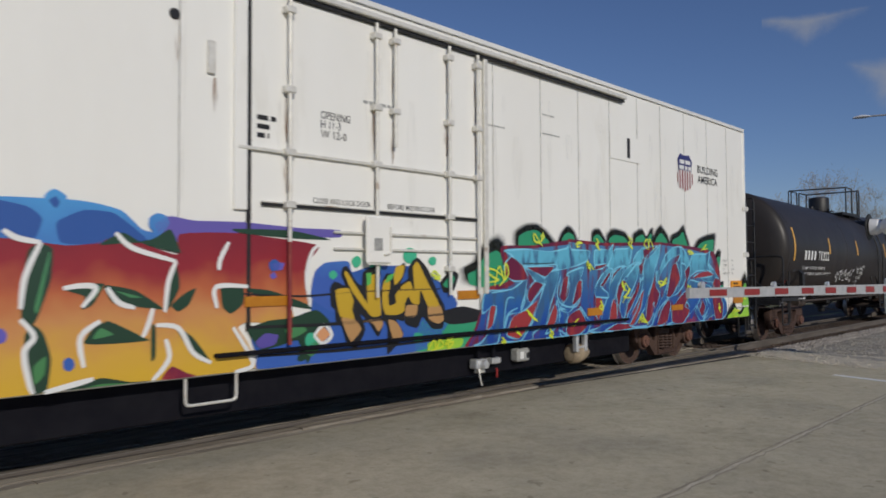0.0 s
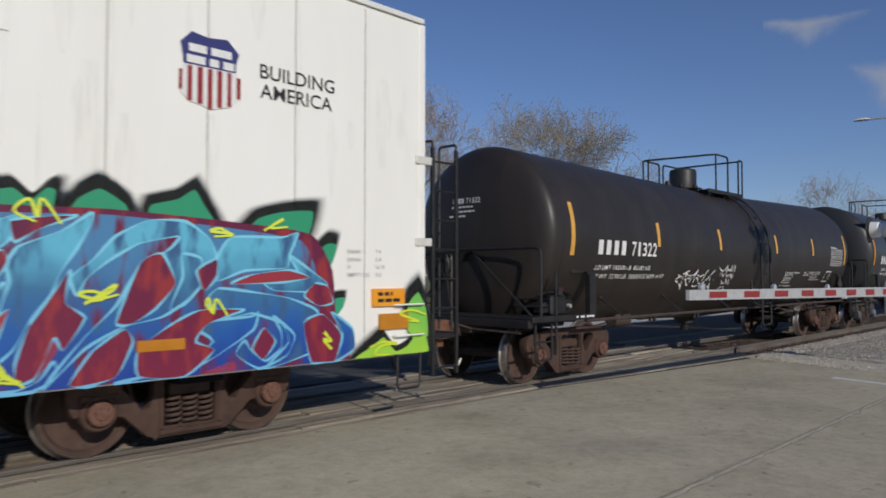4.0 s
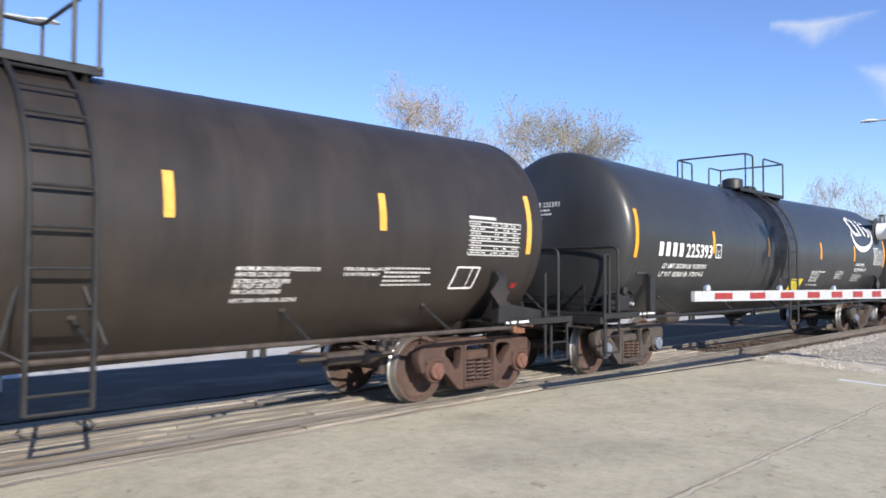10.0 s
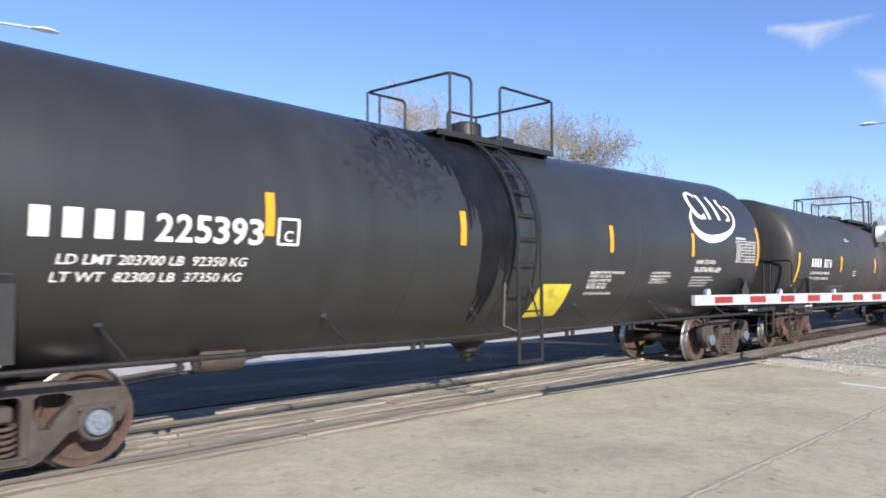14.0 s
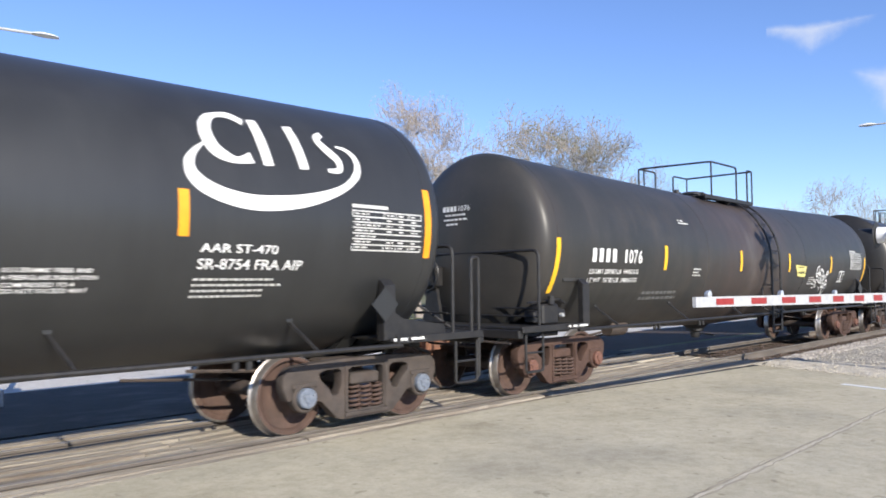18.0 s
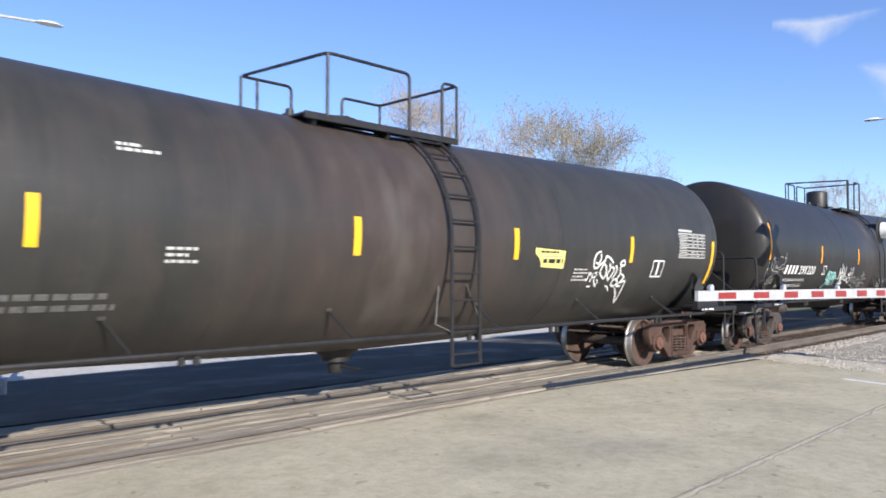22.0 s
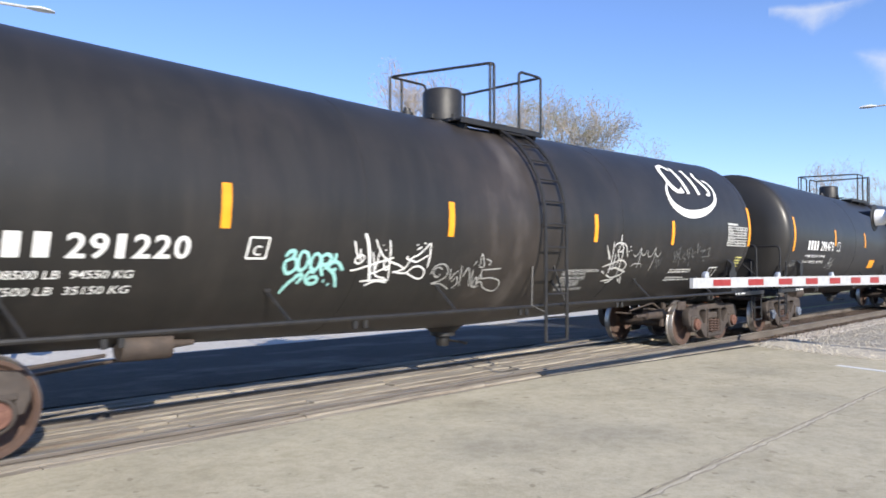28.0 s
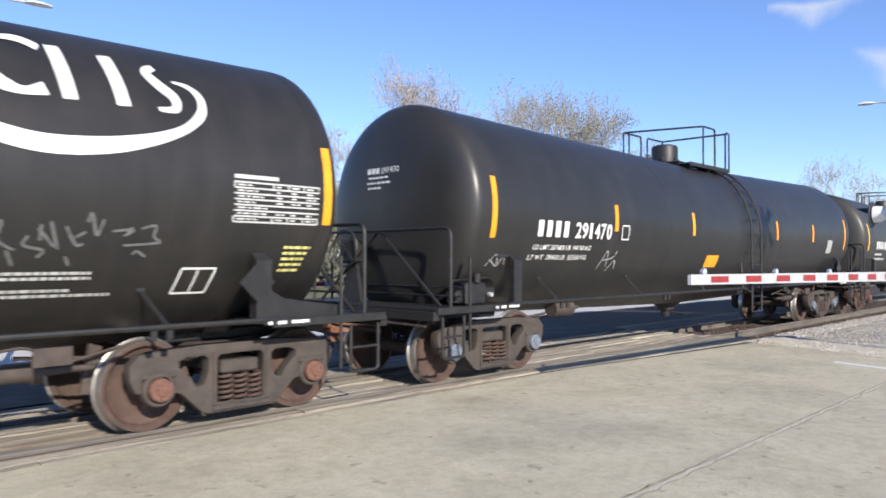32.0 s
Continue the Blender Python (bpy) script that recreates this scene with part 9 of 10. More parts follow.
rskin.text("16-10", 9.813, 1.776, 0.045, None, "grey_paint")
rskin.text("EMPTY C.G", 9.405, 1.686, 0.045, None, "grey_paint")
rskin.text("5-5", 9.814, 1.686, 0.045, None, "grey_paint")


# ---- ground, road, track ----
ground = thing("ground", "spring grass and bare earth reaching to the horizon", "ground", kind="structure",
               geo=Geo().add([(x, y, z) for y, z in ((-2500, -0.16), (10.6, -0.16), (17.0, -0.50), (2500, -0.50)) for x in (-2500, 2500)], [(0, 1, 3, 2), (2, 3, 5, 4), (4, 5, 7, 6)]), mats=M["grass"])

# concrete of the crossing on the near side, in slabs
pavement = thing("pavement", "worn pale concrete paving beside the track with a few joints", "pavement", kind="structure")


def edge_y(x):
    """Where the paving ends towards the track."""
    return 6.70 if x < 9.2 else 6.70 - 0.103 * (x - 9.2)


slabs = [(-14, 2.77, -30, -6), (-14, 2.77, -6, 4.5), (-14, 2.77, 4.5, 13.0), (2.795, None, -30, -2.5), (2.795, None, -2.5, 5.2), (2.795, None, 5.2, 16.6), (-14, 2.77, 13.06, 24)]
for y0, y1, x0, x1 in slabs:
    if y1 is None:
        xs = [x0 + (x1 - x0) * k / 24 for k in range(25)]
        loop = [(x0, y0), (x1, y0)] + [(x, edge_y(x)) for x in xs[::-1]]
    else:
        loop = [(x0, y0), (x1, y0), (x1, y1), (x0, y1)]
    part("slab", Geo().prism([loop], -0.17, -0.012, "xy"), M["concrete"], pavement)
part("joint", Geo().box(-30, 16.6, 2.772, 2.793, -0.17, -0.0125), M["joint"], pavement)

crack_rnd = random.Random(21)
def crack(pts, w, mat="joint", z=-0.0105):
    """A hairline crack or crumbled edge that wanders."""
    g, path = Geo(), []
    for (xa, ya), (xb, yb) in zip(pts, pts[1:]):
        n = max(2, int(math.hypot(xb - xa, yb - ya) / 0.12))
        path += [(xa + (xb - xa) * i / n + crack_rnd.uniform(-0.02, 0.02), ya + (yb - ya) * i / n + crack_rnd.uniform(-0.02, 0.02)) for i in range(n)]
    for i, (x, y) in enumerate(path):
        q = w * crack_rnd.uniform(0.4, 1.3)
        g.v += [(x - q * 0.5, y - q, z), (x + q * 0.5, y + q, z)]
    for i in range(len(path) - 1):
        g.face(2 * i, 2 * i + 2, 2 * i + 3, 2 * i + 1)
    part("crack", g, M[mat], pavement, "", "stuff")


crack([(-6.0, 2.78), (3.0, 2.80), (9.0, 2.77), (16.5, 2.79)], 0.007)
crack([(-6.0, 2.765), (5.0, 2.79), (7.5, 2.81)], 0.005)
crack([(2.0, 2.735), (6.0, 2.74), (10.0, 2.745), (16.5, 2.75)], 0.017, "crumbled", -0.0112)
crack([(3.0, 2.70), (7.0, 2.715), (12.0, 2.72)], 0.011, "joint", -0.0102)

track = thing("track", "rusty rails on ties, with weathered timber planks at the crossing", "track", kind="structure")


def rail_geo(x0, x1, y):
    prof = [(-0.07, -0.178), (0.07, -0.178), (0.07, -0.165), (0.012, -0.14), (0.009, -0.045), (0.036, -0.035), (0.036, -0.006), (0.028, 0.0), (-0.028, 0.0), (-0.036, -0.006), (-0.036, -0.035), (-0.009, -0.045), (-0.012, -0.14), (-0.07, -0.165)]
    g = Geo()
    for x in (x0, x1):
        g.v += [(x, y + a, b) for a, b in prof]
    n = len(prof)
    for i in range(n):
        g.slot = 1 if i in (6, 7, 8) else 0
        g.face(i, (i + 1) % n, n + (i + 1) % n, n + i)
    g.slot = 0
    g.face(*range(n))
    g.face(*[n + i for i in range(n)][::-1])
    return g


RAILS = (TRACK_Y - GAUGE / 2 - 0.036, TRACK_Y + GAUGE / 2 + 0.036)
for y in RAILS:
    part("rail", rail_geo(-250, 600, y), [M["rail"], M["rail_top"]], track)
part("edge_filler", Geo().prism([[(-18, 6.71), (9.2, 6.71), (16.4, 5.97), (16.4, 7.16), (-18, 7.16)]], -0.15, -0.055, "xy"), M["tie"], track)
part("asphalt_strip", Geo().prism([[(8.6, 6.715), (9.2, 6.705), (16.5, 5.955), (16.9, 6.03), (16.4, 6.15), (12.0, 6.505), (9.2, 6.755)]], -0.12, -0.014, "xy"), M["seal"], track, "dark asphalt strip along the paving's edge")
# crossing planks lie lengthwise between and beside the rails, split and worn
PLANKS = ((6.735, 6.925), (6.945, 7.165), (7.345, 7.555), (7.580, 7.80), (7.815, 8.055), (8.075, 8.30), (8.365, 8.655), (8.80, 9.03), (9.05, 9.30), (9.32, 9.60))
for y0, y1 in PLANKS:
    x = -18.0
    rnd = random.Random(int(y0 * 100))
    while x < 16.4:
        x1 = min(16.5, x + rnd.uniform(1.9, 3.4))
        ya, yb = y0 + rnd.uniform(-0.006, 0.012), y1 - rnd.uniform(-0.004, 0.022)
        top = -0.016 - rnd.uniform(0.0, 0.022)
        if y0 < 7 and x > 9.4:
            x = x1
            continue
        n = 10
        g = Geo()
        for k in range(n + 1):
            xx = x + (x1 - 0.02 - x) * k / n
            a, b, h = ya + rnd.uniform(0, 0.016), yb - rnd.uniform(0, 0.016), top + rnd.uniform(-0.006, 0.004)
            m = a + (b - a) * rnd.uniform(0.3, 0.7)
            g.v += [(xx, a, -0.12), (xx, a, h - 0.012), (xx, a + 0.018, h), (xx, m, h - rnd.uniform(0, 0.010)), (xx, b - 0.018, h), (xx, b, h - 0.012), (xx, b, -0.12)]
        for k in range(n):
            for q in range(6):
                a = 7 * k + q
                g.face(a, a + 7, a + 8, a + 1)
        g.face(*range(7))
        g.face(*range(7 * n, 7 * n + 7))
        part("plank", g, M["timber"], track)
        x = x1
for x0, x1 in ((9.3, 11.7), (11.72, 14.0), (14.02, 16.4)):
    e0, e1 = 6.70 - 0.071 * (x0 - 9.2) + 0.07, 6.70 - 0.071 * (x1 - 9.2) + 0.07
    for q0, q1 in ((0.0, 0.48), (0.52, 1.0)):
        part("plank", Geo().prism([[(x0, e0 + (7.165 - e0) * q0), (x1 - 0.015, e1 + (7.165 - e1) * q0), (x1 - 0.015, e1 + (7.165 - e1) * q1), (x0, e0 + (7.165 - e0) * q1)]], -0.12, -0.018 - 0.006 * q0, "xy"), M["timber"], track)
rnd = random.Random(4)
bed = thing("ballast", "grey crushed-stone ballast shoulders along the track", "ballast", kind="structure")
# bed under ties beyond the crossing on both sides
for x0, x1 in ((16.62, 600), (-250, -18.1)):
    part("ballast_bed", Geo().prism([[(5.6, -0.16), (6.0, -0.05), (6.45, -0.09), (6.75, -0.165), (9.2, -0.165), (9.7, -0.13), (10.6, -0.16)]], x0, x1, "yz"), M["rusty_ballast"], bed)
for k in range(110):
    x = 17.0 + 0.53 * k
    part("tie", Geo().box(x - 0.115, x + 0.115, 6.72 + rnd.uniform(-0.04, 0.04), 9.28, -0.28, -0.150 + rnd.uniform(-0.01, 0.0), 0.01), M["tie"], track)


def stones(name, label, n, place, size, seed, mat="stone"):
    r2 = np.random.RandomState(seed)
    g = Geo()
    base = [(1, 0, 0), (-1, 0, 0), (0, 1, 0), (0, -1, 0), (0, 0, 1), (0, 0, -1)]
    tri = [(0, 2, 4), (2, 1, 4), (1, 3, 4), (3, 0, 4), (2, 0, 5), (1, 2, 5), (3, 1, 5), (0, 3, 5)]
    for _ in range(n):
        x, y, z = place(r2)
        s = size * r2.uniform(0.5, 1.3)
        q = r2.uniform(0.5, 1.2, (6, 1)) * np.array(base) * s
        a = r2.uniform(0, 6.28)
        c, d = math.cos(a), math.sin(a)
        n0 = len(g.v)
        g.v += [(x + p[0] * c - p[1] * d, y + p[0] * d + p[1] * c, z + p[2] * 0.8) for p in q]
        for t in tri:
            g.face(*[n0 + i for i in t])
    me = bpy.data.meshes.new(name)
    me.from_pydata(g.v, [], g.f)
    me.materials.append(M[mat])
    ob = new(name, me)
    return tagged(ob, label, "gravel", "", "stuff")


def on_bed(r2):
    x = 16.7 + 45 * r2.uniform() ** 1.7
    y = r2.uniform(5.8, 6.6)
    return x, y, -0.03 if y < 6.0 else (-0.06 if y < 6.45 else -0.14)


def on_verge(r2):
    y = r2.uniform(3.2, 6.2)
    x = 14.5 + 0.32 * (y - 3.2) + 26 * r2.uniform() ** 1.7
    return x, y, -0.004 if x < 16.9 else -0.03


def between_rails(r2):
    return 16.7 + 40 * r2.uniform() ** 1.6, r2.uniform(6.6, 10.2), -0.155


stones("ballast_stones", "grey crushed-stone ballast heaped along the track", 9000, on_bed, 0.042, 1)
stones("brown_ballast_stones", "rust-stained ballast stones between the ties", 6000, between_rails, 0.030, 6, "rusty_ballast")
stones("verge_gravel", "scattered pale gravel on the dirt verge", 5000, on_verge, 0.020, 2, "pale_gravel")
dirt = thing("dirt_verge", "pale gravelly dirt strip between paving and ballast", "ground", kind="structure",
             geo=Geo().prism([[(16.61, 6.05), (16.61, 2.9), (24.1, 2.9), (24.1, -30), (160, -30), (160, 5.7)]], -0.15, -0.035, "xy"), mats=M["dirt"])
thing("gravel_patch", "pale gravel spread over the edge of the paving", "ground", kind="structure",
      geo=Geo().prism([[(14.85, 3.0), (14.95, 3.4), (14.88, 3.8), (15.12, 4.25), (15.06, 4.6), (15.3, 5.0), (15.38, 5.4), (15.72, 5.75), (15.8, 6.0), (16.1, 6.18), (16.9, 6.05), (16.9, 3.0)]], -0.03, -0.006, "xy"), mats=M["pale_gravel"])
line = thing("road_line", "worn white painted line on the paving", "road marking", kind="structure",
             geo=Geo().prism([[(13.40, 3.94), (13.54, 3.92), (13.28, 3.06), (13.14, 3.08)]], -0.013, -0.006, "xy"), mats=M["white_paint"])

# far side: asphalt apron under the shade, pale cross road, the road going away
FAR_Z = -0.44          # the ground falls away beyond the track
# dark surface carried to y = 17 so the train's shade there stays dark
thing("road_apron", "asphalt apron beyond the track, dark out to the train's shade edge", "road", kind="structure",
                  geo=Geo().add([(-18, 9.62, -0.02), (16.5, 9.62, -0.02), (22.0, 17.0, FAR_Z), (-18, 17.0, FAR_Z), (-18, 9.62, -0.2), (16.5, 9.62, -0.2), (22.0, 17.0, FAR_Z - 0.2), (-18, 17.0, FAR_Z - 0.2)],
                                [(0, 1, 2, 3), (7, 6, 5, 4), (0, 4, 5, 1), (1, 5, 6, 2), (2, 6, 7, 3), (3, 7, 4, 0)]), mats=M["asphalt"])
thing("earth_bank", "dark brown earth falling away beyond the ballast", "ground", kind="structure",
                 geo=Geo().add([(16.55, 10.61, -0.165), (160, 10.61, -0.165), (160, 17.0, FAR_Z), (22.05, 17.0, FAR_Z), (16.55, 10.61, -0.4), (160, 10.61, -0.4), (160, 17.0, FAR_Z - 0.2), (22.05, 17.0, FAR_Z - 0.2)],
                               [(0, 1, 2, 3), (7, 6, 5, 4), (0, 4, 5, 1), (1, 5, 6, 2), (2, 6, 7, 3), (3, 7, 4, 0)]), mats=M["earth"])
far_road = thing("far_road", "pale worn road running along beyond the crossing", "road", kind="structure",
                 geo=Geo().prism([[(-60, 17.02), (44, 17.02), (44, 22.0), (-60, 22.0)]], FAR_Z - 0.1, FAR_Z, "xy"), mats=M["road_pale"])
away = Vector((math.cos(radians(71.7)), math.sin(radians(71.7)), 0))
loop = [(5.8, 22.02), (14.5, 22.02), (9.5 + away.x * 190, 18 + away.y * 190), (4.5 + away.x * 190, 18 + away.y * 190)]
side_road = thing("side_road", "pale road running away between verges and trees", "road", kind="structure",
                  geo=Geo().prism([loop], FAR_Z - 0.1, FAR_Z - 0.004, "xy"), mats=M["road_pale"])


# ---- near crossing gate ----
GX, GY = 16.10, 3.42
gate = thing("crossing_gate", "lowered crossing gate arm striped red and white with its signal mast", "crossing gate", (GX, GY, 0))
TIP = Vector((8.30 - GX, 4.00 - GY, 1.469))
ROOT = Vector((0.20, 0.25, 1.391))


def on_arm(f, side, up):
    """A point on the arm, f of the way from its tip to its root."""
    p = TIP.lerp(ROOT, f)
    return (p.x, p.y + side * (0.023 + 0.02 * f), p.z + up * (0.061 + 0.027 * f))


arm = part("gate_arm", Geo().add([on_arm(f, s, u) for f in (0, 1) for s, u in ((-1, -1), (1, -1), (1, 1), (-1, 1))],
                                  [(0, 1, 2, 3), (7, 6, 5, 4), (0, 3, 7, 4), (1, 5, 6, 2), (3, 2, 6, 7), (0, 4, 5, 1)]), M["gate_white"], gate, "white gate arm")
for k in range(8):
    f0 = (0.49 + 0.965 * k) / 8.0
    f1 = f0 + 0.465 / 8.0
    part("red_stripe", Geo().add([on_arm(f0, -1.15, -0.62), on_arm(f1, -1.15, -0.62), on_arm(f1, -1.15, 0.62), on_arm(f0, -1.15, 0.62)], [(0, 1, 2, 3)]), M["gate_red"], arm)
for f in (0.045, 0.31, 0.57):
    p = TIP.lerp(ROOT, f)
    part("arm_lamp", Geo().lathe([(0.0, 0.05), (0.04, 0.04), (0.055, 0.015), (0.055, -0.015), (0.0, -0.03)], 14, "y", at=(p.x, p.y, p.z + 0.085)), M["alu"], arm, "small lamp on the arm")
part("mast", Geo().lathe([(0.15, 0.0), (0.15, 0.05), (0.075, 0.08), (0.065, 4.5), (0.05, 4.54), (0.0, 4.55)], 16, "z", at=(0.05, -0.06, -0.02)), M["alu"], gate)
part("gate_mechanism", Geo().box(0.02, 0.50, 0.02, 0.36, 0.90, 1.6, 0.03), M["alu"], gate)
part("mast_base", Geo().box(-0.25, 0.35, -0.36, 0.24, -0.15, 0.02, 0.02), M["concrete"], gate)


def flasher(parent, x, y, z, face):
    """A round signal on its dark backing disc with a hood."""
    d = face
    f = part("flasher_disc", Geo().lathe([(0.0, 0.0), (0.25, 0.0), (0.255, 0.012), (0.0, 0.02)], 28, "y", at=(x, y, z)), M["black_steel"], parent, "dark round signal backing")
    part("signal_lens", Geo().lathe([(0.0, -0.03), (0.08, -0.02), (0.105, 0.0)], 20, "y", at=(x, y + (0.0 if d < 0 else 0.05), z)), M["lens_red"], f)
    g = Geo()
    n = 12
    for i in range(n + 1):
        t = math.pi * i / n
        for dd in (0.0, 0.27 * math.sin(t) + 0.03):
            g.v.append((x + 0.13 * math.cos(t), y + d * dd, z + 0.13 * math.sin(t)))
    for i in range(n):
        g.face(2 * i, 2 * i + 1, 2 * i + 3, 2 * i + 2)
    part("signal_hood", g, M["black_steel"], f)
    part("lamp_housing", Geo().lathe([(0.0, -0.22 * d), (0.09, -0.21 * d), (0.145, -0.15 * d), (0.155, -0.02 * d), (0.0, -0.02 * d)], 20, "y", at=(x, y, z)), M["sign_white"], f)


part("signal_arm", Geo().tube([(-0.6, 0.1, 2.63), (0.7, 0.1, 2.63)], 0.03, 8), M["alu"], gate)
flasher(gate, -0.60, 0.02, 2.56, -1)
flasher(gate, 0.70, 0.02, 2.56, -1)
flasher(gate, -0.60, 0.42, 2.56, 1)
flasher(gate, 0.70, 0.42, 2.56, 1)


def crossbuck(parent, x, y, z, d):
    for k, a in enumerate((45, -45)):
        g = Geo().box(-0.61, 0.61, -0.006, 0.006, -0.115, 0.115, 0.002)
        bl = part("crossbuck_blade", g, M["sign_white"], parent, "white crossbuck blade")
        bl.matrix_basis = pose(x, y + d * 0.02 * k, z, 0, a, 0)
        if d < 0:
            for word, px in ((("RAIL", -0.50), ("ROAD", 0.20)) if k == 0 else (("CROS", -0.50), ("SING", 0.20))):
                v, f = letters(word, 0.13, 0.32)
                part("sign_lettering", Geo().add([(px + a_, -0.009, -0.065 + b_) for a_, b_ in v], f), M["black_steel"], bl)


crossbuck(gate, 0.05, -0.16, 4.05, 1)

# ---- far crossing signal and gate ----
far_gate = thing("crossing_gate", "far crossing signal with white crossbuck, flashers and lowered arm", "crossing gate", (3.52, 14.0, -0.24))
part("mast", Geo().lathe([(0.15, -0.3), (0.15, 0.05), (0.065, 0.08), (0.06, 4.4), (0.0, 4.42)], 14, "z", at=(0, 0, 0.2)), M["alu"], far_gate)
crossbuck(far_gate, 0.05, -0.12, 3.74, -1)
part("signal_arm", Geo().tube([(-0.6, 0, 2.64), (0.6, 0, 2.64)], 0.03, 8), M["alu"], far_gate)
for dx in (0.55, -0.55):
    flasher(far_gate, dx, -0.12, 2.56, -1)
    flasher(far_gate, dx, 0.12, 2.56, 1)
part("gate_mechanism", Geo().box(-0.3, 0.15, -0.3, -0.05, 1.09, 1.69, 0.03), M["alu"], far_gate)
farm = part("gate_arm", Geo().box(0.1, 6.9, -0.24, -0.20, 1.34, 1.45), M["gate_white"], far_gate, "white gate arm")
for k in range(8):
    x = 0.55 + k * 0.82
    part("red_stripe", Geo().box(x, x + 0.41, -0.245, -0.2405, 1.355, 1.435), M["gate_red"], farm)
part("warning_plate", Geo().box(-0.15, 0.35, -0.09, -0.075, 2.99, 3.24), M["sign_white"], far_gate)


# ---- street lamps, poles, wires ----
def street_lamp(at, turn, height, reach, label):
    lamp = thing("street_lamp", label, "street lamp", at)
    lamp.rotation_euler = (0, 0, radians(turn))
    part("pole", Geo().tube([(0, 0, -0.1), (0, 0, height * 0.6), (0, 0, height - 0.5)], [0.11, 0.09, 0.07], 12), M["alu"], lamp)
    part("bracket_arm", Geo().tube([(0, 0, height - 0.35), (reach * 0.3, 0, height - 0.08), (reach * 0.7, 0, height + 0.02), (reach, 0, height + 0.05)], 0.045, 8), M["alu"], lamp)
    g = Geo()
    for i in range(9):
        t = i / 8
        w = 0.16 * math.sin(math.pi * (0.12 + 0.78 * t)) + 0.03
        g.v += [(reach + 0.75 * t, -w, height + 0.04), (reach + 0.75 * t, 0, height + 0.05 + 0.10 * math.sin(math.pi * (0.1 + 0.8 * t))), (reach + 0.75 * t, w, height + 0.04), (reach + 0.75 * t, 0, height - 0.03 * math.sin(math.pi * t))]
    for i in range(8):
        for k in range(4):
            a, b = 4 * i + k, 4 * i + (k + 1) % 4
            g.face(a, b, b + 4, a + 4)
    g.face(0, 1, 2, 3)
    g.face(35, 34, 33, 32)
    part("lamp_head", g, M["sign_white"], lamp)
    return lamp


street_lamp((3.3, 24.6, FAR_Z), -8, 9.78, 3.6, "grey street lamp with a long bracket arm")
street_lamp((41.2, 4.7, 0), 101.9, 9.3, 5.2, "tall grey street lamp on a long arm by the track")

# poles carrying a cross arm
def utility_pole(at, height, turn):
    p = thing("utility_pole", "weathered wooden utility pole with a cross arm", "utility pole", at, "roadside utility poles")
    p.rotation_euler = (0, 0, radians(turn))
    part("pole", Geo().tube([(0, 0, -0.2), (0, 0, height)], [0.17, 0.11], 10), M["wood_pole"], p)
    part("cross_arm", Geo().box(-1.25, 1.25, -0.06, 0.06, height - 0.75, height - 0.62, 0.01), M["wood_pole"], p)
    for dx in (-1.15, -0.6, 0.6, 1.15):
        part("insulator", Geo().lathe([(0.0, 0.14), (0.04, 0.13), (0.05, 0.05), (0.03, 0.0)], 10, "z", at=(dx, 0, height - 0.62)), M["glass_dark"], p)
    return p


# ---- trees ----
def grow(seed, height, spread, levels=5, kids=3, trunk_r=0.22, fork=0.30):
    """Limbs as tubes and the places of their tips."""
    rnd = random.Random(seed)
    wood, twigs, tips = Geo(), Geo(), []

    def limb(p, d, ln, r, lev):
        n = 4 if lev < 2 else 3
        pts = [p]
        for i in range(n):
            d = (d + Vector((rnd.uniform(-1, 1), rnd.uniform(-1, 1), rnd.uniform(-0.5, 0.7))) * (0.10 if lev == 0 else 0.20)).normalized()
            pts.append(pts[-1] + d * (ln / n))
        rad = [max(0.009, r * (1 - 0.45 * i / n)) for i in range(n + 1)]
        (wood if lev < 3 else twigs).tube(pts, rad, 8 if lev == 0 else (5 if lev < 3 else 3), caps=False)
        if lev >= levels:
            tips.append((pts[-1], d))
            tips.append(((pts[-1] + pts[-2]) / 2, d))
            return
        for k in range(kids + (1 if lev == 0 else 0) + (1 if rnd.random() < 0.35 else 0)):
            at = pts[-1] if k < 2 else pts[max(1, n - 1 - (k % 2))]
            a = rnd.uniform(0, 2 * math.pi)
            side = d.cross(Vector((math.cos(a), math.sin(a), 0.3))).normalized()
            nd = (d * rnd.uniform(0.55, 1.0) + side * spread * rnd.uniform(0.5, 1.1) + Vector((0, 0, 0.15))).normalized()
            limb(at, nd, ln * rnd.uniform(0.58, 0.80), rad[-1] * rnd.uniform(0.55, 0.72), lev + 1)

    limb(Vector((0, 0, -0.2)), Vector((0, 0, 1)), height * fork, trunk_r, 0)
    top = sorted(p.z for p, d in tips)[int(len(tips) * 0.93)]
    return wood, twigs, tips, height / top


def leaf_geo(tips, seed, per, size, scatter):
    r2 = np.random.RandomState(seed)
    g = Geo()
    for p, d in tips:
        for _ in range(per):
            c = np.array(p) + r2.normal(0, scatter, 3)
            u = r2.normal(0, 1, 3)
            u /= np.linalg.norm(u)
            w = np.cross(u, r2.normal(0, 1, 3))
            w /= np.linalg.norm(w)
            s = size * r2.uniform(0.5, 1.3)
            n = len(g.v)
            g.v += [tuple(c - u * s), tuple(c + w * s * 0.6), tuple(c + u * s), tuple(c - w * s * 0.6)]
            g.face(n, n + 1, n + 2, n + 3)
    return g


def quick_mesh(g, name, mat):
    me = bpy.data.meshes.new(name)
    me.from_pydata(g.v, [], g.f)
    me.materials.append(mat)
    me.polygons.foreach_set("use_smooth", [True] * len(g.f))
    return me


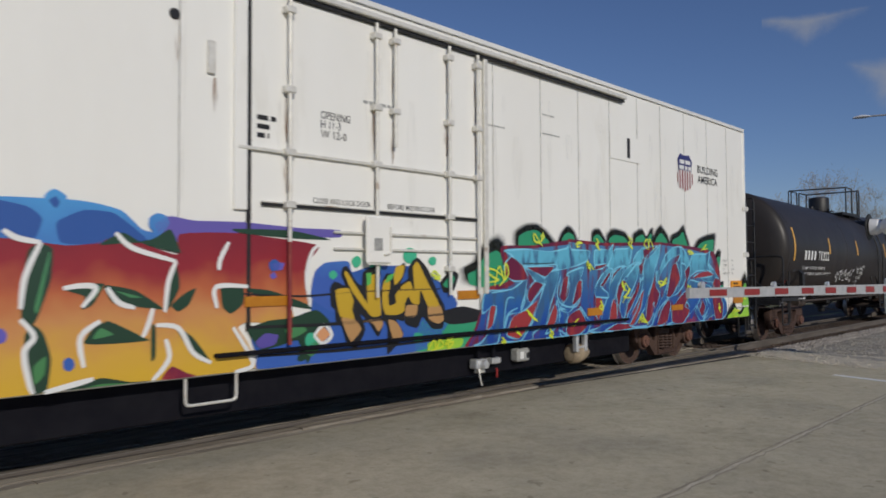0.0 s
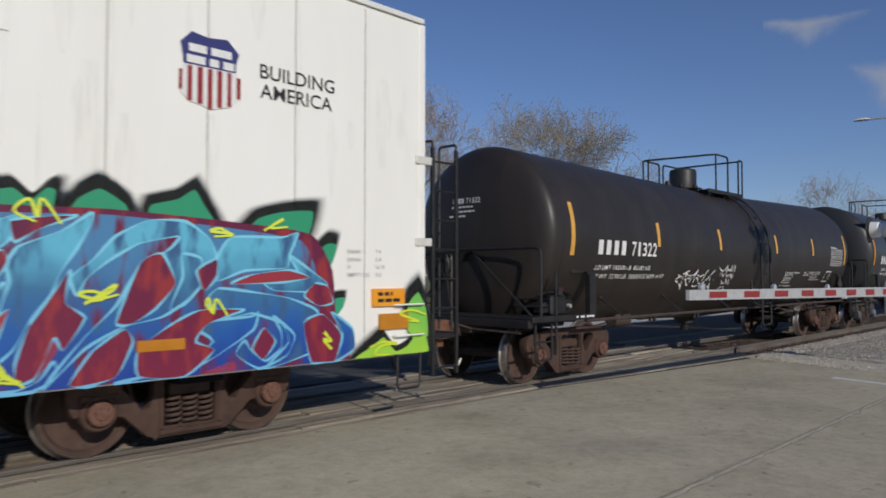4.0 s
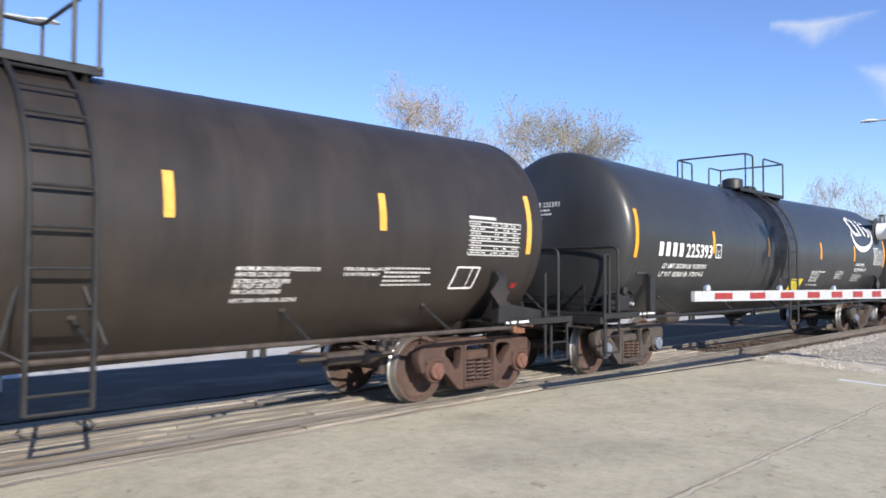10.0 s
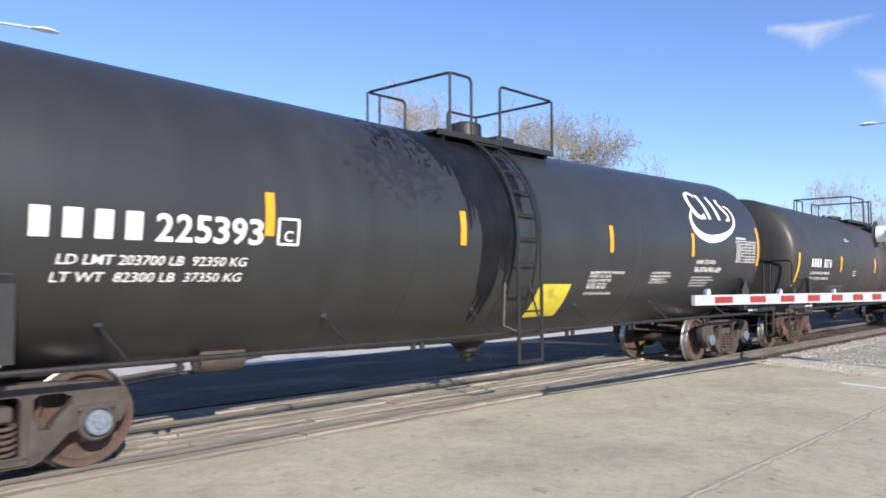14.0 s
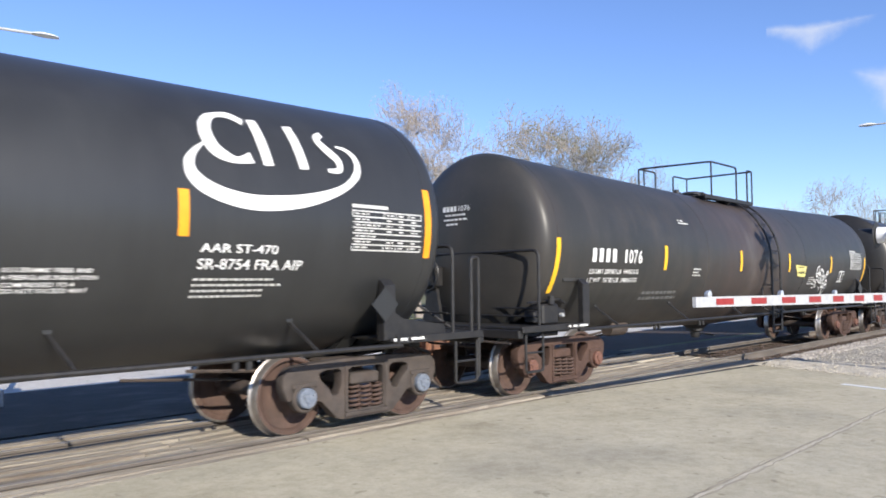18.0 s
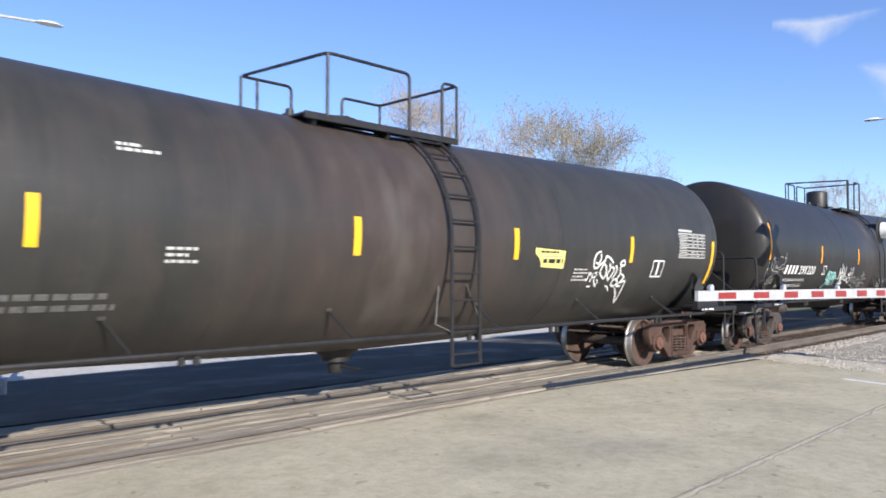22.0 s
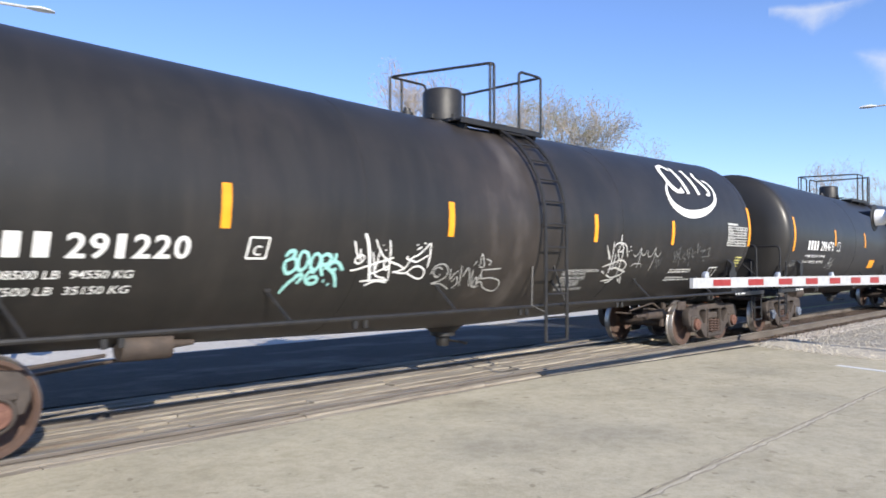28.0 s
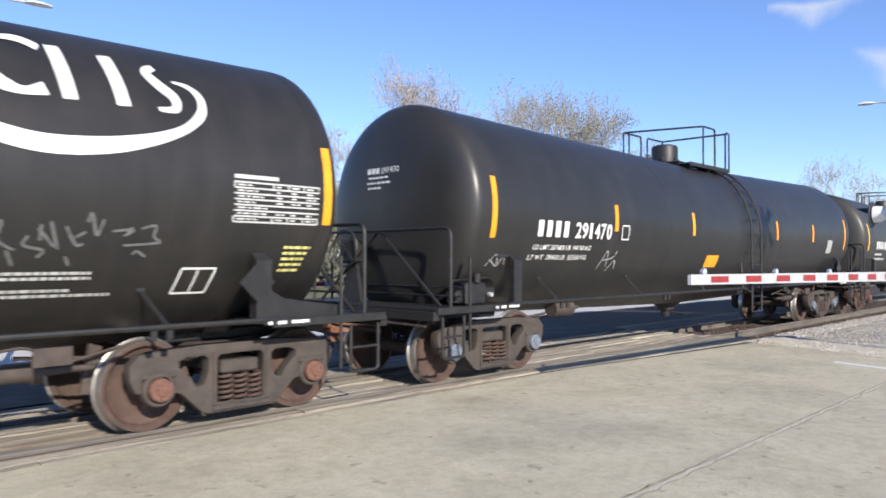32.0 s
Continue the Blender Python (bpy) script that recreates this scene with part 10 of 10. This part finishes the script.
def tree(label, seed, height, spread, at, bud, per, size, scatter, levels=5, kids=3, fork=0.30, trunk_r=0.22, group=""):
    wood, twigs, tips, k = grow(seed, height, spread, levels, kids, trunk_r, fork)
    mid = sum((p for p, d in tips), Vector()) / len(tips)

    def upright(p):
        p = Vector(p)
        f = max(0.0, p.z / mid.z)
        return Vector((p.x - mid.x * f, p.y - mid.y * f, p.z)) * k
    for g in (wood, twigs):
        g.v = [tuple(upright(p)) for p in g.v]
    tips = [(upright(p), d) for p, d in tips]
    t = thing("tree", label, "tree", at, group)
    part("trunk", quick_mesh(wood, "trunk", M["bark"]), None, t)
    part("twig_mass", quick_mesh(twigs, "twig_mass", M["twig"]), None, t, kind="stuff")
    part("crown", quick_mesh(leaf_geo(tips, seed, per, size, scatter), "crown", M[bud]), None, t, kind="stuff")
    return t


tree("bare spring tree with pale pinkish buds", 11, 14.4, 0.75, (34.5, 36.2, FAR_Z), "bud_pink", 4, 0.05, 0.24, 6, 3, 0.26)
tree("bare spring tree with yellow-green buds on fine twigs", 23, 14.4, 0.9, (48.5, 33.7, FAR_Z), "bud_green", 4, 0.055, 0.24, 6, 3, 0.24)
far1 = tree("bare tree beyond the track", 31, 14.5, 0.8, (104, 30.5, FAR_Z), "bud_pink", 2, 0.07, 0.3, 5, 3, 0.25, group="far trees")
far2 = tree("budding tree beyond the road", 37, 9.0, 0.8, (26, 74, FAR_Z), "leaf_far", 9, 0.16, 0.45, 5, 3, 0.22, group="far trees")
far3 = tree("budding tree beyond the road", 43, 10.0, 0.7, (38, 92, FAR_Z), "bud_green", 7, 0.15, 0.5, 5, 3, 0.22, group="far trees")
rnd = random.Random(12)
for k in range(34):
    src = (far2, far3, far1)[k % 3]
    bearing = radians(rnd.uniform(50, 80) if k < 22 else rnd.uniform(12, 50))
    dist = rnd.uniform(75, 140) if k < 22 else rnd.uniform(120, 190)
    off = abs(math.degrees(bearing) - 71.7)
    if k < 22 and off < 5:
        bearing += radians(7)
    c = copy_thing(src, pose(dist * math.cos(bearing), dist * math.sin(bearing), FAR_Z, 0, 0, rnd.uniform(0, 360)))
pine = thing("evergreen_tree", "dark green conifer between bare trees", "tree", (19.5, 47.0, FAR_Z))
part("trunk", Geo().tube([(0, 0, -0.2), (0, 0, 5.5)], [0.14, 0.03], 8), M["bark"], pine)
r2 = np.random.RandomState(5)
tips = []
for _ in range(700):
    z = 0.5 + 5.2 * r2.uniform()
    rr = 1.35 * (1 - (z - 0.4) / 5.6) * r2.uniform(0.5, 1.0)
    a = r2.uniform(0, 6.28)
    tips.append((Vector((rr * math.cos(a), rr * math.sin(a), z)), None))
part("crown", quick_mesh(leaf_geo(tips, 5, 5, 0.14, 0.12), "crown", M["evergreen"]), None, pine, kind="stuff")
# low brush along the far verge
tips = []
for _ in range(1500):
    b = radians(r2.uniform(50, 69.5))
    d = r2.uniform(58, 95)
    tips.append((Vector((d * math.cos(b), d * math.sin(b), 2.6 * r2.uniform() ** 1.5 - 0.4)), None))
brush = thing("far_brush", "budding brush and undergrowth beyond the road", "bushes", kind="stuff")
part("bushes", quick_mesh(leaf_geo(tips, 9, 9, 0.28, 0.5), "bushes", M["leaf_far"]), None, brush, kind="stuff")

# ---- houses, poles, sign ----
def house(name, label, at, turn, w, d, h, wall_mat, roof_h):
    hs = thing(name, label, "house", at)
    hs.rotation_euler = (0, 0, radians(turn))
    part("wall", Geo().box(-w / 2, w / 2, -d / 2, d / 2, -0.3, h), M[wall_mat], hs)
    part("roof", Geo().prism([[(-d / 2 - 0.4, h - 0.05), (d / 2 + 0.4, h - 0.05), (0.25, h + roof_h), (-0.25, h + roof_h)]], -w / 2 - 0.4, w / 2 + 0.4, "yz"), M["roofing"], hs)
    for k in range(3):
        x = -w / 2 + w * (k + 0.5) / 3
        if k == 1:
            part("door", Geo().box(x - 0.5, x + 0.5, -d / 2 - 0.06, -d / 2 - 0.005, 0.0, 2.05), M["roofing"], hs)
            continue
        win = part("window", Geo().box(x - 0.65, x + 0.65, -d / 2 - 0.05, -d / 2 - 0.004, 0.95, 2.05), M["sign_white"], hs)
        for s in (-1, 1):
            part("pane", Geo().box(x + s * 0.30 - 0.26, x + s * 0.30 + 0.26, -d / 2 - 0.06, -d / 2 - 0.051, 1.02, 1.98), M["glass_dark"], win)
    return hs


house("house", "small brick house with a brown roof behind the grass", (40.0, 65.5, FAR_Z), -30, 8.0, 6.0, 2.7, "brick", 1.2)
house("house", "pale sided house with a brown roof among trees", (24.0, 61.0, FAR_Z), -20, 9.0, 7.0, 2.9, "siding", 1.8)
utility_pole((29.8, 74.3, FAR_Z), 7.4, -20)
utility_pole((34.2, 77.8, FAR_Z), 7.3, -20)
utility_pole((39.8, 90.0, FAR_Z), 8.4, -20)
sg = thing("road_sign", "white rectangular road sign on a thin post, seen from behind", "road sign", (6.35, 22.6, FAR_Z))
part("post", Geo().box(-0.025, 0.025, -0.02, 0.02, -0.1, 1.7), M["alu"], sg)
part("sign_plate", Geo().box(-0.26, 0.26, -0.035, -0.023, 1.05, 1.68, 0.004), M["sign_white"], sg)
wire = thing("overhead_wire", "thin dark wire strung above the road", "cable")
g = Geo()
a, b = Vector((-8.0, 13.0, 8.6)), Vector((39.8, 69.4, 10.6))
g.tube([a.lerp(b, t / 12) - Vector((0, 0, 1.4 * 4 * (t / 12) * (1 - t / 12))) for t in range(13)], 0.02, 5)
part("wire", g, M["wire"], wire)
wire2 = thing("overhead_wire", "thin dark wire strung between the poles", "cable")
g = Geo()
a, b = Vector((29.8, 74.3, 6.4)), Vector((39.8, 90.0, 7.4))
g.tube([a.lerp(b, t / 12) - Vector((0, 0, 0.6 * 4 * (t / 12) * (1 - t / 12))) for t in range(13)], 0.02, 5)
part("wire", g, M["black_steel"], wire2)


# ---- clouds ----
def cloud_material(seed, apex, depth, top, share):
    """A wisp that is flat along its top and hangs down to a ragged point at apex across its width."""
    m = bpy.data.materials.new("wispy cloud")
    m.use_nodes = True
    nt = m.node_tree
    N, L = nt.nodes, nt.links
    co, sep, off, nz = N.new("ShaderNodeTexCoord"), N.new("ShaderNodeSeparateXYZ"), N.new("ShaderNodeVectorMath"), N.new("ShaderNodeTexNoise")
    nz.inputs["Scale"].default_value, nz.inputs["Detail"].default_value, nz.inputs["Roughness"].default_value = 0.012, 7, 0.6
    off.operation = "ADD"
    off.inputs[1].default_value = (seed * 37.0, 0, 0)
    L.new(co.outputs["Object"], off.inputs[0])
    L.new(off.outputs[0], nz.inputs["Vector"])
    L.new(co.outputs["Generated"], sep.inputs[0])

    def calc(op, a, b):
        q = N.new("ShaderNodeMath")
        q.operation = op
        for k, v in enumerate((a, b)):
            if isinstance(v, (int, float)):
                q.inputs[k].default_value = v
            else:
                L.new(v, q.inputs[k])
        return q.outputs[0]
    side = calc("ABSOLUTE", calc("SUBTRACT", sep.outputs["X"], apex), 0)
    below = calc("SUBTRACT", top, sep.outputs["Y"])
    body = calc("SUBTRACT", calc("SUBTRACT", depth, calc("MULTIPLY", side, depth * 1.75)), below)
    edge = calc("MULTIPLY", calc("ADD", below, 0.04), 2.6)
    val = calc("ADD", calc("MINIMUM", body, edge), calc("MULTIPLY", calc("SUBTRACT", nz.outputs["Fac"], 0.52), 0.75))
    al = N.new("ShaderNodeMapRange")
    al.interpolation_type = "SMOOTHSTEP"
    al.inputs["From Min"].default_value, al.inputs["From Max"].default_value, al.inputs["To Max"].default_value = -0.04, 0.62, share
    L.new(val, al.inputs["Value"])
    tr, em, mx = N.new("ShaderNodeBsdfTransparent"), N.new("ShaderNodeEmission"), N.new("ShaderNodeMixShader")
    em.inputs["Color"].default_value, em.inputs["Strength"].default_value = (0.90, 0.93, 1.0, 1), 0.62
    L.new(al.outputs["Result"], mx.inputs[0])
    L.new(tr.outputs[0], mx.inputs[1])
    L.new(em.outputs[0], mx.inputs[2])
    L.new(mx.outputs[0], N["Material Output"].inputs["Surface"])
    return m


def cloud(bearing, height_deg, w, h, seed, lean, apex, depth, top, share):
    dist = 2000.0
    d = Vector((math.cos(radians(bearing)), math.sin(radians(bearing)), math.tan(radians(height_deg))))
    c = thing("cloud", "thin white wisp of cloud in the blue sky", "cloud", kind="structure",
              geo=Geo().add([(-w / 2, -h / 2, 0), (w / 2, -h / 2, 0), (w / 2, h / 2, 0), (-w / 2, h / 2, 0)], [(0, 1, 2, 3)]), mats=cloud_material(seed, apex, depth, top, share))
    p = d * dist
    c.matrix_world = look(p, (0, 0, 1.7)) @ pose(0, 0, 0, 0, 180, lean)
    return c


cloud(16.7, 16.8, 255, 92, 1, 2, 0.40, 0.82, 0.86, 0.62)
cloud(12.6, 12.3, 190, 170, 2, 0, 0.55, 0.95, 0.90, 0.6)


# ---- movement ----
def motions():
    times = [k * 2.0 for k in range(17)]
    spins = [k * 0.2 for k in range(161)]
    for car, centre, wheels in MOVING:
        walk(car, [(t, pose(centre - travel(t), TRACK_Y, 0)) for t in times])
        for n, w in enumerate(wheels):
            x, y, z = w.location
            walk(w, [(t, pose(x, y, z, 0, math.degrees(-travel(t) / WHEEL_R) + 37 * n, 0)) for t in spins])


MOVING.append((reefer, CR, wr))
motions()
